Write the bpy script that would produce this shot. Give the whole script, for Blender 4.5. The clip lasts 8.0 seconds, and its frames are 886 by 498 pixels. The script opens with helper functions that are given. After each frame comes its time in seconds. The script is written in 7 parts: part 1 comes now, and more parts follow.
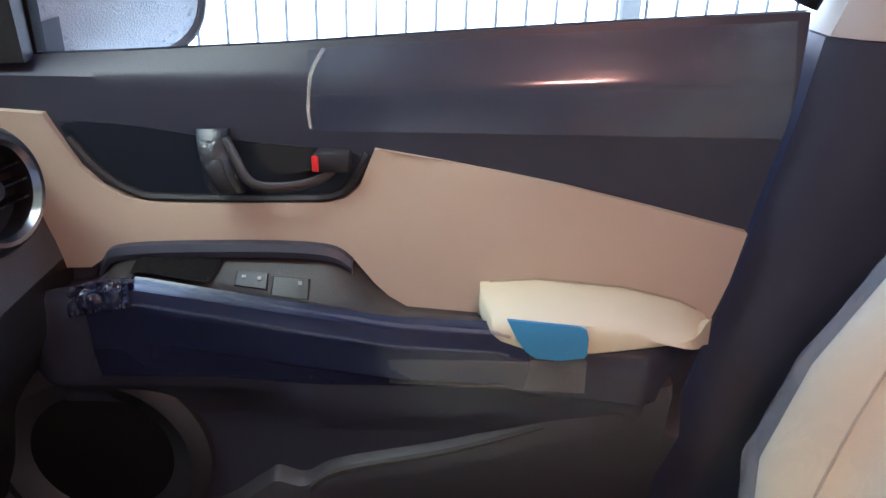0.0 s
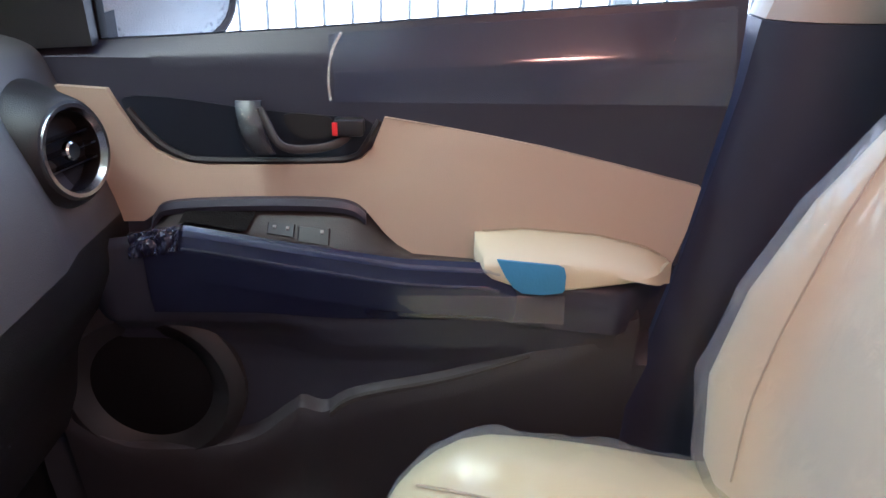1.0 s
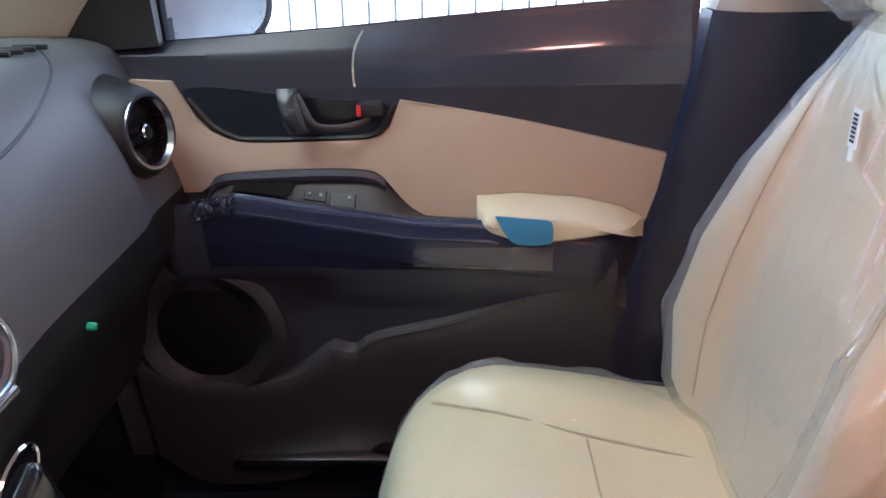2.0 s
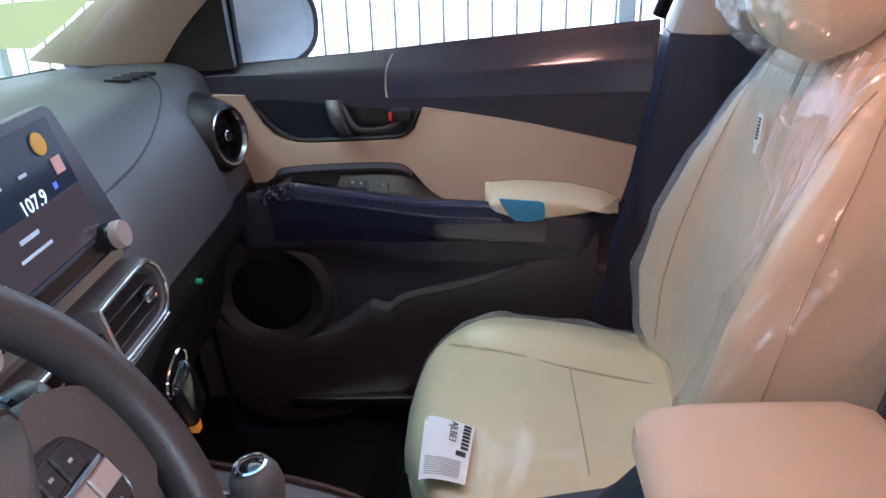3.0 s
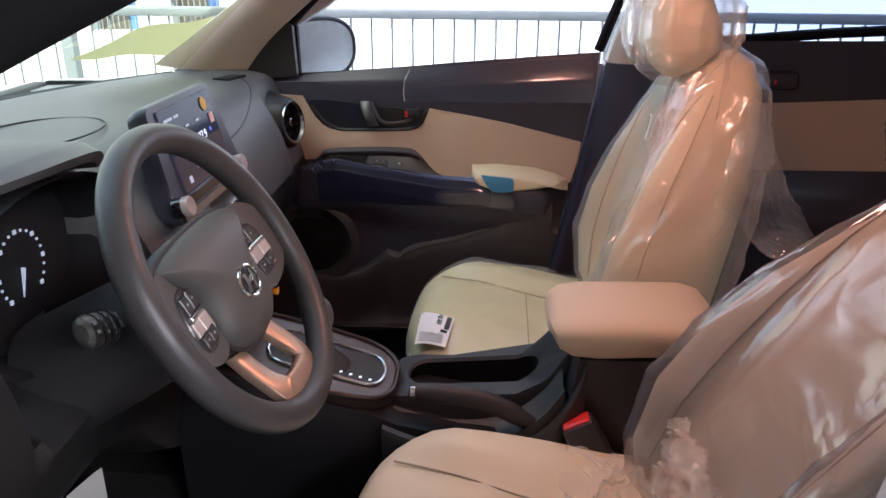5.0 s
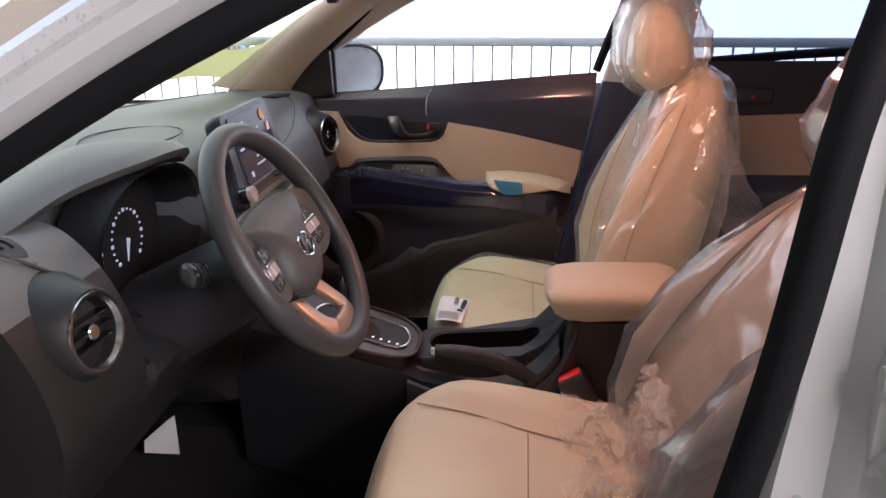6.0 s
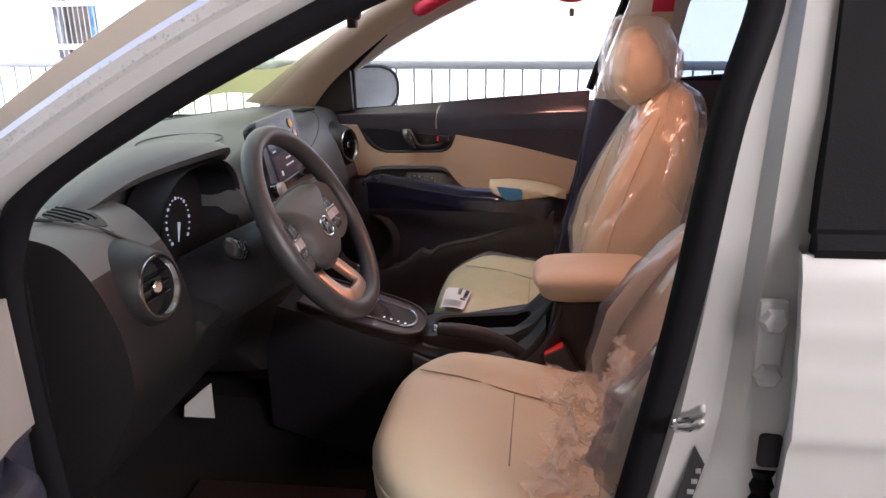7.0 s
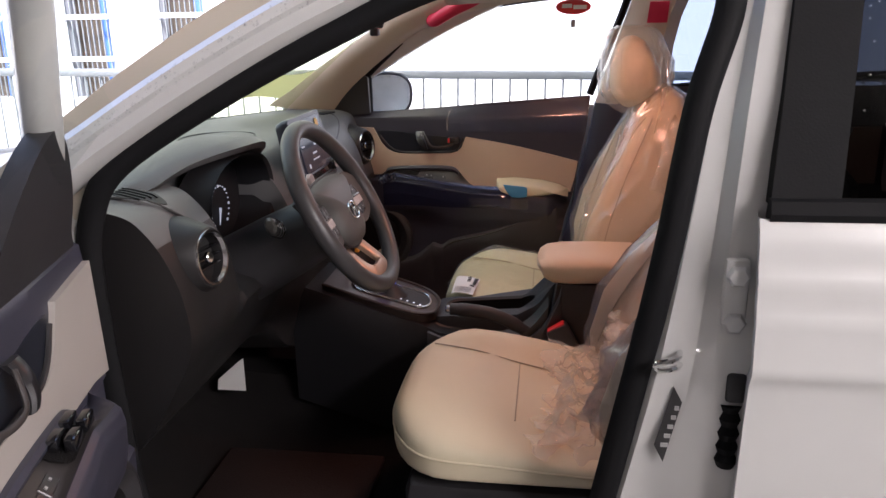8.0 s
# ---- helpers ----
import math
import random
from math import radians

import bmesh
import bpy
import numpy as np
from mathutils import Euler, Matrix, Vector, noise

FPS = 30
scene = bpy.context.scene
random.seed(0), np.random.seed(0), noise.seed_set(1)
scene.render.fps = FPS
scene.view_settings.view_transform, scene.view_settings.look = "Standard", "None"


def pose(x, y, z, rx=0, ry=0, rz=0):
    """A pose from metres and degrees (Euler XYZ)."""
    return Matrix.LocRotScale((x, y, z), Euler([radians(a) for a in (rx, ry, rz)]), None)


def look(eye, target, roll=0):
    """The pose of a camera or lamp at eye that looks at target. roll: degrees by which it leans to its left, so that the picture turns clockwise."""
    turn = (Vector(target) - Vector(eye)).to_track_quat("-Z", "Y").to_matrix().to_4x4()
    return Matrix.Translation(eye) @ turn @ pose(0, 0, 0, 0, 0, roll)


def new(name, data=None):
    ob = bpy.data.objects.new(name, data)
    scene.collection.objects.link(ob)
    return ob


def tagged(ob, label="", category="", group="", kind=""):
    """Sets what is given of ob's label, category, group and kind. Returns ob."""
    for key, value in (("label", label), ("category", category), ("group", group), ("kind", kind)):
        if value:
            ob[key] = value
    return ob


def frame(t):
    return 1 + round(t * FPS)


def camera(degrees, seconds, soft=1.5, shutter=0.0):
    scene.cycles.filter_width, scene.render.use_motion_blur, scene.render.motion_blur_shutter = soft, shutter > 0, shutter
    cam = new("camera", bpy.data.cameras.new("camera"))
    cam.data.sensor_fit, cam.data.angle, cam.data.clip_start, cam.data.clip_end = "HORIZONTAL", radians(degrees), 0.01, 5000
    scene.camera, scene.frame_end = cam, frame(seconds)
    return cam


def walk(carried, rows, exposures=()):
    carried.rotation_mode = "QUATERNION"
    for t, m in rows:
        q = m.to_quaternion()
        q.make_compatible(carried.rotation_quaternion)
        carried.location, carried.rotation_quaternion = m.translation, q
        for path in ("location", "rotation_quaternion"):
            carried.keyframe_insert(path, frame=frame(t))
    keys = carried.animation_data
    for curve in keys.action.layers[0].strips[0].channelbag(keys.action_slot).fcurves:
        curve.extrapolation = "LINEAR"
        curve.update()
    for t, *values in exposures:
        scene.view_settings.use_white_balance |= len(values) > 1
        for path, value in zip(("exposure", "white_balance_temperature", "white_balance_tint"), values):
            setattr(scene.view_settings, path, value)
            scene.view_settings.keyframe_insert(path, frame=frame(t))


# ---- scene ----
# light levels
SKY, SUN = 0.15, 3.0
LAMP, LAMP_COLOR = 22.0, (1.0, 0.86, 0.72)
DOME, DOME_COLOR = 0.29, (1.0, 0.41, 0.28)
cam = camera(59.8, 8.0)
METRES, EYE, TILT, LEAN, TURN = 1.83, 1.15, -24.2, -1.0, 0.0
ROWS = [
    (0.0, 0.0, 0.0, 0.0, 0.0, 0.0, 0.0),
    (0.5, 0.0004, -0.0426, -0.0134, 0.26, -0.09, 0.14),
    (1.0, 0.0027, -0.0733, -0.0333, 0.32, 0.5, 0.37),
    (1.5, 0.0047, -0.111, -0.0528, 0.65, 1.0, 0.86),
    (3.0, 0.0259, -0.3166, -0.0794, 3.72, -0.07, 1.93),
    (3.5, 0.0277, -0.3909, -0.0987, 3.69, 0.21, 1.42),
    (4.0, 0.0342, -0.4554, -0.1232, 3.69, 0.97, 0.62),
    (4.5, 0.0492, -0.5213, -0.15, 3.88, 1.86, -0.08),
    (6.0, 0.0775, -0.7231, -0.229, 6.02, 4.69, -0.51),
    (6.5, 0.0958, -0.7787, -0.2501, 6.95, 5.73, -0.72),
    (7.0, 0.1124, -0.8366, -0.279, 7.52, 6.49, -1.12),
    (7.5, 0.1192, -0.8837, -0.3043, 7.92, 7.05, -1.34),
    (8.0, 0.1154, -0.9249, -0.3236, 7.85, 7.46, -1.36),
]
walk(cam, [(t, pose(0, 0, EYE, TILT, LEAN, TURN) @ pose(METRES * x, METRES * y, METRES * z, 90 + pitch, roll, yaw)) for t, x, y, z, yaw, pitch, roll in ROWS], exposures=[(0.0, 3.5, 4750, 9), (1.5, 3.44, 4850, 12), (3.0, 2.97, 4700, 8), (3.5, 2.93, 4780, 8), (4.5, 2.85, 5120, 11), (6.5, 2.70, 5650, 18), (8.0, 2.54, 5720, 17)])


# ---- world, sun and lamps ----
world = bpy.data.worlds.new("sky")
scene.world = world
world.use_nodes = True
wn = world.node_tree.nodes
sky = wn.new("ShaderNodeTexSky")
sky.sky_type = "NISHITA"
sky.sun_disc = False
sky.sun_elevation = radians(48)
sky.sun_rotation = radians(205)
sky.dust_density, sky.ozone_density = 6.0, 0.6
world.node_tree.links.new(sky.outputs["Color"], wn["Background"].inputs["Color"])
wn["Background"].inputs["Strength"].default_value = SKY

sun = new("sun", bpy.data.lights.new("sun", "SUN"))
sun.data.energy, sun.data.angle, sun.data.color = SUN, radians(0.6), (1.0, 0.95, 0.88)
sun.matrix_world = look((0.42 * 10, -0.9 * 10, 1.1 * 10), (0, 0, 0))


# ---- helpers ----
def thing(name, at, label, category, group="", kind=""):
    ob = new(name)
    ob.empty_display_size = 0.1
    ob.location = at
    return tagged(ob, label, category, group, kind)


def finish(name, bm, material, smooth=True):
    bmesh.ops.recalc_face_normals(bm, faces=bm.faces)
    me = bpy.data.meshes.new(name)
    bm.to_mesh(me)
    bm.free()
    me.materials.append(material)
    if smooth:
        me.polygons.foreach_set("use_smooth", [True] * len(me.polygons))
        me.set_sharp_from_angle(angle=radians(38))
    return me


def part(name, bm, material, parent=None, label="", smooth=True):
    ob = new(name, finish(name, bm, material, smooth))
    if parent:
        ob.parent = parent
        base = parent
        shift = Vector((0, 0, 0))
        while base:
            shift += base.location
            base = base.parent
        ob.data.transform(Matrix.Translation(-shift))
    return tagged(ob, label)


def solo(name, bm, material, label, category, group="", kind="", smooth=True):
    return tagged(part(name, bm, material, None, "", smooth), label, category, group, kind)


def grid(bm, f, nu, nv, close_u=False, close_v=False):
    vs = [[bm.verts.new(f(i / nu, j / nv)) for j in range(nv + (0 if close_v else 1))] for i in range(nu + (0 if close_u else 1))]
    for i in range(nu):
        for j in range(nv):
            i2, j2 = (i + 1) % len(vs), (j + 1) % len(vs[0])
            bm.faces.new((vs[i][j], vs[i2][j], vs[i2][j2], vs[i][j2]))
    return vs


def loft(bm, rings, cap=True):
    vs = [[bm.verts.new(p) for p in ring] for ring in rings]
    n = len(vs[0])
    for a, b in zip(vs, vs[1:]):
        for j in range(n):
            bm.faces.new((a[j], a[(j + 1) % n], b[(j + 1) % n], b[j]))
    if cap:
        for ring in (vs[0], vs[-1]):
            mid = bm.verts.new(sum((v.co for v in ring), Vector()) / n)
            for j in range(n):
                bm.faces.new((ring[j], ring[(j + 1) % n], mid))
    return vs


def box(bm, lo, hi, bevel=0.0, seg=2, turn=None):
    lo, hi = Vector(lo), Vector(hi)
    made = bmesh.ops.create_cube(bm, size=1.0)["verts"]
    mid, size = (lo + hi) / 2, hi - lo
    for v in made:
        v.co = Vector((v.co.x * size.x, v.co.y * size.y, v.co.z * size.z))
    if bevel:
        edges = list({e for v in made for e in v.link_edges})
        out = bmesh.ops.bevel(bm, geom=edges, offset=bevel, segments=seg, affect="EDGES", profile=0.5)
        made = list(set(out["verts"]) | {v for v in made if v.is_valid})
    m = Matrix.Translation(mid) @ (turn if turn else Matrix())
    for v in made:
        v.co = m @ v.co
    return made


def tube(bm, pts, r, n=8, closed=False, flat=1.0, up=(0, 0, 1)):
    pts = [Vector(p) for p in pts]
    rings = []
    for i, p in enumerate(pts):
        a = pts[i - 1] if (i or closed) else p
        b = pts[(i + 1) % len(pts)] if (i + 1 < len(pts) or closed) else p
        t = (b - a).normalized()
        s = t.cross(Vector(up))
        s = s.normalized() if s.length > 1e-5 else Vector((1, 0, 0))
        w = s.cross(t)
        rr = r[i] if isinstance(r, (list, tuple)) else r
        rings.append([p + rr * (math.cos(2 * math.pi * k / n) * s + flat * math.sin(2 * math.pi * k / n) * w) for k in range(n)])
    if closed:
        rings.append(rings[0])
        vs = loft(bm, rings, False)
        bmesh.ops.remove_doubles(bm, verts=vs[0] + vs[-1], dist=1e-6)
    else:
        loft(bm, rings)


def lathe(bm, profile, m, n=32):
    """profile: (radius, height) pairs, turned about the local z of m."""
    rings = [[m @ Vector((r * math.cos(2 * math.pi * k / n), r * math.sin(2 * math.pi * k / n), h)) for k in range(n)] for r, h in profile]
    if profile[0][0] > 0.003 and profile[-1][0] > 0.003:
        vs = loft(bm, rings + [rings[0]], False)
        bmesh.ops.remove_doubles(bm, verts=vs[0] + vs[-1], dist=1e-6)
    else:
        loft(bm, rings)


def spline(pts, n=6, closed=False):
    pts = [Vector(p) for p in pts]
    out = []
    k = len(pts)
    for i in range(k if closed else k - 1):
        p0 = pts[i - 1] if (i or closed) else pts[0]
        p1, p2 = pts[i], pts[(i + 1) % k]
        p3 = pts[(i + 2) % k] if (i + 2 < k or closed) else pts[-1]
        for j in range(n):
            t = j / n
            out.append(0.5 * ((2 * p1) + (p2 - p0) * t + (2 * p0 - 5 * p1 + 4 * p2 - p3) * t * t + (3 * p1 - p0 - 3 * p2 + p3) * t ** 3))
    if not closed:
        out.append(pts[-1])
    return out


def plate(bm, outline, f, thick, cell=0.03):
    """A sheet with this outline in (u, v), bent by f(u, v), with thickness along f's third argument."""
    t = bmesh.new()
    vs = [t.verts.new((p[0], p[1], 0)) for p in outline]
    t.faces.new(vs)
    bmesh.ops.triangulate(t, faces=t.faces)
    for _ in range(5):
        long = [e for e in t.edges if e.calc_length() > cell and len(e.link_faces) == 2]
        if not long:
            break
        bmesh.ops.subdivide_edges(t, edges=long, cuts=1)
        bmesh.ops.triangulate(t, faces=[fc for fc in t.faces if len(fc.verts) > 3])
        bmesh.ops.beautify_fill(t, faces=t.faces, edges=[e for e in t.edges if len(e.link_faces) == 2])
    t.verts.index_update()
    top = [bm.verts.new(f(v.co.x, v.co.y, 0.0)) for v in t.verts]
    low = [bm.verts.new(f(v.co.x, v.co.y, thick)) for v in t.verts]
    for fc in t.faces:
        ids = [v.index for v in fc.verts]
        bm.faces.new([top[i] for i in ids])
        bm.faces.new([low[i] for i in reversed(ids)])
    for e in t.edges:
        if len(e.link_faces) == 1:
            a, b = e.verts[0].index, e.verts[1].index
            bm.faces.new((top[a], top[b], low[b], low[a]))
    t.free()


def smooth01(a, b, x):
    t = min(1.0, max(0.0, (x - a) / (b - a)))
    return t * t * (3 - 2 * t)


def interp(x, xs, ys):
    return float(np.interp(x, xs, ys))


# ---- materials ----
def surf(name, color, rough=0.5, metal=0.0, vary=0.12, scale=6.0, bump=0.1, grain=400.0, coat=0.0, spec=0.5, emit=None, power=0.0, sheen=0.0):
    m = bpy.data.materials.new(name)
    m.use_nodes = True
    nt = m.node_tree
    n, link = nt.nodes, nt.links.new
    p = n["Principled BSDF"]
    co = n.new("ShaderNodeTexCoord")
    big, fine = n.new("ShaderNodeTexNoise"), n.new("ShaderNodeTexNoise")
    big.inputs["Scale"].default_value, big.inputs["Detail"].default_value = scale, 5
    fine.inputs["Scale"].default_value, fine.inputs["Detail"].default_value = grain, 3
    link(co.outputs["Object"], big.inputs["Vector"])
    link(co.outputs["Object"], fine.inputs["Vector"])
    ramp = n.new("ShaderNodeMix")
    ramp.data_type = "RGBA"
    ramp.inputs["A"].default_value = (*[c * (1 - vary) for c in color], 1)
    ramp.inputs["B"].default_value = (*[min(1, c * (1 + vary)) for c in color], 1)
    link(big.outputs["Fac"], ramp.inputs["Factor"])
    link(ramp.outputs["Result"], p.inputs["Base Color"])
    rr = n.new("ShaderNodeMapRange")
    rr.inputs["To Min"].default_value, rr.inputs["To Max"].default_value = max(0.02, rough * 0.85), min(1, rough * 1.15)
    link(big.outputs["Fac"], rr.inputs["Value"])
    link(rr.outputs["Result"], p.inputs["Roughness"])
    p.inputs["Metallic"].default_value = metal
    p.inputs["Specular IOR Level"].default_value = spec
    p.inputs["Coat Weight"].default_value = coat
    p.inputs["Coat Roughness"].default_value = 0.05
    p.inputs["Sheen Weight"].default_value = sheen
    if bump:
        b = n.new("ShaderNodeBump")
        b.inputs["Strength"].default_value, b.inputs["Distance"].default_value = bump, 0.002
        link(fine.outputs["Fac"], b.inputs["Height"])
        link(b.outputs["Normal"], p.inputs["Normal"])
    if emit:
        p.inputs["Emission Color"].default_value = (*emit, 1)
        p.inputs["Emission Strength"].default_value = power
    return m


def clear(name, tint, gloss=0.08, rough=0.03, wrinkle=0.0, size=30.0, slant=0.5, milk=0.0, stretch=(1, 1, 1), front_share=0.5, haze_color=(0.9, 0.92, 0.95)):
    """Thin clear film or pane: lets light straight through, with a reflection that grows at a slant, and a little milky haze."""
    m = bpy.data.materials.new(name)
    m.use_nodes = True
    nt = m.node_tree
    n, link = nt.nodes, nt.links.new
    n.remove(n["Principled BSDF"])
    out = n["Material Output"]
    see, shine, mix, fr = n.new("ShaderNodeBsdfTransparent"), n.new("ShaderNodeBsdfGlossy"), n.new("ShaderNodeMixShader"), n.new("ShaderNodeLayerWeight")
    see.inputs["Color"].default_value = (*tint, 1)
    shine.inputs["Roughness"].default_value = rough
    fr.inputs["Blend"].default_value = 0.5
    steep, mul, add = n.new("ShaderNodeMath"), n.new("ShaderNodeMath"), n.new("ShaderNodeMath")
    steep.operation, steep.inputs[1].default_value = "POWER", 4.0
    mul.operation, mul.inputs[1].default_value = "MULTIPLY", slant
    add.operation, add.use_clamp = "ADD", True
    add.inputs[1].default_value = gloss
    link(fr.outputs["Facing"], steep.inputs[0])
    link(steep.outputs["Value"], mul.inputs[0])
    link(mul.outputs["Value"], add.inputs[0])
    link(add.outputs["Value"], mix.inputs["Fac"])
    body = see.outputs["BSDF"]
    if milk:
        back, front = n.new("ShaderNodeBsdfTranslucent"), n.new("ShaderNodeBsdfDiffuse")
        haze, mm = n.new("ShaderNodeMixShader"), n.new("ShaderNodeMixShader")
        back.inputs["Color"].default_value = front.inputs["Color"].default_value = (*haze_color, 1)
        haze.inputs["Fac"].default_value = front_share
        link(back.outputs["BSDF"], haze.inputs[1])
        link(front.outputs["BSDF"], haze.inputs[2])
        mm.inputs["Fac"].default_value = milk
        link(body, mm.inputs[1])
        link(haze.outputs["Shader"], mm.inputs[2])
        body = mm.outputs["Shader"]
    link(body, mix.inputs[1])
    link(shine.outputs["BSDF"], mix.inputs[2])
    link(mix.outputs["Shader"], out.inputs["Surface"])
    if wrinkle:
        co, no, b = n.new("ShaderNodeTexCoord"), n.new("ShaderNodeTexNoise"), n.new("ShaderNodeBump")
        no.inputs["Scale"].default_value, no.inputs["Detail"].default_value, no.inputs["Distortion"].default_value = size, 4, 1.5
        b.inputs["Strength"].default_value, b.inputs["Distance"].default_value = wrinkle, 0.01
        mp = n.new("ShaderNodeMapping")
        mp.inputs["Scale"].default_value = stretch
        link(co.outputs["Object"], mp.inputs["Vector"])
        link(mp.outputs["Vector"], no.inputs["Vector"])
        link(no.outputs["Fac"], b.inputs["Height"])
        link(b.outputs["Normal"], shine.inputs["Normal"])
        link(b.outputs["Normal"], fr.inputs["Normal"])
    return m


M_PAINT = surf("white_car_paint", (0.61, 0.61, 0.60), 0.32, vary=0.03, bump=0.0, coat=0.5)
M_PAINT.node_tree.nodes["Principled BSDF"].inputs["Coat Roughness"].default_value = 0.14
M_BLACK = surf("black_plastic", (0.026, 0.025, 0.028), 0.5, bump=0.25, grain=900)
M_DARK = surf("charcoal_door_plastic", (0.041, 0.042, 0.062), 0.40, bump=0.1, grain=700)
M_DASH = surf("charcoal_dash_plastic", (0.092, 0.093, 0.096), 0.44, bump=0.3, grain=700)
M_SWITCH = surf("grey_brown_plastic", (0.040, 0.035, 0.034), 0.5, bump=0.2, grain=700)
M_GLOSS = surf("gloss_black", (0.008, 0.008, 0.01), 0.1, bump=0.0, coat=0.6)
M_RIM = surf("dark_wheel_leather", (0.038, 0.036, 0.037), 0.42, bump=0.15, grain=600)
M_RUBBER = surf("black_rubber_seal", (0.008, 0.008, 0.009), 0.7, bump=0.15, grain=300, spec=0.15)
M_BEIGE = surf("beige_vinyl", (0.53, 0.42, 0.325), 0.55, vary=0.05, bump=0.25, grain=900)
M_ARM = surf("tan_beige_vinyl", (0.54, 0.44, 0.31), 0.55, vary=0.06, bump=0.25, grain=900)
M_DOORLOW = surf("dark_blue_black_plastic", (0.050, 0.047, 0.054), 0.40, bump=0.3, grain=700)
M_CREAM = surf("cream_leatherette", (0.68, 0.61, 0.43), 0.5, vary=0.06, bump=0.3, grain=800)
M_SEAT = surf("pale_cream_seat_leather", (0.69, 0.61, 0.44), 0.55, vary=0.06, bump=0.3, grain=800, scale=9)
M_BEIGE_DAYLIT = surf("pale_grey_beige_vinyl", (0.40, 0.375, 0.35), 0.5, vary=0.05, bump=0.25, grain=900)
M_TRIM = surf("cream_pillar_trim", (0.58, 0.52, 0.42), 0.7, vary=0.04, bump=0.2, grain=1200)
M_SILVER = surf("satin_silver", (0.55, 0.55, 0.56), 0.24, metal=1.0, bump=0.0)
M_CHROME = surf("chrome", (0.75, 0.75, 0.76), 0.08, metal=1.0, bump=0.0)
M_HANDLE = surf("satin_dark_handle", (0.026, 0.025, 0.027), 0.3, metal=0.2, bump=0.0)
M_SPOKE = surf("satin_bronze_spoke", (0.44, 0.31, 0.23), 0.42, metal=0.7, bump=0.0)
M_LOWDASH = surf("dark_brown_black_plastic", (0.014, 0.013, 0.0135), 0.45, bump=0.3, grain=700)
M_TUNNEL = surf("black_tunnel_plastic", (0.010, 0.010, 0.012), 0.6, bump=0.3, grain=600, spec=0.25)
M_GATE = surf("dark_brown_gate", (0.022, 0.016, 0.014), 0.45, bump=0.0, spec=0.25)
M_CAP = surf("pale_satin_cap", (0.42, 0.37, 0.35), 0.4, metal=0.3, bump=0.0)
M_HUB = surf("soft_grey_leatherette", (0.060, 0.058, 0.056), 0.50, bump=0.25, grain=800, vary=0.1)
M_POD = surf("satin_black_button", (0.030, 0.029, 0.031), 0.28, bump=0.05)
M_BADGE = surf("dark_badge_enamel", (0.06, 0.06, 0.065), 0.2, metal=0.6, bump=0.0)
M_BEZEL = surf("satin_blue_black", (0.014, 0.017, 0.026), 0.34, bump=0.0)
M_STALK = surf("satin_black_stalk", (0.040, 0.039, 0.036), 0.30, bump=0.1)
M_BRONZE = surf("dark_bronze_trim", (0.060, 0.042, 0.036), 0.32, metal=0.5, bump=0.05)
M_STITCH = surf("seam_thread", (0.42, 0.36, 0.26), 0.8, bump=0.0)
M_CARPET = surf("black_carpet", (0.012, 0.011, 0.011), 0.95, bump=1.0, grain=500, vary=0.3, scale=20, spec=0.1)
M_MATRED = surf("dark_red_brown_mat", (0.016, 0.008, 0.007), 0.7, bump=0.6, grain=300, vary=0.3)
M_RED = surf("red_plastic", (0.7, 0.03, 0.03), 0.35, bump=0.0)
M_CRIMSON = surf("crimson_wrap", (0.55, 0.02, 0.07), 0.4, bump=0.1)
M_TAPE = surf("blue_tape", (0.06, 0.24, 0.46), 0.55, bump=0.25, grain=250)
M_PAPER = surf("white_paper", (0.8, 0.8, 0.78), 0.7, vary=0.03, bump=0.1)
M_INK = surf("black_ink", (0.02, 0.02, 0.02), 0.6, bump=0.0)
M_FAINT = surf("grey_ink", (0.35, 0.35, 0.35), 0.6, bump=0.0)
M_SHEET = surf("yellow_green_sheet", (0.62, 0.60, 0.30), 0.6, vary=0.06, bump=0.1)
M_SHEET.node_tree.nodes["Principled BSDF"].inputs["Transmission Weight"].default_value = 0.0
_n = M_SHEET.node_tree.nodes
_t, _m = _n.new("ShaderNodeBsdfTranslucent"), _n.new("ShaderNodeMixShader")
_t.inputs["Color"].default_value = (0.62, 0.60, 0.30, 1)
_m.inputs["Fac"].default_value = 0.5
M_SHEET.node_tree.links.new(_n["Principled BSDF"].outputs["BSDF"], _m.inputs[1])
M_SHEET.node_tree.links.new(_t.outputs["BSDF"], _m.inputs[2])
M_SHEET.node_tree.links.new(_m.outputs["Shader"], _n["Material Output"].inputs["Surface"])
M_GLASS = clear("window_glass", (0.93, 0.96, 0.95), 0.04, 0.01)
M_TINT = clear("tinted_rear_glass", (0.30, 0.36, 0.46), 0.04, 0.01)
M_PRIVACY = clear("dark_rear_glass", (0.05, 0.052, 0.058), 0.007, 0.02, slant=0.3)
M_WIND = clear("windshield_glass", (0.76, 0.81, 0.62), 0.04, 0.01)
M_FILM8 = clear("cushion_plastic_film", (0.93, 0.98, 0.84), 0.05, 0.13, wrinkle=0.7, size=14, milk=0.18, slant=0.35, stretch=(1, 0.5, 1))
M_FILM = clear("seat_plastic_film", (0.95, 0.94, 0.88), 0.085, 0.045, wrinkle=0.55, size=34, milk=0.15, slant=0.45, stretch=(1, 1, 0.4), front_share=0.75)
M_PLEAT = clear("milky_film_pleat", (0.93, 0.95, 0.97), 0.22, 0.16, wrinkle=0.3, size=30, milk=0.60, slant=0.3, stretch=(1, 1, 0.15), front_share=0.85)
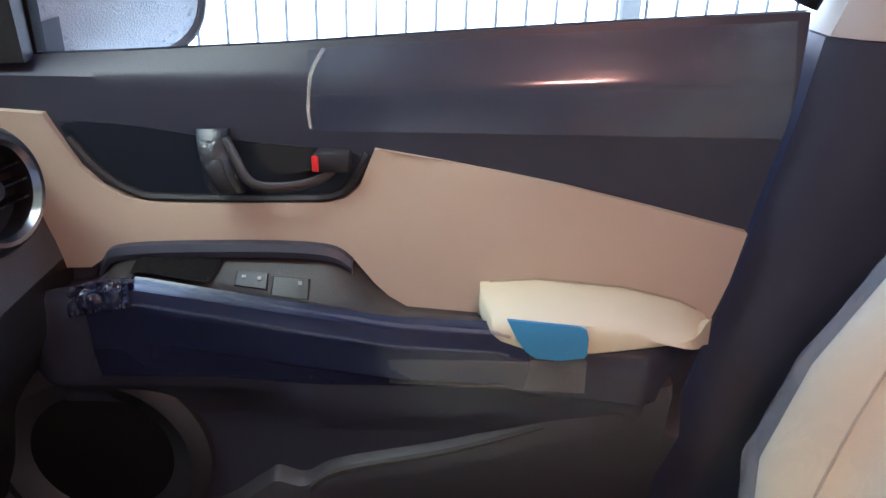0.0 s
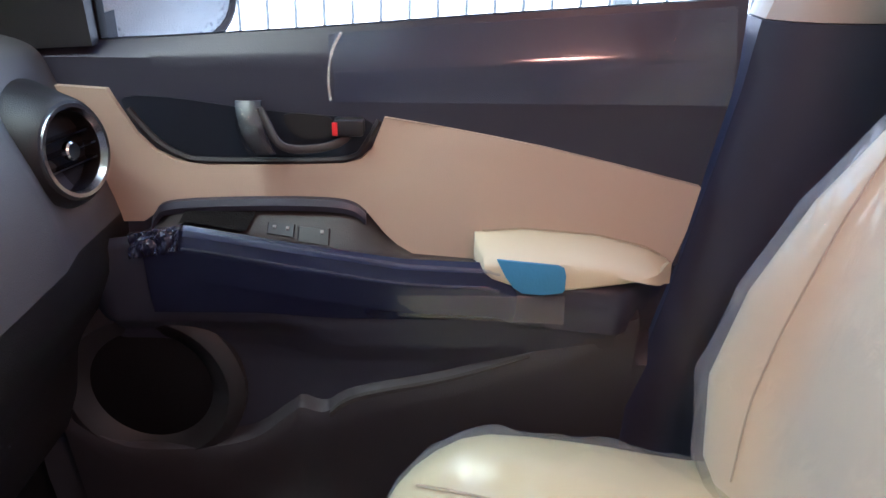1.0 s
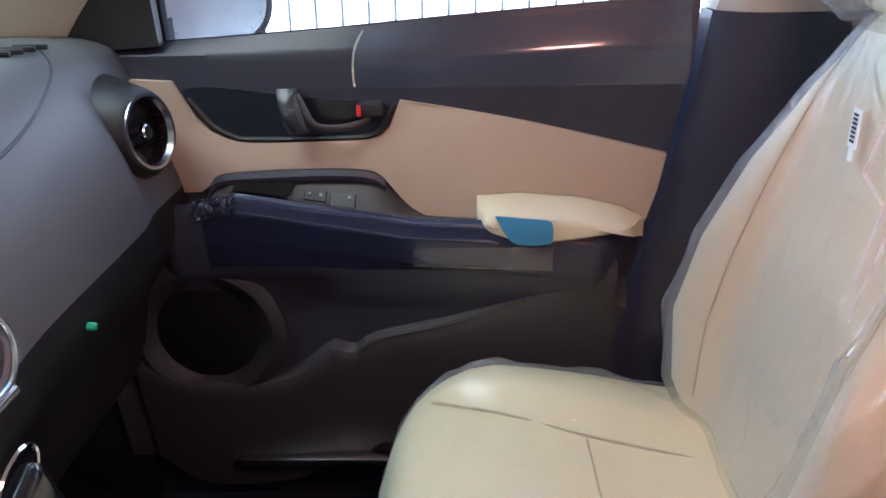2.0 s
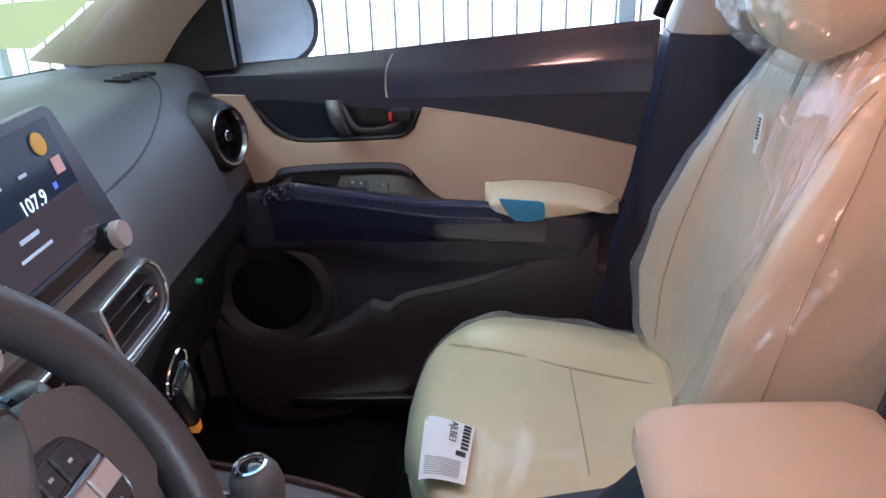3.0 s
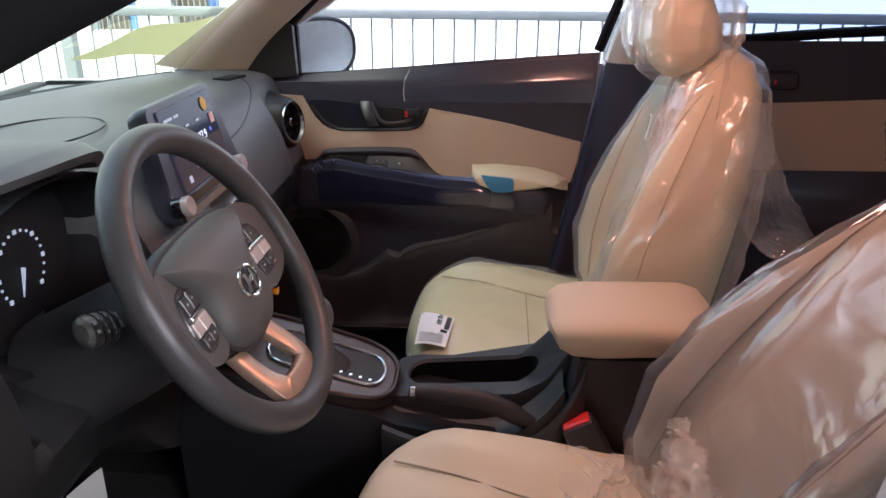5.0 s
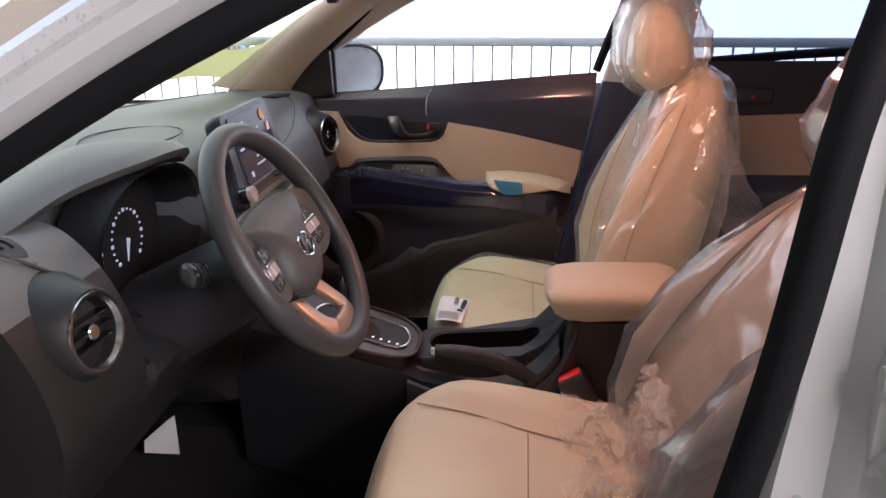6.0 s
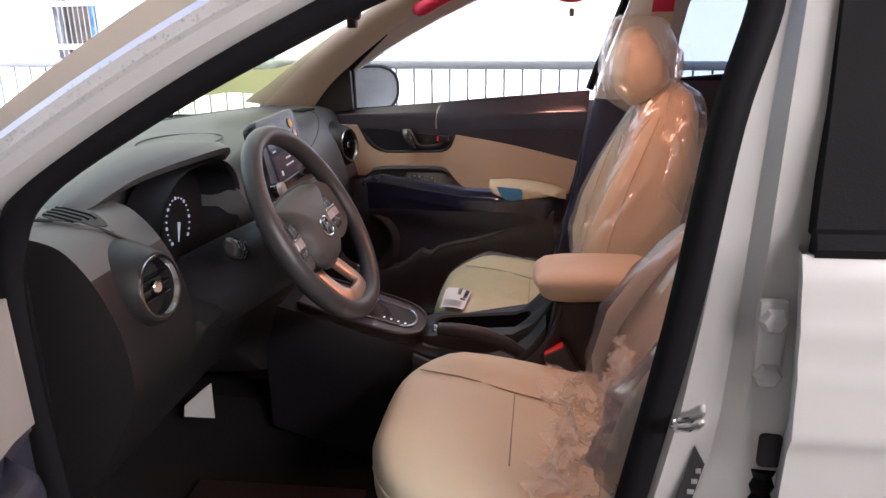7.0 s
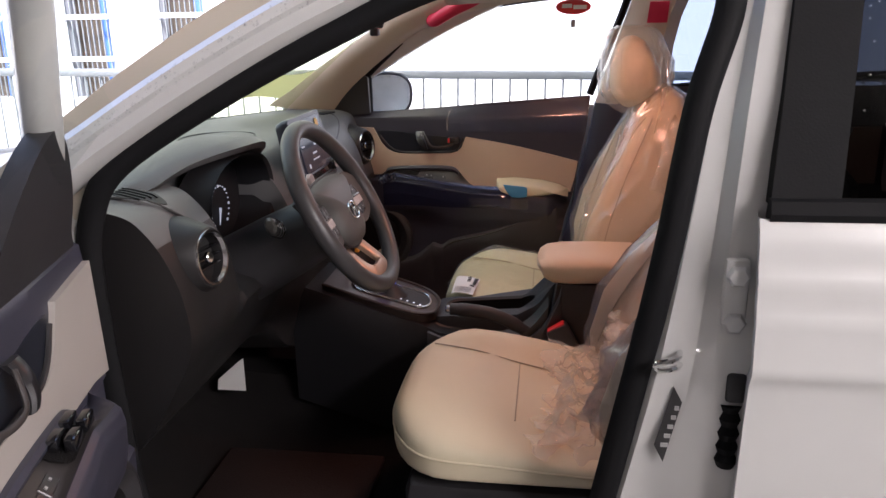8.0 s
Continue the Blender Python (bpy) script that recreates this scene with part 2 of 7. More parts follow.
# Besides the film's dullness, its grey tint dims the driver backrest like shade.
M_FILM7 = clear("dull_grey_film", (0.60, 0.59, 0.62), 0.11, 0.13, wrinkle=0.12, size=14, milk=0.10, slant=0.4, stretch=(1, 1, 0.35))
M_FILM6 = clear("tight_clear_film", (0.95, 0.95, 0.95), 0.05, 0.06, wrinkle=0.5, size=60, slant=0.3)
M_FILM5 = clear("hazy_clear_film", (0.9, 0.9, 0.9), 0.05, 0.2, milk=0.06)
M_FILM2 = clear("crumpled_plastic_film", (0.98, 0.97, 0.95), 0.13, 0.12, wrinkle=1.0, size=120, milk=0.24, slant=0.04, front_share=0.95, haze_color=(0.97, 0.92, 0.80))
M_FILM3 = clear("blue_protective_film", (0.80, 0.84, 0.97), 0.10, 0.13, wrinkle=0.07, size=14, milk=0.03, slant=0.6, stretch=(0.12, 1, 1))
M_HAZY = surf("rain_hazed_mirror", (0.52, 0.56, 0.57), 0.30, metal=0.75, vary=0.15, scale=40, bump=0.5, grain=500)
M_MIRROR = surf("mirror_face", (0.85, 0.87, 0.9), 0.02, metal=1.0, bump=0.0)
M_SCREEN = surf("screen_glass", (0.008, 0.008, 0.012), 0.12, bump=0.0, spec=0.1, emit=(0.02, 0.022, 0.03), power=0.15)
M_LIT = surf("lit_white", (0.8, 0.8, 0.8), 0.5, bump=0.0, emit=(0.85, 0.9, 1.0), power=0.13)
M_LITDIM = surf("lit_grey", (0.3, 0.3, 0.3), 0.5, bump=0.0, emit=(0.7, 0.75, 0.85), power=0.06)
M_LITBLUE = surf("lit_blue", (0.05, 0.1, 0.5), 0.5, bump=0.0, emit=(0.2, 0.2, 1.0), power=0.10)
M_LITRED = surf("lit_red", (0.5, 0.05, 0.05), 0.5, bump=0.0, emit=(1.0, 0.1, 0.1), power=0.2)
M_YELLOW = surf("yellow_sticker", (0.85, 0.55, 0.02), 0.5, bump=0.0)
M_ORANGE = surf("orange_plastic", (0.9, 0.35, 0.02), 0.4, bump=0.0)
M_GREEN = surf("green_dot", (0.05, 0.4, 0.2), 0.5, bump=0.0)
M_PINK = surf("pink_icon", (0.85, 0.55, 0.55), 0.5, bump=0.0)
M_CONC = surf("concrete", (0.33, 0.32, 0.30), 0.9, vary=0.25, scale=1.5, bump=0.5, grain=60)
M_WALL = surf("painted_concrete_wall", (0.40, 0.38, 0.35), 0.9, vary=0.12, scale=1.0, bump=0.3, grain=80)
M_FACADE = surf("pale_render_facade", (0.28, 0.285, 0.30), 0.9, vary=0.04, scale=0.5, bump=0.3, grain=30)
M_RAIL = surf("grey_galvanised_steel", (0.13, 0.145, 0.15), 0.5, metal=0.3, vary=0.15, bump=0.1)
M_LAMP = surf("warm_lamp_diffuser", (0.9, 0.8, 0.6), 0.5, bump=0.0, emit=(1.0, 0.9, 0.78), power=4.0)
M_DOME = surf("warm_dome_lens", (0.9, 0.8, 0.6), 0.5, bump=0.0, emit=(1.0, 0.42, 0.20), power=4.0)
M_TYRE = surf("tyre_rubber", (0.02, 0.02, 0.02), 0.8, bump=0.5, grain=120)


# ---- setting: deck, railing, added unseen garage shell, building opposite ----
bm = bmesh.new()
box(bm, (-300, -300, -0.3), (300, 300, -0.002))
solo("ground", bm, M_CONC, "grey concrete parking deck", "ground", kind="structure", smooth=False)

# Unseen slab and walls, added to close the deck and block sky and sun.
bm = bmesh.new()
box(bm, (-0.4, -9.0, 3.05), (9, 1.0, 3.3))
box(bm, (-4.6, -9.0, 3.05), (-0.4, -0.55, 3.3))
solo("ceiling", bm, M_WALL, "unseen concrete slab, added to shade the car from sky and sun", "ceiling", kind="structure", smooth=False)
for nm, lo, hi in (("wall_south", (-4.6, -9.2, 0), (9, -9.0, 3.3)), ("wall_east", (9.0, -9.0, 0), (9.2, 3.0, 3.3)), ("wall_west", (-4.6, -9.0, 0), (-4.4, -0.6, 3.3))):
    bm = bmesh.new()
    box(bm, lo, hi)
    solo(nm, bm, M_WALL, "unseen concrete wall, added to close the deck and block light", "wall", kind="structure", smooth=False)

# Unseen strip lamp and fixture, added as fill for the white body side.
lamp_light = new("strip_lamp_light", bpy.data.lights.new("strip_lamp_light", "AREA"))
lamp_light.data.shape, lamp_light.data.size, lamp_light.data.size_y = "RECTANGLE", 2.4, 0.5
lamp_light.data.energy, lamp_light.data.color = LAMP, LAMP_COLOR
lamp_light.matrix_world = look((3.0, -2.9, 2.6), (0.6, -0.5, 0.8))
fixture = thing("hanging_lamp", (3.1, -3.0, 3.05), "unseen strip lamp on two rods, added to light the body side", "lamp")
LM = Matrix.Translation((3.04, -2.94, 2.63)) @ Matrix.Rotation(radians(45), 4, "Z")
bm = bmesh.new()
for q in box(bm, (-1.2, -0.10, -0.27), (1.2, -0.01, 0.27), 0.01):
    q.co = LM @ q.co
part("housing", bm, M_BLACK, fixture)
for x in (-0.9, 0.9):
    bm = bmesh.new()
    tube(bm, [LM @ Vector((x, -0.05, 0.26)), LM @ Vector((x, -0.05, 0.42))], 0.012, 8)
    part("rod", bm, M_RAIL, fixture)
bm = bmesh.new()
for q in box(bm, (-1.18, -0.012, -0.25), (1.18, 0.004, 0.25), 0.004):
    q.co = LM @ q.co
part("diffuser", bm, M_LAMP, fixture, "glowing diffuser of the added fill lamp")

railing = thing("railing", (-0.5, 2.6, 0), "grey steel railing with thin upright bars along the deck", "railing")
railing.rotation_euler = (0, radians(0.75), 0)
bm = bmesh.new()
box(bm, (-5.5, 2.575, 0.985), (4.5, 2.625, 1.03), 0.008)
part("top_rail", bm, M_RAIL, railing)
bm = bmesh.new()
box(bm, (-5.5, 2.585, 0.09), (4.5, 2.615, 0.12), 0.005)
part("bottom_rail", bm, M_RAIL, railing)
bm = bmesh.new()
tube(bm, [(0, 2.6, 0.12), (0, 2.6, 0.99)], 0.006, 6)
bar_mesh = finish("bar", bm, M_RAIL)
bar_mesh.transform(Matrix.Translation((0.5, -2.6, 0)))
for i in range(100):
    ob = new("bar", bar_mesh)
    ob.parent = railing
    ob.location.x = -5.0 + 0.0975 * i
for x in (-4.4, -2.0, 0.6, 2.9):
    bm = bmesh.new()
    box(bm, (x - 0.03, 2.57, -0.05), (x + 0.03, 2.63, 0.985), 0.004)
    part("post", bm, M_RAIL, railing)

# building across the street
FY = 12.0
house = thing("apartment_building", (0, FY, 0), "bright white rendered apartment building with barred windows", "building")
WIN = [(-8.27, 1.15), (-6.43, 1.15), (-5.0, 1.15), (-10.4, 1.15)]
bm = bmesh.new()
cuts = sorted(w[0] for w in WIN)
edge = -30.0
for x in cuts:
    box(bm, (edge, FY, -3), (x - 0.42, FY + 0.4, 14))
    edge = x + 0.42
    for z0, z1 in ((-3, -0.6), (2.3, 3.4), (6.2, 14)):
        box(bm, (x - 0.42, FY + 0.002, z0), (x + 0.42, FY + 0.4, z1))
box(bm, (edge, FY, -3), (34, FY + 0.4, 14))
part("wall", bm, M_FACADE, house, smooth=False)
M_PANE = surf("dim_window_pane", (0.045, 0.036, 0.028), 0.2, bump=0.0)
M_BLUE = surf("blue_curtain", (0.04, 0.10, 0.30), 0.8, bump=0.2)
for x in cuts:
    for z0, z1 in ((-0.6, 2.3), (3.4, 6.2)):
        bm = bmesh.new()
        box(bm, (x - 0.41, FY + 0.30, z0), (x + 0.41, FY + 0.36, z1))
        win = part("window", bm, M_PANE, house, "dim window behind white bars", smooth=False)
        bm = bmesh.new()
        box(bm, (x + 0.14, FY + 0.24, z0), (x + 0.40, FY + 0.29, z1), 0.01)
        part("shutter", bm, M_BLUE, win, "blue shutter", smooth=False)
        bm = bmesh.new()
        for k in range(9):
            box(bm, (x - 0.398 + 0.098 * k, FY - 0.045, z0), (x - 0.384 + 0.098 * k, FY - 0.02, z1))
        part("grille", bm, M_RAIL, win, "thin grey window bars", smooth=False)
        for z in np.arange(z0 + 0.55, z1, 0.75):
            bm = bmesh.new()
            box(bm, (x - 0.47, FY - 0.06, z - 0.045), (x + 0.45, FY - 0.01, z + 0.045))
            part("crossbar", bm, M_FACADE, win, "white cross bar", smooth=False)

# ---- car shell ----
shell = thing("car", (0.3, 0, 0), "white compact car body with its front door open", "car")


def side(z):
    """Half width of the outer body at height z."""
    return interp(z, [0.2, 0.35, 0.55, 0.72, 0.80, 0.90, 1.0, 1.06, 1.30, 1.44, 1.50], [0.76, 0.80, 0.825, 0.835, 0.85, 0.835, 0.81, 0.785, 0.70, 0.63, 0.52])


# roof, one arched panel with its lining
bm = bmesh.new()


def roof(u, v, drop=0.0):
    y = -0.60 + 1.2 * v
    x = -0.10 + 2.1 * u
    x0 = -0.06 * (1 - (y / 0.6) ** 2)
    return Vector((x + x0, y, 1.52 - drop - 0.09 * (abs(y) / 0.6) ** 3 - 0.05 * (1 - u) ** 2 - 0.14 * u ** 3))


grid(bm, lambda u, v: roof(u, v), 16, 16)
part("roof", bm, M_PAINT, shell)
bm = bmesh.new()
grid(bm, lambda u, v: roof(u, v, 0.035), 16, 16)
part("roof_lining", bm, M_TRIM, shell, "pale cream fabric lining")

# dome lamp in the roof lining
dome = thing("dome_lamp", (0.25, -0.08, 1.46), "small warm dome lamp in the roof lining", "lamp")
bm = bmesh.new()
box(bm, (0.16, -0.165, 1.446), (0.34, 0.005, 1.49), 0.012)
part("housing", bm, M_TRIM, dome)
bm = bmesh.new()
box(bm, (0.19, -0.135, 1.441), (0.31, -0.025, 1.4465), 0.003)
part("lens", bm, M_DOME, dome, "glowing warm lens")
dome_light = new("dome_light", bpy.data.lights.new("dome_light", "AREA"))
dome_light.data.shape, dome_light.data.size, dome_light.data.size_y = "RECTANGLE", 0.12, 0.11
dome_light.data.energy, dome_light.data.color = DOME, DOME_COLOR
dome_light.location = (0.25, -0.08, 1.436)

# floor pan with tunnel
bm = bmesh.new()


def pan(u, v):
    x, y = -1.0 + 2.8 * u, -0.74 + 1.48 * v
    return Vector((x, y, 0.27 + 0.16 * smooth01(0.15, 0.05, abs(y - 0.01)) + 0.30 * smooth01(-0.55, -0.95, x) + 0.08 * smooth01(0.70, 0.74, abs(y))))


grid(bm, pan, 40, 40)
part("floor_carpet", bm, M_CARPET, shell, "black carpet")
# underside and firewall
bm = bmesh.new()
box(bm, (-1.0, -0.74, 0.19), (1.8, 0.74, 0.25), 0.02)
box(bm, (-1.03, -0.70, 0.25), (-0.99, 0.70, 1.0), 0.01)
box(bm, (1.70, -0.72, 0.25), (1.76, 0.72, 1.05), 0.01)
part("underbody", bm, M_BLACK, shell)
# tail
bm = bmesh.new()
loft(bm, [[(x, s * side(z) * k, z) for s, z in ((-1, 0.35), (-1, 0.75), (-1, 1.02), (1, 1.02), (1, 0.75), (1, 0.35))] for x, k in ((1.62, 1.0), (2.05, 0.97), (2.25, 0.88), (2.32, 0.72))])
part("tailgate", bm, M_PAINT, shell)


def ribbon(path, w, side_dir, t):
    """Rings of a bar along path with width w(i) along side_dir(i) and thickness t."""
    rings = []
    for i, p in enumerate(path):
        p, s, th = Vector(p), side_dir(i), t(i)
        a = w(i) / 2
        q = [(-a, -0.2), (-a * 0.8, -0.5), (a * 0.8, -0.5), (a, -0.2), (a, 0.2), (a * 0.86, 0.46), (a * 0.34, 0.44), (a * 0.26, 0.33), (a * 0.10, 0.33), (a * 0.00, 0.47), (-a * 0.40, 0.56), (-a * 0.86, 0.42), (-a, 0.2)]
        rings.append([p + s[0] * x + s[1] * (y * th) for x, y in q])
    return rings


# front pillar, driver side: white outer bar running up to the roof
def pillar(sign):
    axis = spline([(-0.66, 0.76, 1.00), (-0.50, 0.752, 1.105), (-0.30, 0.728, 1.228), (-0.10, 0.70, 1.332), (0.14, 0.66, 1.425), (0.42, 0.64, 1.455), (0.75, 0.635, 1.452), (1.30, 0.64, 1.40)], 6)
    return [(p.x, sign * p.y, p.z) for p in axis]


def across(pts):
    def f(i):
        a, b = Vector(pts[max(0, i - 1)]), Vector(pts[min(len(pts) - 1, i + 1)])
        t = (b - a).normalized()
        out = Vector((0, 1 if pts[i][1] > 0 else -1, 0.45)).normalized()
        s = t.cross(out).normalized()
        return s, s.cross(t).normalized()
    return f


for sign in (-1, 1):
    pts = pillar(sign)
    bm = bmesh.new()
    loft(bm, ribbon(pts, lambda i: interp(pts[i][0], [-0.66, -0.45, 0.05, 0.3], [0.085, 0.060, 0.060, 0.105]) if sign < 0 else 0.105, across(pts), lambda i: 0.06))
    part("roof_side_rail", bm, M_PAINT, shell)
    # rubber seal round the door opening
    bm = bmesh.new()
    y = sign
    if sign < 0:
        loop = spline([(0.27, -0.715, 0.42), (0.304, -0.735, 0.606), (0.366, -0.745, 0.953), (0.401, -0.73, 1.185), (0.438, -0.70, 1.323), (0.42, -0.672, 1.40), (0.25, -0.672, 1.40), (0.05, -0.69, 1.352), (-0.10, -0.705, 1.288), (-0.26, -0.722, 1.208), (-0.42, -0.737, 1.110), (-0.472, -0.742, 1.03), (-0.485, -0.745, 0.93), (-0.478, -0.745, 0.73), (-0.468, -0.735, 0.53), (-0.42, -0.72, 0.40), (-0.2, -0.715, 0.375), (0.15, -0.715, 0.375)], 6, True)
        tube(bm, loop, 0.0200, 10, True, 0.8, up=(0, 1, 0))
        part("door_seal", bm, M_RUBBER, shell, "black rubber door seal")

# centre pillar, driver side: painted, between the front seal and the rear door
bm = bmesh.new()
zs = [0.34, 0.5, 0.62, 0.75, 0.85, 0.95, 1.06, 1.2, 1.33, 1.45]
rings = []
for z in zs:
    f = interp(z, [0.42, 0.606, 0.953, 1.185, 1.323, 1.45], [0.285, 0.318, 0.380, 0.415, 0.452, 0.48])
    r = interp(z, [0.34, 0.62, 1.06, 1.33, 1.45], [0.50, 0.50, 0.505, 0.52, 0.54])
    d = side(z)
    step = interp(z, [0.34, 0.6, 1.0, 1.1, 1.45], [0.05, 0.06, 0.055, 0.02, 0.01])
    a = f + (r - f) * 0.40
    b = f + (r - f) * 0.55
    rings.append([(f, -(d - step - 0.045), z), (f + 0.012, -(d - step - 0.03), z), (a, -(d - step - 0.028), z), (b, -(d - step - 0.008), z), (r - 0.01, -(d - step - 0.004), z), (r + 0.03, -(d - step), z), (r + 0.03, -0.62, z), (f + 0.02, -0.63, z)])
loft(bm, rings)
part("centre_pillar", bm, M_PAINT, shell)
# sill below the door opening
bm = bmesh.new()
loft(bm, [[(x, -0.715, 0.36), (x, -0.74, 0.375), (x, -0.80, 0.345), (x, -0.815, 0.28), (x, -0.79, 0.20), (x, -0.70, 0.20)] for x in (-0.55, -0.2, 0.2, 0.6, 1.1)])
part("door_sill", bm, M_PAINT, shell)
# trim beside both footwells
for sign in (-1, 1):
    bm = bmesh.new()
    box(bm, (-1.0, sign * 0.705 - 0.01, 0.25), (-0.49, sign * 0.705 + 0.01, 1.0), 0.005)
    part("kick_panel", bm, M_CARPET, shell, "black footwell side trim")
# hinge post, driver side
bm = bmesh.new()
loft(bm, [[(-0.50, -(side(z) - 0.075), z), (-0.53, -(side(z) - 0.06), z), (-0.62, -(side(z) - 0.05), z), (-0.66, -0.66, z), (-0.52, -0.66, z)] for z in (0.3, 0.55, 0.75, 0.95, 1.06)])
part("hinge_post", bm, M_PAINT, shell)
# front wing, both sides, and bonnet
for sign in (-1, 1):
    bm = bmesh.new()
    loft(bm, [[(x, sign * (side(z) - 0.02) * k, z) for z in (0.45, 0.6, 0.75, 0.88, h)] + [(x, sign * 0.62 * k, h), (x, sign * 0.62 * k, 0.5)] for x, k, h in ((-0.68, 1.0, 1.0), (-1.0, 1.0, 0.99), (-1.4, 0.97, 0.95), (-1.65, 0.9, 0.90), (-1.8, 0.8, 0.84))])
    part("wing", bm, M_PAINT, shell)
bm = bmesh.new()
grid(bm, lambda u, v: Vector((-0.98 - 0.85 * u, (-0.62 + 1.24 * v) * (1 - 0.2 * u * u), 0.985 - 0.10 * u - 0.10 * u ** 4 + 0.02 * (1 - (2 * v - 1) ** 2))), 12, 12)
part("bonnet", bm, M_PAINT, shell)

# wheels
wheel = None
for x in (-1.10, 1.50):
    for s in (-1, 1):
        m = Matrix.Translation((x, s * 0.72, 0.325)) @ Matrix.Rotation(radians(90), 4, "X")
        bm = bmesh.new()
        lathe(bm, [(0.20, -0.09), (0.30, -0.095), (0.325, -0.07), (0.325, 0.07), (0.30, 0.095), (0.20, 0.09)], m, 40)
        tyre = part("tyre", bm, M_TYRE, shell, "black tyre")
        bm = bmesh.new()
        lathe(bm, [(0.19, -0.07), (0.205, -0.075), (0.205, 0.075), (0.19, 0.07)], m, 40)
        part("rim", bm, M_SILVER, tyre)

# scuff plate on the passenger side sill
bm = bmesh.new()
box(bm, (-0.34, 0.650, 0.366), (-0.08, 0.676, 0.380), 0.004)
part("scuff_plate", bm, M_SILVER, shell, "satin scuff plate")

# windshield
bm = bmesh.new()


def shield(u, v, d=0.0):
    y = (-0.66 + 1.32 * v) * (1 - 0.10 * u)
    c = 1 - (y / 0.66) ** 2
    x0, x1 = -0.66 - 0.26 * c, -0.10 - 0.06 * c
    return Vector((x0 + (x1 - x0) * u + 0.5 * d, y, 1.015 + 0.43 * u + 0.05 * u * (1 - u) - 0.8 * d))


grid(bm, lambda u, v: shield(u, v), 10, 20)
ob = part("windshield", bm, M_WIND, shell, "greenish clear windshield")
ob.visible_shadow = False
# cowl strip under the windshield
bm = bmesh.new()
tube(bm, [shield(0, v / 20) + Vector((0.0, 0, 0.0)) for v in range(21)], 0.016, 8)
part("cowl_strip", bm, M_BLACK, shell)

# sheet of yellowish paper against the windshield
paper = thing("windshield_sheet", (-0.45, 0.2, 1.15), "yellow-green paper sheet resting against the windshield", "paper")
bm = bmesh.new()
def quad(u, v):
    a, b = Vector((0.21, 0.74)).lerp(Vector((0.16, 0.93)), v), Vector((0.31, 0.80)).lerp(Vector((0.335, 0.955)), v)
    p = a.lerp(b, u)
    return shield(p.x, p.y, 0.012 + 0.004 * math.sin(7 * v + 3 * u))


grid(bm, quad, 8, 16)
part("sheet", bm, M_SHEET, paper)

# interior trim of the passenger side front pillar and roof rail
bm = bmesh.new()
top = spline([(-0.70, 0.655, 1.045), (-0.55, 0.655, 1.145), (-0.38, 0.645, 1.255), (-0.22, 0.63, 1.345), (0.0, 0.615, 1.43), (0.4, 0.60, 1.47)], 5)
low = spline([(-0.50, 0.70, 1.02), (-0.43, 0.695, 1.10), (-0.30, 0.685, 1.205), (-0.17, 0.67, 1.285), (0.06, 0.66, 1.345), (0.42, 0.655, 1.372)], 5)
mid = [(a + b) / 2 + Vector((0, -0.018, 0)) for a, b in zip(top, low)]
loft(bm, [[a, (a * 0.6 + c * 0.4) + Vector((0, -0.006, 0)), c, (b * 0.6 + c * 0.4) + Vector((0, -0.006, 0)), b, b + Vector((0, 0.03, 0)), a + Vector((0, 0.05, 0.01))] for a, c, b in zip(top, mid, low)])
part("pillar_trim", bm, M_TRIM, shell, "cream pillar trim")
# the same on the driver side
bm = bmesh.new()
loft(bm, [[Vector((p.x, -p.y, p.z)) for p in r] for r in [[a, c, b, b + Vector((0, 0.03, 0)), a + Vector((0, 0.05, 0.01))] for a, c, b in zip(top, mid, low)]])
part("pillar_trim", bm, M_TRIM, shell, "cream pillar trim")

# passenger side centre pillar: dark below, cream above
bm = bmesh.new()
rings = []
for z in (0.30, 0.45, 0.55, 0.70, 0.86, 0.97, 1.045):
    f = interp(z, [0.3, 0.53, 0.67, 0.744, 0.861, 0.974, 1.06], [0.20, 0.245, 0.275, 0.30, 0.318, 0.34, 0.35])
    r = interp(z, [0.3, 0.5, 0.7, 1.05], [0.62, 0.60, 0.58, 0.56])
    y = interp(z, [0.3, 0.6, 1.05], [0.70, 0.715, 0.715])
    rings.append([(f, y, z), (f + 0.02, y - 0.022, z), (f + 0.07, y - 0.04, z), (r - 0.05, y - 0.04, z), (r, y, z), (r, y + 0.05, z), (f, y + 0.05, z)])
loft(bm, rings)
part("centre_pillar_lower", bm, M_DARK, shell, "dark pillar cover")
bm = bmesh.new()
rings = []
for z in (1.046, 1.08, 1.15, 1.22, 1.30, 1.38, 1.45):
    f = interp(z, [1.05, 1.35, 1.45], [0.352, 0.445, 0.475])
    r = interp(z, [1.05, 1.22, 1.35, 1.45], [0.56, 0.575, 0.60, 0.66])
    y = interp(z, [1.05, 1.22, 1.35, 1.45], [0.715, 0.695, 0.675, 0.65])
    rings.append([(f, y, z), (f + 0.02, y - 0.02, z), (f + 0.05, y - 0.033, z), (r - 0.04, y - 0.033, z), (r, y, z), (r, y + 0.05, z), (f, y + 0.05, z)])
loft(bm, rings)
part("centre_pillar_upper", bm, M_TRIM, shell, "cream pillar cover")
# window frame seal, passenger front
bm = bmesh.new()
tube(bm, spline([(0.333, 0.735, 1.07), (0.36, 0.725, 1.15), (0.43, 0.695, 1.35), (0.42, 0.69, 1.378), (0.06, 0.69, 1.352), (-0.17, 0.70, 1.292), (-0.30, 0.71, 1.21), (-0.40, 0.72, 1.12)], 6), 0.012, 8)
part("window_seal", bm, M_RUBBER, shell, "black rubber window seal")
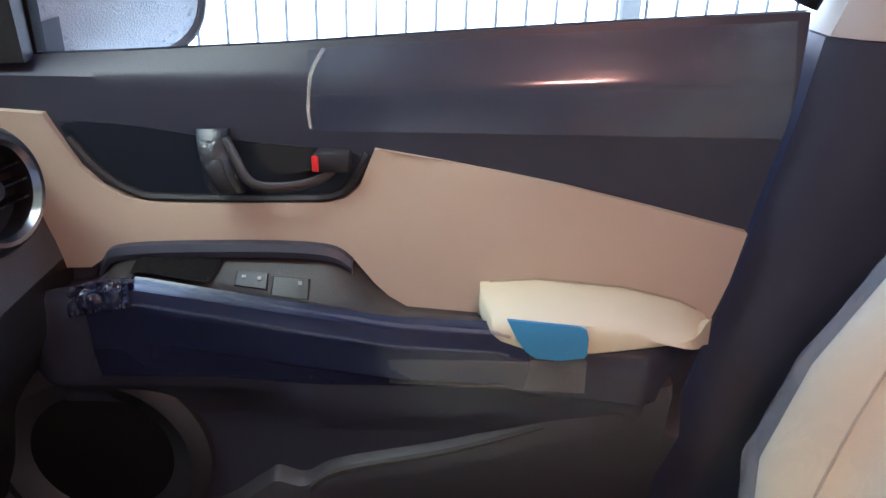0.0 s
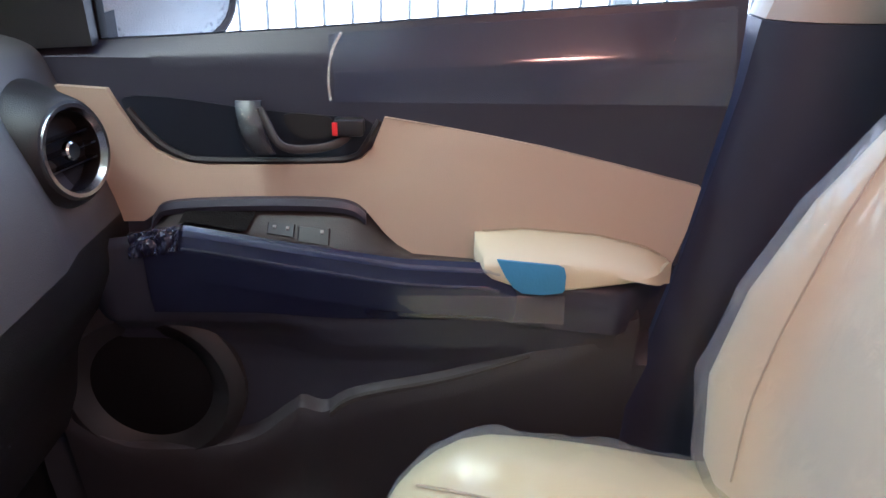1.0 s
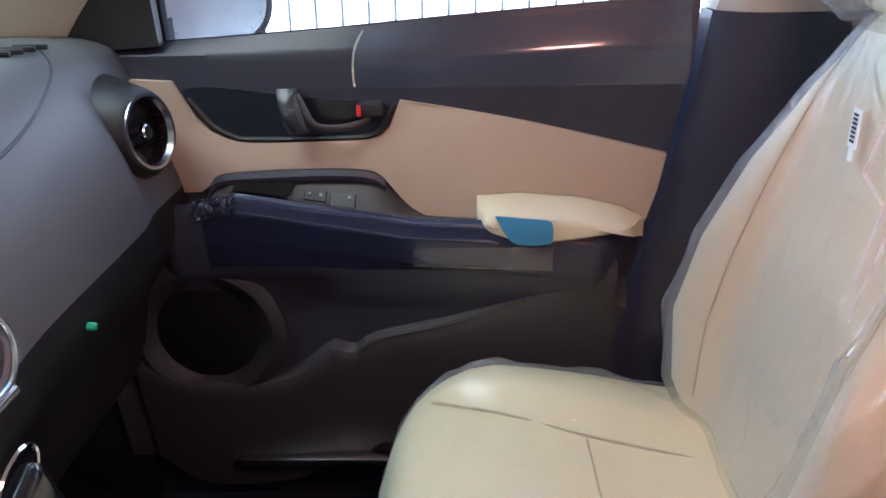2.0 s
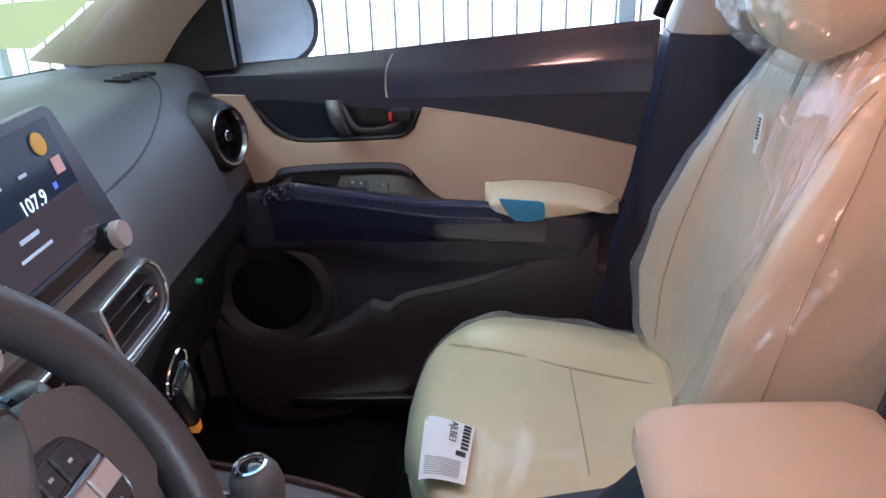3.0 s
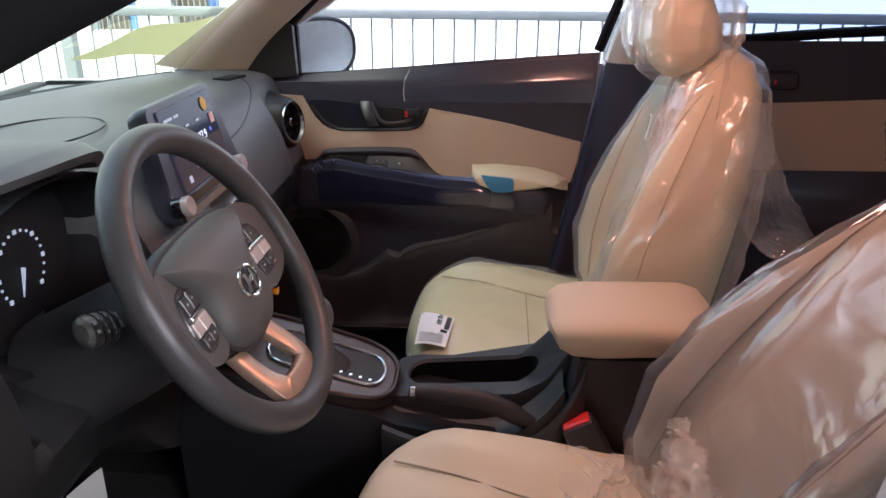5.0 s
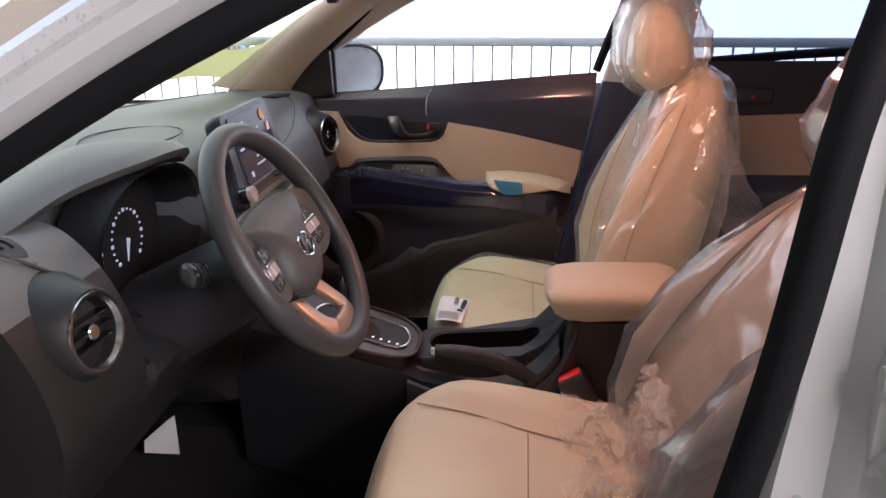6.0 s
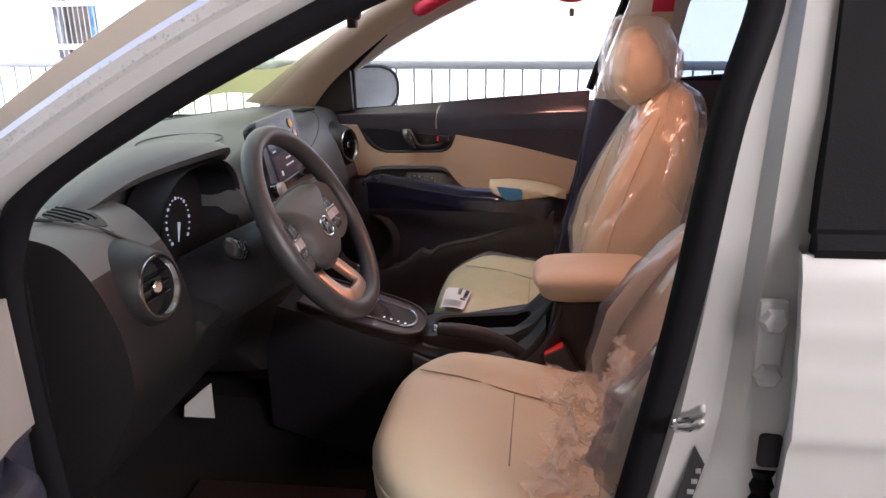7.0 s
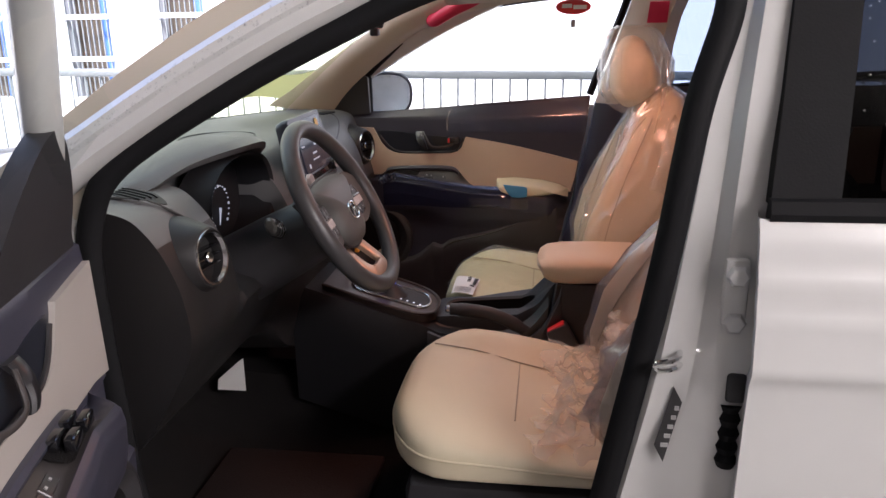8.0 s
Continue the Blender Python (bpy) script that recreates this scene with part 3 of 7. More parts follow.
# rear quarter panels to close the cabin
for sign in (-1, 1):
    bm = bmesh.new()
    loft(bm, [[(x, sign * side(z), z) for z in (0.35, 0.55, 0.72, 0.80, 0.90, 1.0, 1.06)] + [(x, sign * 0.68, 1.06), (x, sign * 0.68, 0.35)] for x in (1.22, 1.6, 1.9)])
    part("rear_quarter", bm, M_PAINT, shell)
    bm = bmesh.new()
    loft(bm, [[(1.20 + k, sign * 0.775, 1.06), (1.34 + k, sign * 0.64, 1.40), (1.34 + k, sign * 0.60, 1.40), (1.20 + k, sign * 0.72, 1.06)] for k in (0.0, 0.6)])
    part("rear_pillar", bm, M_PAINT, shell)
bm = bmesh.new()
grid(bm, lambda u, v: Vector((2.02 - 0.30 * u, (-0.62 + 1.24 * v) * (1 - 0.12 * u), 1.02 + 0.33 * u)), 4, 8)
part("rear_window", bm, M_PRIVACY, shell, "dark rear window")

# passenger front door glass with a sticker
glass = thing("door_window", (0, 0.73, 1.06), "clear passenger door window with a red oval sticker", "window", kind="structure")
bm = bmesh.new()
sill_z = lambda x: interp(x, [-0.45, -0.30, -0.145, 0.01, 0.213, 0.36], [1.012, 1.020, 1.030, 1.043, 1.058, 1.068])
grid(bm, lambda u, v: Vector((-0.44 + 0.88 * u, 0.745 - 0.045 * v, sill_z(-0.44 + 0.88 * u) - 0.02 + 0.36 * v)), 8, 8)
part("pane", bm, M_GLASS, glass).visible_shadow = False


# ---- passenger door ----
def door_rear(z):
    return interp(z, [0.36, 0.531, 0.672, 0.744, 0.861, 0.974, 1.06], [0.19, 0.228, 0.262, 0.285, 0.304, 0.325, 0.334])


def ledge(x):
    """Height of the back edge of the arm ledge."""
    return interp(x, [-0.46, -0.345, -0.325, -0.306, -0.104, -0.085, -0.062, -0.03, 0.05, 0.30], [0.79, 0.80, 0.815, 0.831, 0.836, 0.826, 0.797, 0.775, 0.768, 0.765])


def lipz(x):
    """Height of its front lip."""
    return interp(x, [-0.46, -0.34, -0.278, -0.211, -0.144, -0.038, 0.058, 0.10, 0.20, 0.30], [0.80, 0.815, 0.826, 0.815, 0.804, 0.788, 0.784, 0.772, 0.760, 0.752])


def door_cut(x):
    """Section of the inner face at x, from the sill down: (y, z) pairs."""
    k = smooth01(-0.45, -0.37, x) * smooth01(0.285, 0.20, x)
    zl, zp = ledge(x), lipz(x)
    zs = sill_z(x)
    r = smooth01(-0.22, -0.10, x)

    def f(y, z):
        return (0.70 + (y - 0.70) * k, z)
    return [(0.722, zs), (0.704, 1.0), (0.70, 0.955), (0.70, 0.90), (0.698, zl + 0.012), (0.694, zl), f(0.680, zl * 0.75 + zp * 0.25 - 0.004), f(0.655, zp - 0.004), f(0.642, zp), f(0.634, zp - 0.007), f(0.630, zp - 0.025), f(0.632, zp - 0.06), f(0.640 - 0.004 * r, 0.710 - 0.005 * r), f(0.655 - 0.012 * r, 0.690 - 0.014 * r), (0.668 - 0.013 * r, 0.66 - 0.015 * r), (0.672 - 0.004 * r, 0.565), (0.676, 0.45), (0.69, 0.36)]


def door_y(x, z):
    """Inner face of the passenger door at x and height z."""
    c = door_cut(x)
    pts = [p for p in c if p[1] >= 0.90 - 1e-6] if z > 0.90 else c[3:6] + c[9:]
    pts = sorted(pts, key=lambda p: p[1])
    return interp(z, [p[1] for p in pts], [p[0] for p in pts])


pdoor = thing("passenger_door", (0, 0.73, 0.4), "closed passenger door with dark trim and beige insert", "car door")
bm = bmesh.new()


def along(pts, v):
    t = v * (len(pts) - 1)
    i = min(len(pts) - 2, int(t))
    a, b = pts[i], pts[i + 1]
    return a[0] + (b[0] - a[0]) * (t - i), a[1] + (b[1] - a[1]) * (t - i)


def dpanel(u, v):
    x = -0.52 + 0.854 * u
    for _ in range(3):
        y, z = along(door_cut(x), v)
        x = -0.52 + (door_rear(z) + 0.52) * u
    return Vector((x, y, z))


grid(bm, dpanel, 110, 68)
grid(bm, lambda u, v: Vector((-0.52 + 0.854 * u, 0.722 + 0.03 * v, sill_z(-0.52 + 0.854 * u) + 0.002 - 0.01 * v)), 30, 2)


def split(bm, keep):
    bmesh.ops.delete(bm, geom=[f for f in bm.faces if not keep(f.calc_center_median())], context="FACES")
    return bm


low_bm = bm.copy()


def pocket_line(x):
    return interp(x, [-0.50, -0.20, -0.131, -0.10, 0.019, 0.133, 0.237, 0.30], [0.50, 0.53, 0.577, 0.600, 0.629, 0.670, 0.711, 0.735])


panel = part("door_trim", split(bm, lambda c: c.z > pocket_line(c.x)), M_DARK, pdoor, "dark moulded door trim")
part("lower_trim", split(low_bm, lambda c: c.z <= pocket_line(c.x)), M_DOORLOW, pdoor, "hard blue-black lower trim")
# door skin outside
bm = bmesh.new()
def skin(u, v):
    x = -0.55 + 0.95 * u
    z = 0.35 + (sill_z(x) - 0.035 - 0.35) * v
    return Vector((x, side(z), z))


grid(bm, skin, 12, 14)
part("door_skin", bm, M_PAINT, pdoor)


# beige insert
edge_top = [(-0.517, 0.976), (-0.45, 0.973), (-0.364, 0.968)] + [tuple(p) for p in (Vector((-0.352, 0.945)), Vector((-0.338, 0.918)), Vector((-0.320, 0.899)), Vector((-0.298, 0.888)), Vector((-0.262, 0.883)), Vector((-0.18, 0.884)), Vector((-0.107, 0.886)), Vector((-0.088, 0.891)), Vector((-0.075, 0.903)), Vector((-0.060, 0.939)))]
edge_top += [(0.012, 0.927), (0.066, 0.917), (0.121, 0.906), (0.205, 0.886), (0.301, 0.862)]
edge_low = [(0.292, 0.81), (0.279, 0.764), (0.16, 0.762), (0.05, 0.768), (-0.028, 0.775), (-0.045, 0.785), (-0.062, 0.802), (-0.084, 0.831), (-0.104, 0.841), (-0.18, 0.845), (-0.29, 0.841), (-0.322, 0.829), (-0.342, 0.815), (-0.45, 0.812), (-0.517, 0.80)]
bm = bmesh.new()
plate(bm, edge_top + edge_low, lambda u, v, d: Vector((u, 0.692 + 0.006 * smooth01(0.90, 0.93, v) * smooth01(-0.09, 0.0, u) - 0.004 * smooth01(0.90, 0.85, v) + d, v)), 0.02, 0.025)
insert = part("door_insert", bm, M_BEIGE, pdoor, "beige vinyl insert")

# release handle recess, glossy dark
recess = [(-0.352, 0.954), (-0.30, 0.958), (-0.2, 0.945), (-0.10, 0.937), (-0.073, 0.928), (-0.084, 0.905), (-0.097, 0.896), (-0.13, 0.892), (-0.26, 0.891), (-0.29, 0.896), (-0.318, 0.911)]
bm = bmesh.new()
plate(bm, [p[:2] for p in spline([(*p, 0) for p in recess], 4, True)], lambda u, v, d: Vector((u, 0.699 + d, v)), 0.02, 0.03)
part("handle_bezel", bm, M_BEZEL, pdoor, "dark handle bezel")
bm = bmesh.new()
tube(bm, [p for p in spline([(-0.345, 0.697, 0.945), (-0.318, 0.695, 0.911), (-0.29, 0.694, 0.893), (-0.26, 0.694, 0.888), (-0.13, 0.694, 0.889), (-0.097, 0.694, 0.893), (-0.084, 0.694, 0.904), (-0.066, 0.695, 0.935)], 5)], 0.004, 6)
part("bezel_edge", bm, M_BLACK, pdoor)
blade = spline([(-0.209, 0.690, 0.956), (-0.207, 0.680, 0.944), (-0.203, 0.672, 0.928), (-0.197, 0.668, 0.914), (-0.190, 0.668, 0.902)], 6)
bm = bmesh.new()
loft(bm, [[p + Vector((-w, 0.006, 0)), p + Vector((-w, -0.001, 0.001)), p + Vector((-0.6 * w, -0.004, 0.002)), p + Vector((0.6 * w, -0.004, 0.002)), p + Vector((w, 0.0, 0.001)), p + Vector((w, 0.007, 0))] for p, w in zip(blade, np.linspace(0.0145, 0.0105, len(blade)))])
handle = part("release_handle", bm, M_HANDLE, pdoor, "satin dark release handle in crumpled film")
bm = bmesh.new()
tube(bm, spline([(-0.196, 0.684, 0.950), (-0.186, 0.676, 0.934), (-0.176, 0.670, 0.917), (-0.162, 0.670, 0.909), (-0.135, 0.675, 0.908), (-0.112, 0.682, 0.912), (-0.100, 0.688, 0.920)], 5), 0.0048, 10, False, 0.7, up=(0, 1, 0))
part("handle_rib", bm, M_SWITCH, handle, "slim bar beside the handle")
# Black plate on the bezel paints the shade of the finger recess.
bm = bmesh.new()
plate(bm, [(p.x, p.y) for p in spline([(-0.172, 0.940, 0), (-0.135, 0.940, 0), (-0.120, 0.936, 0), (-0.116, 0.922, 0), (-0.128, 0.914, 0), (-0.160, 0.915, 0)], 4, True)], lambda u, v, d: Vector((u, 0.6965 + d, v)), 0.003, 0.02)
part("handle_cavity", bm, M_INK, handle, "flat black plate for the shade in the finger cavity")
bm = bmesh.new()
box(bm, (-0.116, 0.678, 0.920), (-0.082, 0.699, 0.939), 0.004)
lock = part("lock_lever", bm, M_POD, pdoor, "grey lock lever")
bm = bmesh.new()
box(bm, (-0.1165, 0.6755, 0.922), (-0.1105, 0.6785, 0.937), 0.001)
part("lock_mark", bm, M_RED, lock, "red lock mark")
bm = bmesh.new()


def wrap(u, v):
    q = blade[int(u * 24)]
    a = -2.6 + 4.2 * v
    r = 0.0150 - 0.003 * u + 0.005 * abs(noise.noise(Vector((u * 9, v * 7, 2))))
    return q + Vector((r * math.sin(a), -r * 0.8 * math.cos(a), 0.4 * r * math.sin(a) + 0.004 * noise.noise(Vector((u * 14, v * 9, 5)))))


grid(bm, wrap, 22, 16)
part("handle_film", bm, M_FILM6, handle, "crumpled clear film")

# switch panel on the ledge
def on_ledge(x, t, lift=0.0):
    """A point on the ledge: t from 0 at its back to 1 at its front lip."""
    y, z = along(door_cut(x)[5:9], t)
    return Vector((x, y - 0.3 * lift, z + lift))


bm = bmesh.new()
grid(bm, lambda u, v: on_ledge(-0.318 + 0.36 * u, 0.02 + 0.95 * v, 0.002), 40, 8)
part("switch_panel", bm, M_SWITCH, pdoor, "grey-brown switch panel")
bm = bmesh.new()
lp = spline([(-0.335, 0.690, 0.800), (-0.326, 0.688, 0.824), (-0.30, 0.686, 0.838), (-0.18, 0.686, 0.843), (-0.107, 0.686, 0.840), (-0.083, 0.687, 0.826)], 5)
loft(bm, [[p + Vector((0, 0.012, 0.005)), p + Vector((0, -0.006, 0.004)), p + Vector((0, -0.010, -0.003)), p + Vector((0, -0.008, -0.010)), p + Vector((0, 0.012, -0.012))] for p in lp])
part("panel_lip", bm, M_DARK, pdoor)


def patch(x0, x1, t0, t1, lift, name, mat, parent, label="", skew=0.0):
    bm = bmesh.new()
    cs = [on_ledge(x, t) for x, t in ((x0, t0), (x1 + skew, t0), (x1, t1), (x0, t1))]
    nrm = (cs[1] - cs[0]).cross(cs[3] - cs[0]).normalized()
    if nrm.z < 0:
        nrm = -nrm
    loft(bm, [[c + nrm * 0.001 for c in cs], [c + nrm * lift * 0.7 for c in cs], [c * 0.92 + sum(cs, Vector()) / 4 * 0.08 + nrm * lift for c in cs]])
    return part(name, bm, mat, parent, label)


# Flat dark sheet on the ledge stands for the pocket's shaded depth.
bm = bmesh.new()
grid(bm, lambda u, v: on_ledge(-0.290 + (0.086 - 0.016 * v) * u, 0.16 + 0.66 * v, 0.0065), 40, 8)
part("pull_pocket", bm, M_CARPET, pdoor, "flat dark sheet for the shade in the pull pocket")
patch(-0.194, -0.163, 0.44, 0.62, 0.0042, "lock_switch", M_POD, pdoor, "glossy rocker switch with white marks")
patch(-0.159, -0.123, 0.46, 0.67, 0.0045, "window_switch", M_POD, pdoor, "glossy window switch with a white mark")
for x in (-0.188, -0.173, -0.134):
    patch(x, x + 0.004, 0.49, 0.53, 0.0058, "switch_mark", M_FAINT, pdoor, "white switch mark")

# cream arm pad and the blue tape on it
padt = [(0.042, 0.806), (0.10, 0.810), (0.185, 0.803), (0.243, 0.789), (0.272, 0.774), (0.268, 0.768)]
bm = bmesh.new()
rings = []
for u in np.linspace(0, 1, 26):
    x = 0.043 + 0.229 * u
    zt = interp(x, [p[0] for p in padt[:5]], [p[1] for p in padt[:5]])
    e = math.sqrt(max(0.0, 1 - smooth01(0.80, 1.0, u) ** 2 * 0.80)) * (0.55 + 0.45 * smooth01(0.0, 0.05, u))
    yf = 0.694 - 0.068 * e
    zb = interp(x, [0.04, 0.06, 0.09, 0.148, 0.204, 0.25, 0.275], [0.782, 0.768, 0.757, 0.755, 0.763, 0.772, 0.775])
    rings.append([Vector((x, 0.70, zt - 0.004)), Vector((x, 0.690, zt)), Vector((x, 0.675, zt - 0.001)), Vector((x, yf + 0.012, zt - 0.010)), Vector((x, yf + 0.003, zt - 0.016)), Vector((x, yf, min(zt - 0.022, (zt + zb) / 2))), Vector((x, yf + 0.002, zb + 0.006)), Vector((x, yf + 0.010, zb)), Vector((x, 0.70, zb - 0.004))])
loft(bm, rings)
pad = part("arm_pad", bm, M_CREAM, pdoor, "padded cream arm rest")
bm = bmesh.new()
tube(bm, [r[1] + Vector((0, -0.004, 0.0012)) for r in rings[1:-1]], 0.0011, 5)
part("pad_seam", bm, M_STITCH, pad)
tapeo = [(0.066, 0.797), (0.134, 0.791), (0.141, 0.788), (0.143, 0.780), (0.143, 0.763), (0.140, 0.759), (0.118, 0.756), (0.095, 0.758), (0.085, 0.765), (0.076, 0.778)]
bm = bmesh.new()
plate(bm, tapeo, lambda u, v, d: Vector((u, 0.6225 + 0.004 * smooth01(0.78, 0.80, v) + d, v)), 0.0035, 0.02)
part("tape", bm, M_TAPE, pdoor, "blue masking tape")

# protective film over the front of the arm ledge, folded at its front end
bm = bmesh.new()


def afilm(u, v):
    x = -0.325 + (0.395 + 0.02 * math.sin(3 * v)) * u
    c = door_cut(x)
    y, z = along([(c[8][0] + 0.004, c[8][1] + 0.001), c[9], c[10], c[11], (c[12][0], c[12][1] + 0.012)], v)
    w = 1 - 0.5 * u
    return Vector((x, y - 0.0030 - 0.0014 * w * abs(math.sin(5 * v - 3 * u)) ** 2, z + 0.0012))


grid(bm, afilm, 60, 44)
M_FILM4 = surf("dark_blue_film", (0.017, 0.020, 0.046), 0.20, bump=0.08, grain=14, vary=0.3, scale=10, coat=0.5)
part("arm_film", bm, M_FILM4, pdoor, "glossy dark blue protective film")
bm = bmesh.new()


def bunch(u, v):
    x = -0.338 + 0.056 * u
    c = door_cut(x)
    y, z = along([c[7], c[8], c[9], c[10]], v)
    n = abs(math.sin(8 * u + 4 * v + 2 * noise.noise(Vector((u * 3, v * 3, 1)))))
    return Vector((x, y - 0.004 - 0.007 * n * (1 - 0.6 * u) - 0.004 * abs(noise.noise(Vector((u * 16, v * 10, 4)))), z + 0.003 + 0.004 * n))


grid(bm, bunch, 60, 24)
part("film_fold", bm, M_FILM4, pdoor, "bunched film end")
for y0, z0, y1, z1 in ((0.634, 0.005, 0.632, -0.002), (0.631, -0.018, 0.629, -0.022)):
    bm = bmesh.new()
    tube(bm, [(x, interp(x, [-0.30, 0.07], [y0, y1]) - 0.004, lipz(x) + interp(x, [-0.30, 0.07], [z0, z1])) for x in np.linspace(-0.295, 0.07, 30)], 0.0022, 6)
    part("film_ridge", bm, M_FILM3, pdoor, "taut fold in the film")
bm = bmesh.new()
plate(bm, [(-0.045, 0.752), (0.145, 0.752), (0.145, 0.716), (-0.045, 0.724)], lambda u, v, d: Vector((u, door_y(u, v) - 0.004 + d, v)), 0.0015, 0.03)
part("clear_film", bm, M_FILM5, pdoor, "clear film strip")

# film on the upper door trim
bm = bmesh.new()
grid(bm, lambda u, v: Vector((-0.118 + (door_rear(0.98) - 0.004 + 0.118) * u + 0.004 * math.sin(5 * v) * (1 - u), door_y(0, 0.958 + 0.085 * v) - 0.004 - 0.002 * math.sin(3.1 * v), 0.955 + (sill_z(-0.118 + 0.44 * u) - 0.962) * v)), 40, 16)
part("upper_film", bm, M_FILM3, pdoor, "clear glossy protective film")
bm = bmesh.new()
tube(bm, spline([(-0.106, 0.712, 1.028), (-0.118, 0.705, 1.005), (-0.121, 0.699, 0.975), (-0.119, 0.697, 0.957)], 5), 0.0018, 5)
part("film_edge", bm, M_FILM2, pdoor, "raised film edge")

# lower door: speaker, pocket lip
m = Matrix.Translation((-0.355, 0.662, 0.605)) @ Matrix.Rotation(radians(90), 4, "X")
bm = bmesh.new()
lathe(bm, [(0.118, -0.012), (0.118, 0.004), (0.110, 0.012), (0.100, 0.014), (0.078, 0.002), (0.074, -0.004)], m, 48)
ring = part("speaker_ring", bm, M_BLACK, pdoor, "moulded ring round the speaker")
bm = bmesh.new()
lathe(bm, [(0.0765, -0.01), (0.076, -0.001), (0.05, 0.003), (0.001, 0.004)], m, 40)
part("speaker_grille", bm, M_RUBBER, ring, "perforated black grille")
bm = bmesh.new()
lip = spline([(-0.47, 0.656, 0.57), (-0.39, 0.652, 0.517), (-0.25, 0.654, 0.524), (-0.185, 0.655, 0.566), (-0.168, 0.655, 0.578), (-0.138, 0.655, 0.572), (-0.10, 0.655, 0.598), (0.019, 0.652, 0.629), (0.133, 0.649, 0.671), (0.237, 0.650, 0.711)], 5)
loft(bm, [[p + Vector((0, 0.012, 0.012)), p + Vector((0, -0.004, 0.004)), p + Vector((0, -0.008, -0.008)), p + Vector((0, -0.004, -0.03)), p + Vector((0, 0.02, -0.20 + 0.5 * max(0, 0.5 - p.z))), p + Vector((0, 0.05, -0.20)), p + Vector((0, 0.05, 0.012))] for p in lip])
part("map_pocket", bm, M_DOORLOW, pdoor, "moulded map pocket with a highlight strip on its lip")
# Tapering paler strip draws the highlight along the lip.
bm = bmesh.new()
loft(bm, [[p + Vector((0, -0.008, -w)), p + Vector((0, -0.0085, 0.002)), p + Vector((0, 0.004, 0.007)), p + Vector((0, 0.006, -w))] for p, w in zip(lip[26:40], np.linspace(0.006, 0.0, 14))])
M_LIP_SHEEN = surf("worn_grey_plastic", (0.06, 0.057, 0.055), 0.25, bump=0.1)
part("pocket_lip", bm, M_LIP_SHEEN, pdoor, "paler strip for the highlight on the pocket lip")
# sail trim at the mirror, dark
bm = bmesh.new()
plate(bm, [(-0.52, 1.005), (-0.375, 1.012), (-0.378, 1.13), (-0.40, 1.14), (-0.44, 1.105), (-0.48, 1.06)], lambda u, v, d: Vector((u, 0.715 - 0.04 * (v - 1.0) + d - 0.012, v)), 0.03, 0.04)
part("sail_trim", bm, M_BLACK, pdoor)
bm = bmesh.new()
box(bm, (-0.382, 0.722, 1.01), (-0.372, 0.742, 1.15), 0.002)
part("window_post", bm, M_RUBBER, pdoor)

# outer mirror, passenger side
mir = thing("side_mirror", (-0.42, 0.90, 1.02), "white passenger side mirror spotted with water drops", "mirror")
bm = bmesh.new()
MM = Matrix.Translation((-0.358, 0.875, 1.056)) @ Matrix.Rotation(radians(-52), 4, "Z")
def oval(a, r=1.0):
    c, s = math.cos(a), math.sin(a)
    w = 0.098 if c > 0 else 0.088
    return w * r * abs(c) ** 0.8 * (1 if c > 0 else -1), 0.074 * r * abs(s) ** 0.8 * (1 if s > 0 else -1)
def mring(r, x, n=36):
    return [MM @ Vector((x, *oval(2 * math.pi * k / n, r))) for k in range(n)]
loft(bm, [mring(r, x) for r, x in ((0.3, -0.085), (0.65, -0.078), (0.92, -0.05), (1.02, -0.015), (1.03, 0.004))])
part("housing", bm, M_PAINT, mir)
bm = bmesh.new()
loft(bm, [[(x, y - 0.03, z), (x, y + 0.03, z), (x, y + 0.03, z + 0.035), (x, y - 0.03, z + 0.035)] for x, y, z in ((-0.46, 0.77, 0.985), (-0.43, 0.80, 0.99), (-0.40, 0.86, 1.0))])
part("arm", bm, M_BLACK, mir)
bm = bmesh.new()
tube(bm, mring(1.01, 0.004), 0.006, 6, True, up=(1, 0, 0))
part("rim", bm, M_BLACK, mir)
bm = bmesh.new()
loft(bm, [mring(0.97, 0.0045), mring(0.97, 0.0055)])
part("mirror_glass", bm, M_HAZY, mir, "mirror glass hazed with water drops")

# ---- steering wheel ----
WC = Vector((-0.191, -0.343, 0.956))
TH = radians(29.3)
AX = Vector((math.cos(TH), 0, math.sin(TH)))
UPV = Vector((-math.sin(TH), 0, math.cos(TH)))
RTV = Vector((0, 1, 0))


def wp(a, b, c):
    """A point in the wheel's own frame: to its right, up, and towards the driver."""
    return WC + RTV * a + UPV * b + AX * c


wheelob = thing("steering_wheel", WC, "dark leather steering wheel with three spokes and silver buttons", "steering wheel")
bm = bmesh.new()
tube(bm, [wp(0.171 * math.sin(a), 0.171 * math.cos(a), 0) for a in np.linspace(0, 2 * math.pi, 96, endpoint=False)], 0.0168, 18, True, 1.05, up=AX)
part("rim", bm, M_RIM, wheelob, "dark leather rim")
# airbag cover: broad at the top, waisted beside the button pods, round at the foot
half = [(0.0, 0.069), (0.055, 0.067), (0.100, 0.060), (0.106, 0.053), (0.088, 0.030), (0.072, 0.008), (0.067, -0.015), (0.071, -0.038), (0.062, -0.060), (0.036, -0.076), (0.0, -0.081)]
hub = spline([(x, y, 0) for x, y in half] + [(-x, y, 0) for x, y in half[-2:0:-1]], 5, True)


def hub_ring(k, c):
    return [wp(p.x * k, (p.y + 0.008) * k - 0.008, c) for p in hub]


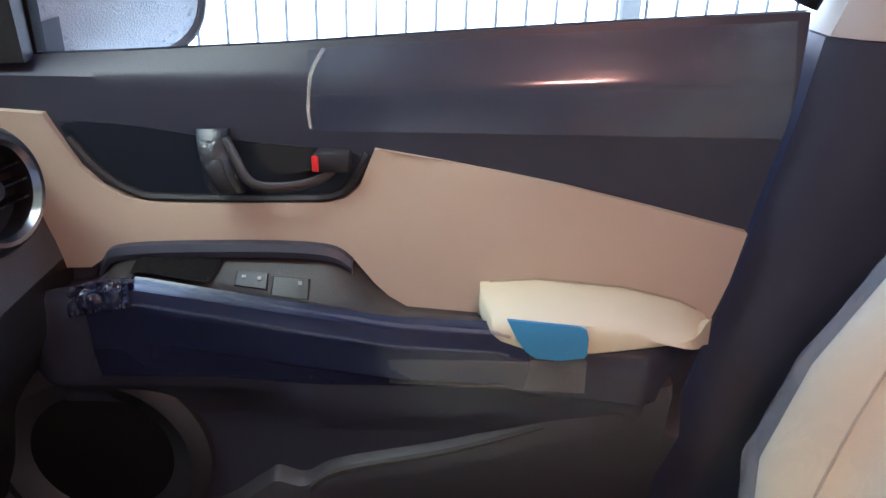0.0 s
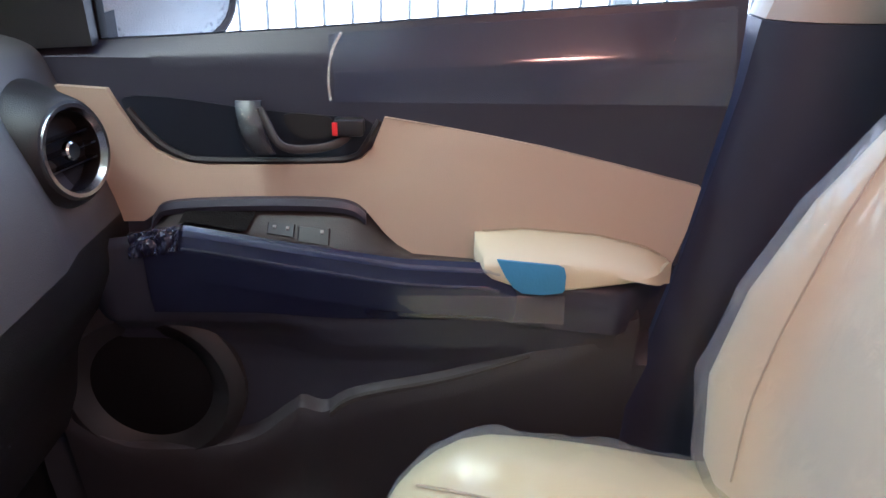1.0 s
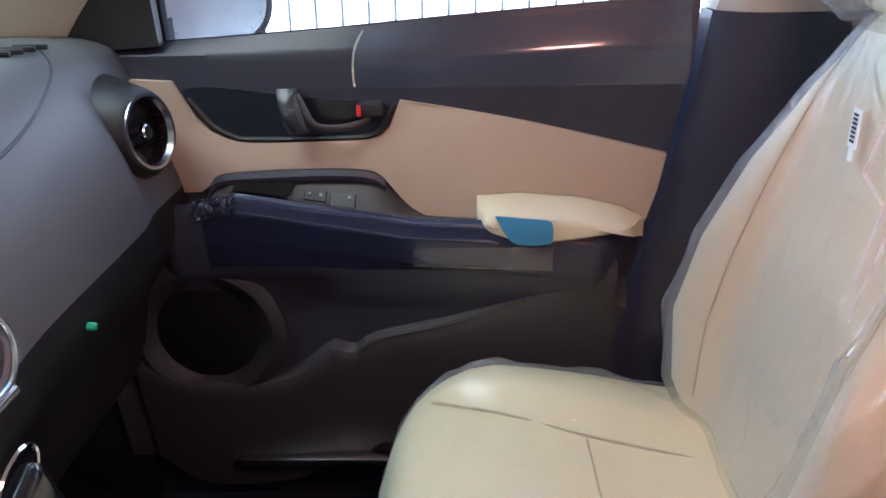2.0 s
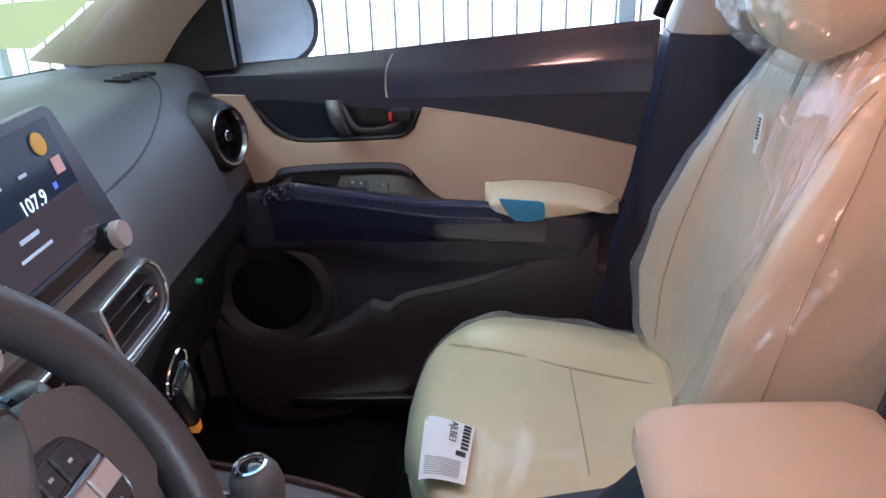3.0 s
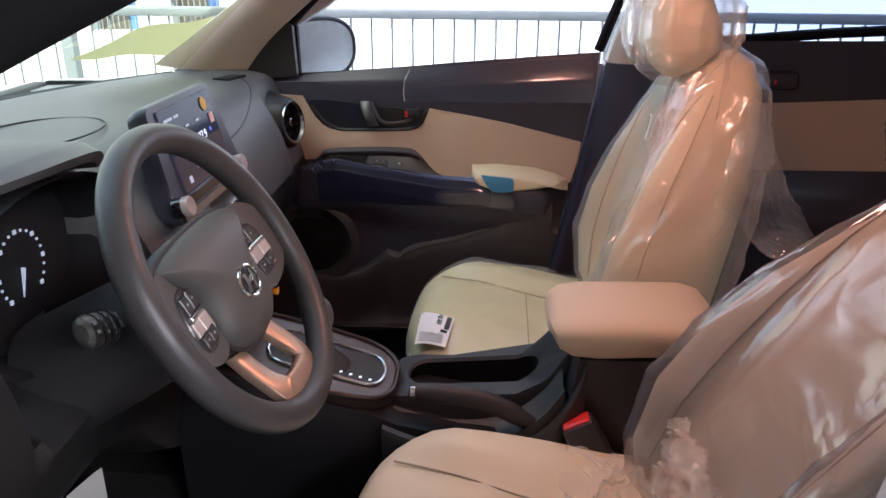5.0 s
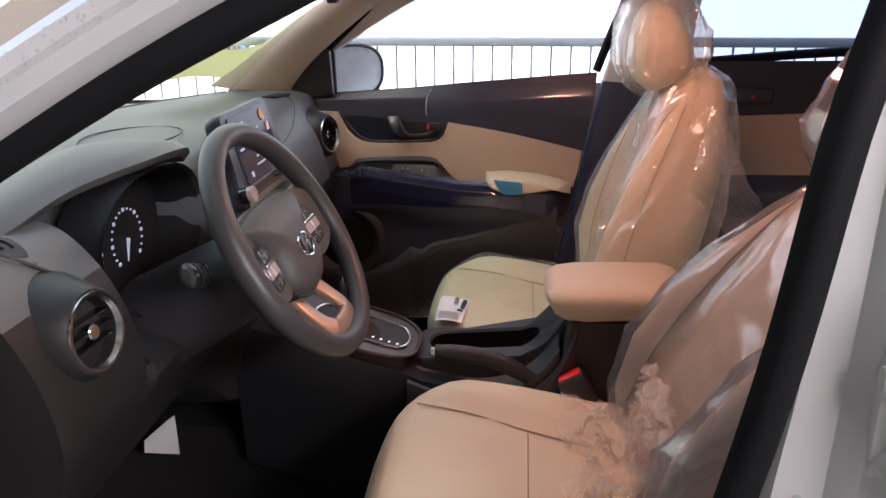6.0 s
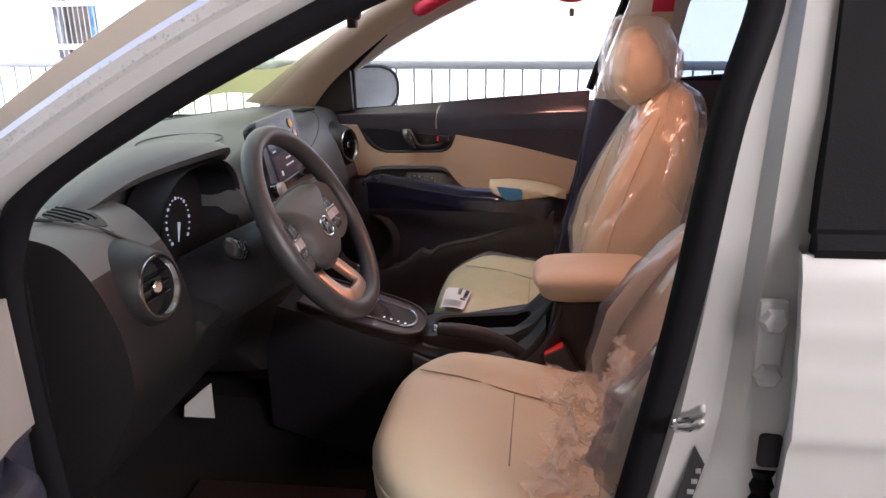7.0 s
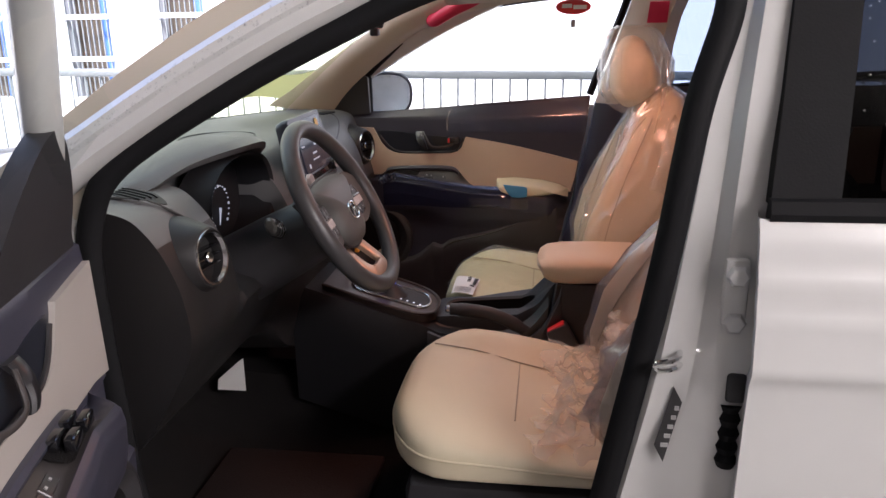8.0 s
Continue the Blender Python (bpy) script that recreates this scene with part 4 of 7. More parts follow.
bm = bmesh.new()
loft(bm, [hub_ring(k, c) for k, c in ((0.96, -0.050), (0.985, -0.022), (0.985, -0.014), (0.965, -0.009), (0.90, -0.001), (0.78, 0.0055), (0.6, 0.0100), (0.4, 0.0120), (0.2, 0.0126))])
part("airbag_pad", bm, M_HUB, wheelob, "soft dark airbag cover")
bm = bmesh.new()
tube(bm, [wp(p.x * 1.0, (p.y + 0.008) - 0.008, -0.0155) for p in hub], 0.0028, 6, True, up=AX)
part("pad_gap", bm, M_INK, wheelob, "dark gap round the airbag cover")


def ear_c(x):
    """How far the side spokes stand towards the driver at this distance from the middle."""
    return -0.010 + 0.010 * smooth01(0.07, 0.165, abs(x))


for s in (-1, 1):
    bm = bmesh.new()
    ear = spline([(0.108, 0.055, 0), (0.130, 0.050, 0), (0.150, 0.036, 0), (0.163, 0.015, 0), (0.162, -0.018, 0), (0.146, -0.038, 0), (0.122, -0.052, 0), (0.095, -0.058, 0), (0.074, -0.052, 0), (0.0725, -0.036, 0), (0.069, -0.015, 0), (0.0745, 0.008, 0), (0.090, 0.030, 0)], 4, True)
    plate(bm, [(s * p.x, p.y) for p in ear], lambda u, v, d: wp(u, v, ear_c(u) - d), 0.022, 0.014)
    part("spoke", bm, M_HUB, wheelob, "soft dark side spoke")
    pod = spline([(0.073, 0.022, 0), (0.092, 0.024, 0), (0.112, 0.020, 0), (0.121, 0.006, 0), (0.126, -0.018, 0), (0.120, -0.040, 0), (0.098, -0.045, 0), (0.080, -0.040, 0), (0.0745, -0.020, 0), (0.077, 0.004, 0)], 4, True)
    pm = sum(pod, Vector()) / len(pod)
    bm = bmesh.new()
    loft(bm, [[wp(s * (pm.x + (p.x - pm.x) * k), pm.y + 0.006 + (p.y - pm.y) * k, ear_c(p.x) + c) for p in pod] for k, c in ((1.03, -0.004), (1.03, 0.0008), (0.985, 0.0022), (0.955, 0.0012))])
    pod_ob = part("button_pod", bm, M_POD, wheelob, "dark button pod with silver edges")
    for x0, x1, y0, y1, h, mm, lab in ((0.079, 0.0935, -0.001, 0.0195, 0.0045, M_POD, "dark rocker button"), (0.095, 0.1125, -0.002, 0.018, 0.0045, M_POD, "dark rocker button"), (0.0785, 0.119, -0.0065, -0.0025, 0.0070, M_SILVER, "silver ridge"), (0.0785, 0.101, -0.0250, -0.0080, 0.0050, M_CAP, "pale satin rocker"), (0.1025, 0.1225, -0.0240, -0.0080, 0.0050, M_CAP, "pale satin rocker"), (0.082, 0.099, -0.0395, -0.0270, 0.0042, M_POD, "dark button"), (0.101, 0.119, -0.0385, -0.0265, 0.0042, M_POD, "dark button")):
        bm = bmesh.new()
        loft(bm, [[wp(s * x, y + 0.006, ear_c(x) + c) for x, y in ((x0 + i, y0 + i), (x1 - i, y0 + i), (x1 - i, y1 - i), (x0 + i, y1 - i))] for c, i in ((0.0, 0), (h - 0.0012, 0.0), (h, 0.0012))])
        part("button", bm, mm, pod_ob, lab)
        if lab.startswith("dark"):
            cx, cy = (x0 + x1) / 2, (y0 + y1) / 2
            bm = bmesh.new()
            loft(bm, [[wp(s * (cx + a), cy + 0.006 + b, ear_c(cx) + c) for a, b in ((-0.002, -0.0012), (0.002, -0.0012), (0.002, 0.0012), (-0.002, 0.0012))] for c in (h - 0.001, h + 0.0003)])
            part("button_mark", bm, M_FAINT, pod_ob, "small grey symbol")
# open lower spoke: two flat arms from the hub into a broad foot on the rim
bm = bmesh.new()
path = spline([(-0.040, -0.074, -0.032), (-0.044, -0.100, -0.022), (-0.043, -0.128, -0.010), (-0.032, -0.144, -0.004), (0.0, -0.148, -0.003), (0.032, -0.144, -0.004), (0.043, -0.128, -0.010), (0.044, -0.100, -0.022), (0.040, -0.074, -0.032)], 6)
rings = []
for i, p in enumerate(path):
    t = (path[min(len(path) - 1, i + 1)] - path[max(0, i - 1)]).normalized()
    nn = Vector((-t.y, t.x, 0)).normalized()
    w = 0.0150 + 0.003 * smooth01(-0.11, -0.14, p.y)
    rings.append([wp(*(p + nn * w * a + Vector((0, 0, b)))) for a, b in ((1, 0.0), (0.93, 0.004), (0.75, 0.006), (-0.75, 0.006), (-0.93, 0.004), (-1, 0.0), (-0.85, -0.008), (0.85, -0.008))])
loft(bm, rings)
# Bronze tint carries the orange lamp reflection on the satin metal.
part("lower_spoke", bm, M_SPOKE, wheelob, "satin open lower spoke, bronzed for the lamp's orange reflection")
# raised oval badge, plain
bm = bmesh.new()
loft(bm, [[wp(r * 0.0235 * math.cos(a), r * 0.0165 * math.sin(a) - 0.016, c) for a in np.linspace(0, 2 * math.pi, 32, endpoint=False)] for r, c in ((1, 0.009), (1, 0.0132), (0.6, 0.0136))])
badge = part("badge", bm, M_BADGE, wheelob, "oval badge with a chrome rim")
bm = bmesh.new()
tube(bm, [wp(0.0245 * math.cos(a), 0.0175 * math.sin(a) - 0.016, 0.0140) for a in np.linspace(0, 2 * math.pi, 36, endpoint=False)], 0.0022, 8, True, up=AX)
part("badge_rim", bm, M_CHROME, badge, "chrome rim")
for x0, x1 in ((-0.0125, -0.0055), (0.0055, 0.0125)):
    bm = bmesh.new()
    tube(bm, [wp(x0, -0.0265, 0.0142), wp((x0 + x1) / 2 + 0.001, -0.016, 0.0152), wp(x1, -0.0055, 0.0142)], [0.0020, 0.0028, 0.0020], 8, up=AX)
    part("badge_bar", bm, M_CHROME, badge, "chrome bar")
bm = bmesh.new()
tube(bm, [wp(-0.008, -0.0185, 0.0144), wp(0.0, -0.016, 0.0150), wp(0.008, -0.0135, 0.0144)], 0.0022, 8, up=AX)
part("badge_bar", bm, M_CHROME, badge, "chrome bar")
# column and stalks
col = thing("steering_column", wp(0, 0, -0.1), "dark steering column with two control stalks", "steering column")
bm = bmesh.new()
loft(bm, [[wp(r * 1.1 * math.cos(a), r * math.sin(a) - 0.01, c) for a in np.linspace(0, 2 * math.pi, 20, endpoint=False)] for r, c in ((0.055, -0.04), (0.062, -0.06), (0.07, -0.16), (0.075, -0.26))])
part("shroud", bm, M_BLACK, col)
for s in (-1, 1):
    tip, root = (wp(-0.140, 0.045, -0.092), wp(-0.045, 0.02, -0.12)) if s < 0 else (wp(0.180, 0.037, -0.056), wp(0.040, 0.046, -0.082))
    reach, turn_s = tip - root, (tip - root).cross(AX).normalized()
    prof = ((0.0, 0.010), (0.16, 0.013), (0.26, 0.017), (0.60, 0.0185), (0.84, 0.0185), (0.95, 0.0165), (1.0, 0.010))
    bm = bmesh.new()
    loft(bm, [[root + reach * k + turn_s * r * math.cos(a) + AX * r * 0.72 * math.sin(a) for a in np.linspace(0, 2 * math.pi, 20, endpoint=False)] for k, r in prof])
    st = part("stalk", bm, M_STALK, col, "dark control stalk with white marks")
    for k0, k1 in ((0.36, 0.40), (0.56, 0.60), (0.76, 0.80)):
        bm = bmesh.new()
        loft(bm, [[root + reach * k + turn_s * r * math.cos(a) + AX * r * 0.74 * math.sin(a) for a in np.linspace(0, 2 * math.pi, 20, endpoint=False)] for k, r in ((k0, 0.0180), (k0 + 0.005, 0.0194), (k1 - 0.005, 0.0194), (k1, 0.0184))])
        part("stalk_ring", bm, M_GLOSS, st, "glossy turning ring")
    for k, q, w, h in ((0.29, -0.2, 0.002, 0.004), (0.30, 0.4, 0.002, 0.003), (0.45, -0.55, 0.0012, 0.0016), (0.48, -0.2, 0.0012, 0.003), (0.48, 0.2, 0.0012, 0.003), (0.52, 0.55, 0.0012, 0.0016), (0.66, -0.4, 0.0012, 0.0018), (0.67, 0.0, 0.0012, 0.0018), (0.68, 0.4, 0.0012, 0.0018), (0.87, -0.25, 0.003, 0.0018), (0.87, 0.25, 0.003, 0.0018)):
        c0 = root + reach * k + turn_s * 0.0185 * q + AX * (0.0185 * 0.72 * math.sqrt(1 - q * q))
        bm = bmesh.new()
        loft(bm, [[c0 + reach.normalized() * a + turn_s * b + AX * d for a, b in ((-w, -h), (w, -h), (w, h), (-w, h))] for d in (-0.002, 0.0008)])
        part("stalk_mark", bm, M_FAINT, st, "small white symbol")


# ---- dashboard ----
dash = thing("dashboard", (-0.5, 0, 0.8), "charcoal moulded dashboard with round vents", "dashboard")


def dash_ring(y):
    """Side profile of the dash at y, from the windshield over the top, down the face and under."""
    c = 1 - (y / 0.70) ** 2
    back = -0.66 - 0.24 * max(0, c)
    centre = smooth01(0.26, 0.10, abs(y - 0.03))
    top = 1.028 + 0.008 * c
    low = 0.535 + 0.065 * smooth01(-0.11, -0.17, y)
    pts = [(back, 1.012), (back + 0.10, top), (-0.58, top + 0.004), (-0.50, top), (-0.456, top - 0.008), (-0.428, 1.005), (-0.398, 0.968), (-0.376 + 0.015 * centre, 0.922), (-0.364 + 0.018 * centre, 0.88), (-0.358 + 0.015 * centre, 0.825), (-0.367 + 0.02 * centre, 0.775), (-0.398 + 0.035 * centre, 0.72), (-0.430 + 0.06 * centre, 0.665), (-0.455 + 0.06 * centre, low + 0.035), (-0.50 + 0.08 * centre, low), (-0.72, low), (-0.80, low + 0.06), (back, 0.85)]
    k = smooth01(-0.500, -0.482, y) * smooth01(-0.172, -0.184, y)
    q = smooth01(0.53, 0.57, y)
    pts = [(x - 0.020 * q * smooth01(0.79, 0.86, z) * smooth01(1.02, 0.97, z) * (1 if x > -0.48 else 0), z) for x, z in pts]
    return [Vector((x + (min(x, -0.515) - x) * k * (1 if 0.845 < z < 1.034 else 0), y, z)) for x, z in pts]


bm = bmesh.new()
ys = np.sort(np.concatenate((np.linspace(-0.70, 0.70, 57), [-0.504, -0.500, -0.494, -0.488, -0.482, -0.188, -0.184, -0.178, -0.172, -0.168])))
rings = []
for y in ys:
    r = dash_ring(float(y))
    rings.append(spline(r, 3, True))
loft(bm, rings)


NR = len(rings[0])


def zone(bm, upper):
    """Keep the soft upper pad, or the panel under it, darkened for shade."""
    bm.faces.ensure_lookup_table()
    bm.faces.index_update()
    gone = []
    for f in bm.faces:
        i, j = divmod(f.index, NR)
        up = i < len(rings) - 1 and j < 3 * (6 if ys[min(i, len(ys) - 1)] < -0.30 else 9)
        if up != upper:
            gone.append(f)
    bmesh.ops.delete(bm, geom=gone, context="FACES")
    return bm


low_bm = bm.copy()
part("upper_pad", zone(bm, True), M_DASH, dash, "charcoal upper dash pad")
# The panel's dark plastic is blackened further to hold the shade down there.
part("lower_panel", zone(low_bm, False), M_LOWDASH, dash, "lower dash panel, near-black with the shade below the pad")
# seam line of the upper pad
bm = bmesh.new()
tube(bm, spline([(-0.396, 0.16, 0.962), (-0.396, 0.234, 0.963), (-0.398, 0.330, 0.969), (-0.4075, 0.412, 0.9815), (-0.424, 0.493, 1.000), (-0.443, 0.547, 1.016), (-0.475, 0.590, 1.029)], 6), 0.0019, 6)
part("pad_seam", bm, M_BLACK, dash)
bm = bmesh.new()
tube(bm, [(-0.585 + 0.085 * math.cos(a), -0.02 + 0.115 * math.sin(a), 1.0405 + 0.0015 * math.cos(2 * a)) for a in np.linspace(0, 2 * math.pi, 40, endpoint=False)], 0.0015, 5, True)
part("speaker_outline", bm, M_BLACK, dash, "fine oval joint of the speaker cover")
# defroster slots
for k in range(4):
    bm = bmesh.new()
    box(bm, (-0.515 + 0.006 * k, 0.525 + 0.016 * k, 1.030), (-0.475 + 0.006 * k, 0.531 + 0.016 * k, 1.036), 0.001)
    part("defrost_slot", bm, M_BLACK, dash)


bm = bmesh.new()
lathe(bm, [(0.0045, -0.006), (0.0045, 0.001), (0.003, 0.003), (0.0005, 0.0035)], Matrix.Translation((-0.3545, 0.354, 0.787)) @ Matrix.Rotation(radians(95), 4, "Y"), 16)
part("green_lamp", bm, M_GREEN, dash, "small green lamp")


# round vents at both ends
def vent(y):
    m = Matrix.Translation((-0.376 if y > 0 else -0.362, y, 0.922 if y > 0 else 0.926)) @ Matrix.Rotation(radians(-14 if y > 0 else -6), 4, "Z") @ Matrix.Rotation(radians(83), 4, "Y") @ Matrix.Scale(0.89, 4)
    bm = bmesh.new()
    lathe(bm, [(0.050, -0.07), (0.092, -0.07), (0.080, -0.040), (0.068, -0.012), (0.062, 0.003), (0.057, 0.010), (0.052, 0.011), (0.047, 0.002), (0.047, -0.02)], m, 40)
    v = part("vent_bezel", bm, M_LOWDASH, dash)
    bm = bmesh.new()
    lathe(bm, [(0.0545, 0.008), (0.0535, 0.0135), (0.049, 0.0135), (0.0455, 0.006)], m, 40)
    part("vent_ring", bm, M_SILVER, v, "silver vent ring")
    bm = bmesh.new()
    lathe(bm, [(0.050, -0.018), (0.02, -0.02), (0.001, -0.02)], m, 30)
    part("vent_back", bm, M_INK, v)
    bm = bmesh.new()
    for k in (-1, 0, 1):
        w = math.sqrt(0.045 ** 2 - (0.017 * k) ** 2)
        made = box(bm, (-0.0012 + 0.017 * k, -w, -0.014), (0.0012 + 0.017 * k, w, 0.003))
        for q in made:
            q.co = m @ q.co
    part("vent_slat", bm, M_GLOSS, v)
    bm = bmesh.new()
    lathe(bm, [(0.011, 0.0), (0.011, 0.006), (0.009, 0.008), (0.001, 0.008)], m, 20)
    part("vent_knob", bm, M_CHROME, v, "small chrome knob")


vent(-0.604)
vent(0.610)

# binnacle hood and dark cluster
bm = bmesh.new()
rings = []
for q in spline([(-0.585, -0.500, 1.034), (-0.545, -0.474, 1.047), (-0.50, -0.463, 1.059), (-0.443, -0.449, 1.070), (-0.381, -0.424, 1.078), (-0.327, -0.403, 1.082), (-0.26, -0.392, 1.082), (-0.21, -0.393, 1.076), (-0.18, -0.404, 1.060)], 5):
    y, lipx, crown = q
    rings.append([Vector(p) for p in ((-0.66, y, 1.025), (-0.56, y, crown - 0.010), (-0.51, y, crown - 0.001), (lipx - 0.02, y, crown - 0.003), (lipx, y, crown - 0.014), (lipx - 0.012, y, crown - 0.028), (-0.50, y, crown - 0.035), (-0.60, y, crown - 0.045))])
loft(bm, rings)
part("binnacle_hood", bm, M_DASH, dash)
bm = bmesh.new()
rings = []
for x, s, drop in ((-0.398, 1.05, 0.0), (-0.404, 1.0, 0.0), (-0.44, 0.97, 0.0), (-0.475, 0.95, 0.0)):
    rings.append([(x, -0.329 + 0.158 * s * abs(math.cos(a)) ** 0.85 * (1 if math.cos(a) > 0 else -1), 0.952 + (0.098 * s) * abs(math.sin(a)) ** 0.8 * (1 if math.sin(a) > 0 else -1)) for a in np.linspace(0, 2 * math.pi, 28, endpoint=False)])
loft(bm, rings, False)
loft(bm, [rings[3], [(-0.477, -0.329 + 0.01 * math.cos(a), 0.952 + 0.01 * math.sin(a)) for a in np.linspace(0, 2 * math.pi, 28, endpoint=False)]], True)
cluster = part("gauge_bowl", bm, M_TUNNEL, dash, "dark gauge bowl with lit dials")
for yc, r in ((-0.415, 0.046), (-0.290, 0.046)):
    for k in range(19):
        a = radians(225 - 15 * k)
        w = 0.0026 if k % 3 == 0 else 0.0014
        bm = bmesh.new()
        box(bm, (-0.4745, yc + r * math.cos(a) - w, 0.935 + r * math.sin(a) - w), (-0.4725, yc + r * math.cos(a) + w, 0.935 + r * math.sin(a) + w))
        part("dial_mark", bm, M_LITDIM, cluster, smooth=False)
    bm = bmesh.new()
    tube(bm, [(-0.472, yc, 0.935), (-0.472, yc - 0.010, 0.900)], [0.003, 0.001], 5)
    part("needle", bm, M_LITDIM, cluster, "pale needle")

# leaf-shaped corner vent by the driver's pillar, with a groove below it
def pad_z(x):
    return interp(x, [-0.54, -0.50, -0.456, -0.428, -0.398], [1.034, 1.033, 1.026, 1.009, 0.972])


def on_pad(lift):
    return lambda u, v, d: Vector((u, v, pad_z(u) + lift - d))


leaf = spline([(-0.514, -0.614, 0), (-0.523, -0.585, 0), (-0.514, -0.562, 0), (-0.470, -0.570, 0), (-0.432, -0.586, 0), (-0.458, -0.620, 0), (-0.490, -0.626, 0)], 4, True)
mid_l = sum(leaf, Vector()) / len(leaf)
bm = bmesh.new()
plate(bm, [tuple(mid_l.xy + (p.xy - mid_l.xy) * 1.15) for p in leaf], on_pad(0.0015), 0.008, 0.02)
gr = part("corner_grille", bm, M_DASH, dash, "leaf-shaped corner vent")
bm = bmesh.new()
plate(bm, [tuple(p.xy) for p in leaf], on_pad(0.0028), 0.003, 0.02)
part("grille_opening", bm, M_INK, gr)
for k in range(4):
    bm = bmesh.new()
    y0 = -0.575 - 0.013 * k
    tube(bm, [(x, y0 - 0.20 * (x + 0.51), pad_z(x) + 0.003) for x in np.linspace(-0.518 + 0.002 * k, -0.448 - 0.004 * k, 8)], 0.0022, 5)
    part("slat", bm, M_RUBBER, gr)
bm = bmesh.new()
tube(bm, spline([(x, y, pad_z(x) + 0.001) for x, y in ((-0.535, -0.650), (-0.50, -0.634), (-0.45, -0.612), (-0.42, -0.590), (-0.402, -0.566))], 5), 0.0026, 6)
part("pad_groove", bm, M_INK, dash, "dark groove in the pad")

# ---- screen ----
scr = thing("touchscreen", (-0.36, 0.0, 0.95), "dark grey tablet-style touchscreen showing the radio", "touchscreen")
SN = Matrix.Translation((-0.364, 0.018, 1.010)) @ Matrix.Rotation(radians(-14), 4, "Y")


def sp3(y, z, x=0.0):
    return SN @ Vector((x, y, z))


def rounded(w, h, r, n=5):
    out = []
    for cx, cy, a0 in ((w - r, h - r, 0), (-w + r, h - r, 90), (-w + r, -h + r, 180), (w - r, -h + r, 270)):
        for k in range(n + 1):
            a = radians(a0 + 90 * k / n)
            out.append((cx + r * math.cos(a), cy + r * math.sin(a)))
    return out


bm = bmesh.new()
oc = rounded(0.122, 0.085, 0.016)
shape = [(y + (0.030 if z < -0.03 and y > 0 else 0) * smooth01(-0.03, -0.075, z) - (0.0 if y > 0 else 0.02 * smooth01(-0.03, -0.075, z)), z) for y, z in oc]
loft(bm, [[sp3(y * s, z * s, x) for y, z in shape] for x, s in ((-0.03, 0.93), (-0.012, 1.0), (0.0, 1.0), (0.004, 0.985))])
part("screen_body", bm, M_DARK, scr)
bm = bmesh.new()
plate(bm, rounded(0.098, 0.062, 0.004), lambda u, v, d: sp3(u + 0.003, v + 0.012, 0.0065 - d), 0.003, 0.2)
part("display", bm, M_SCREEN, scr, "lit dark radio display", smooth=False)


def spatch(name, y0, z0, y1, z1, mat, label="", x=0.0075):
    bm = bmesh.new()
    loft(bm, [[sp3(a, b, x + k) for a, b in ((y0, z0), (y1, z0), (y1, z1), (y0, z1))] for k in (0, 0.0006)])
    return part(name, bm, mat, scr, label, smooth=False)


M_LOWER = surf("screen_brown_area", (0.02, 0.015, 0.015), 0.15, bump=0.0, emit=(0.10, 0.07, 0.07), power=0.07)
spatch("display_lower", -0.094, -0.048, 0.10, 0.006, M_LOWER, "dim lower half of the display", 0.0068)
for y, z, w, h in ((-0.085, 0.055, 0.03, 0.004), (-0.05, 0.055, 0.018, 0.004), (-0.085, 0.036, 0.018, 0.004), (-0.02, 0.036, 0.012, 0.003), (0.02, 0.036, 0.012, 0.003), (-0.085, 0.012, 0.02, 0.004), (-0.02, -0.012, 0.03, 0.004), (-0.03, -0.026, 0.05, 0.003), (-0.07, -0.04, 0.01, 0.01)):
    spatch("screen_text", y, z, y + w, z + h, M_LITDIM, "small lit writing")
spatch("screen_icon", 0.074, 0.022, 0.090, 0.038, M_PINK, "pale pink icon")
spatch("screen_dot", 0.060, 0.012, 0.066, 0.018, M_LITBLUE, "blue mark")
bm = bmesh.new()
lathe(bm, [(0.011, 0.0), (0.011, 0.0008), (0.001, 0.0009)], SN @ Matrix.Translation((0.0078, 0.068, 0.055)) @ Matrix.Rotation(radians(90), 4, "Y"), 24)
part("yellow_sticker", bm, M_YELLOW, scr, "round yellow sticker")


def words(text, size, m, mat, name, parent, label=""):
    cu = bpy.data.curves.new(name, "FONT")
    cu.body, cu.size, cu.align_x, cu.align_y = text, size, "CENTER", "CENTER"
    cu.extrude = 0.0003
    tmp = bpy.data.objects.new(name, cu)
    me = bpy.data.meshes.new_from_object(tmp)
    bpy.data.objects.remove(tmp)
    bpy.data.curves.remove(cu)
    me.materials.clear()
    me.materials.append(mat)
    me.transform(m)
    shift = Vector((0, 0, 0))
    base = parent
    while base:
        shift += base.location
        base = base.parent
    me.transform(Matrix.Translation(-shift))
    ob = new(name, me)
    ob.parent = parent
    return tagged(ob, label)


FLAT = Matrix(((0, 0, 1, 0), (1, 0, 0, 0), (0, 1, 0, 0), (0, 0, 0, 1)))
words("107.9", 0.019, SN @ Matrix.Translation((0.0082, 0.022, 0.012)) @ FLAT, M_LIT, "station_number", scr, "lit white station number")
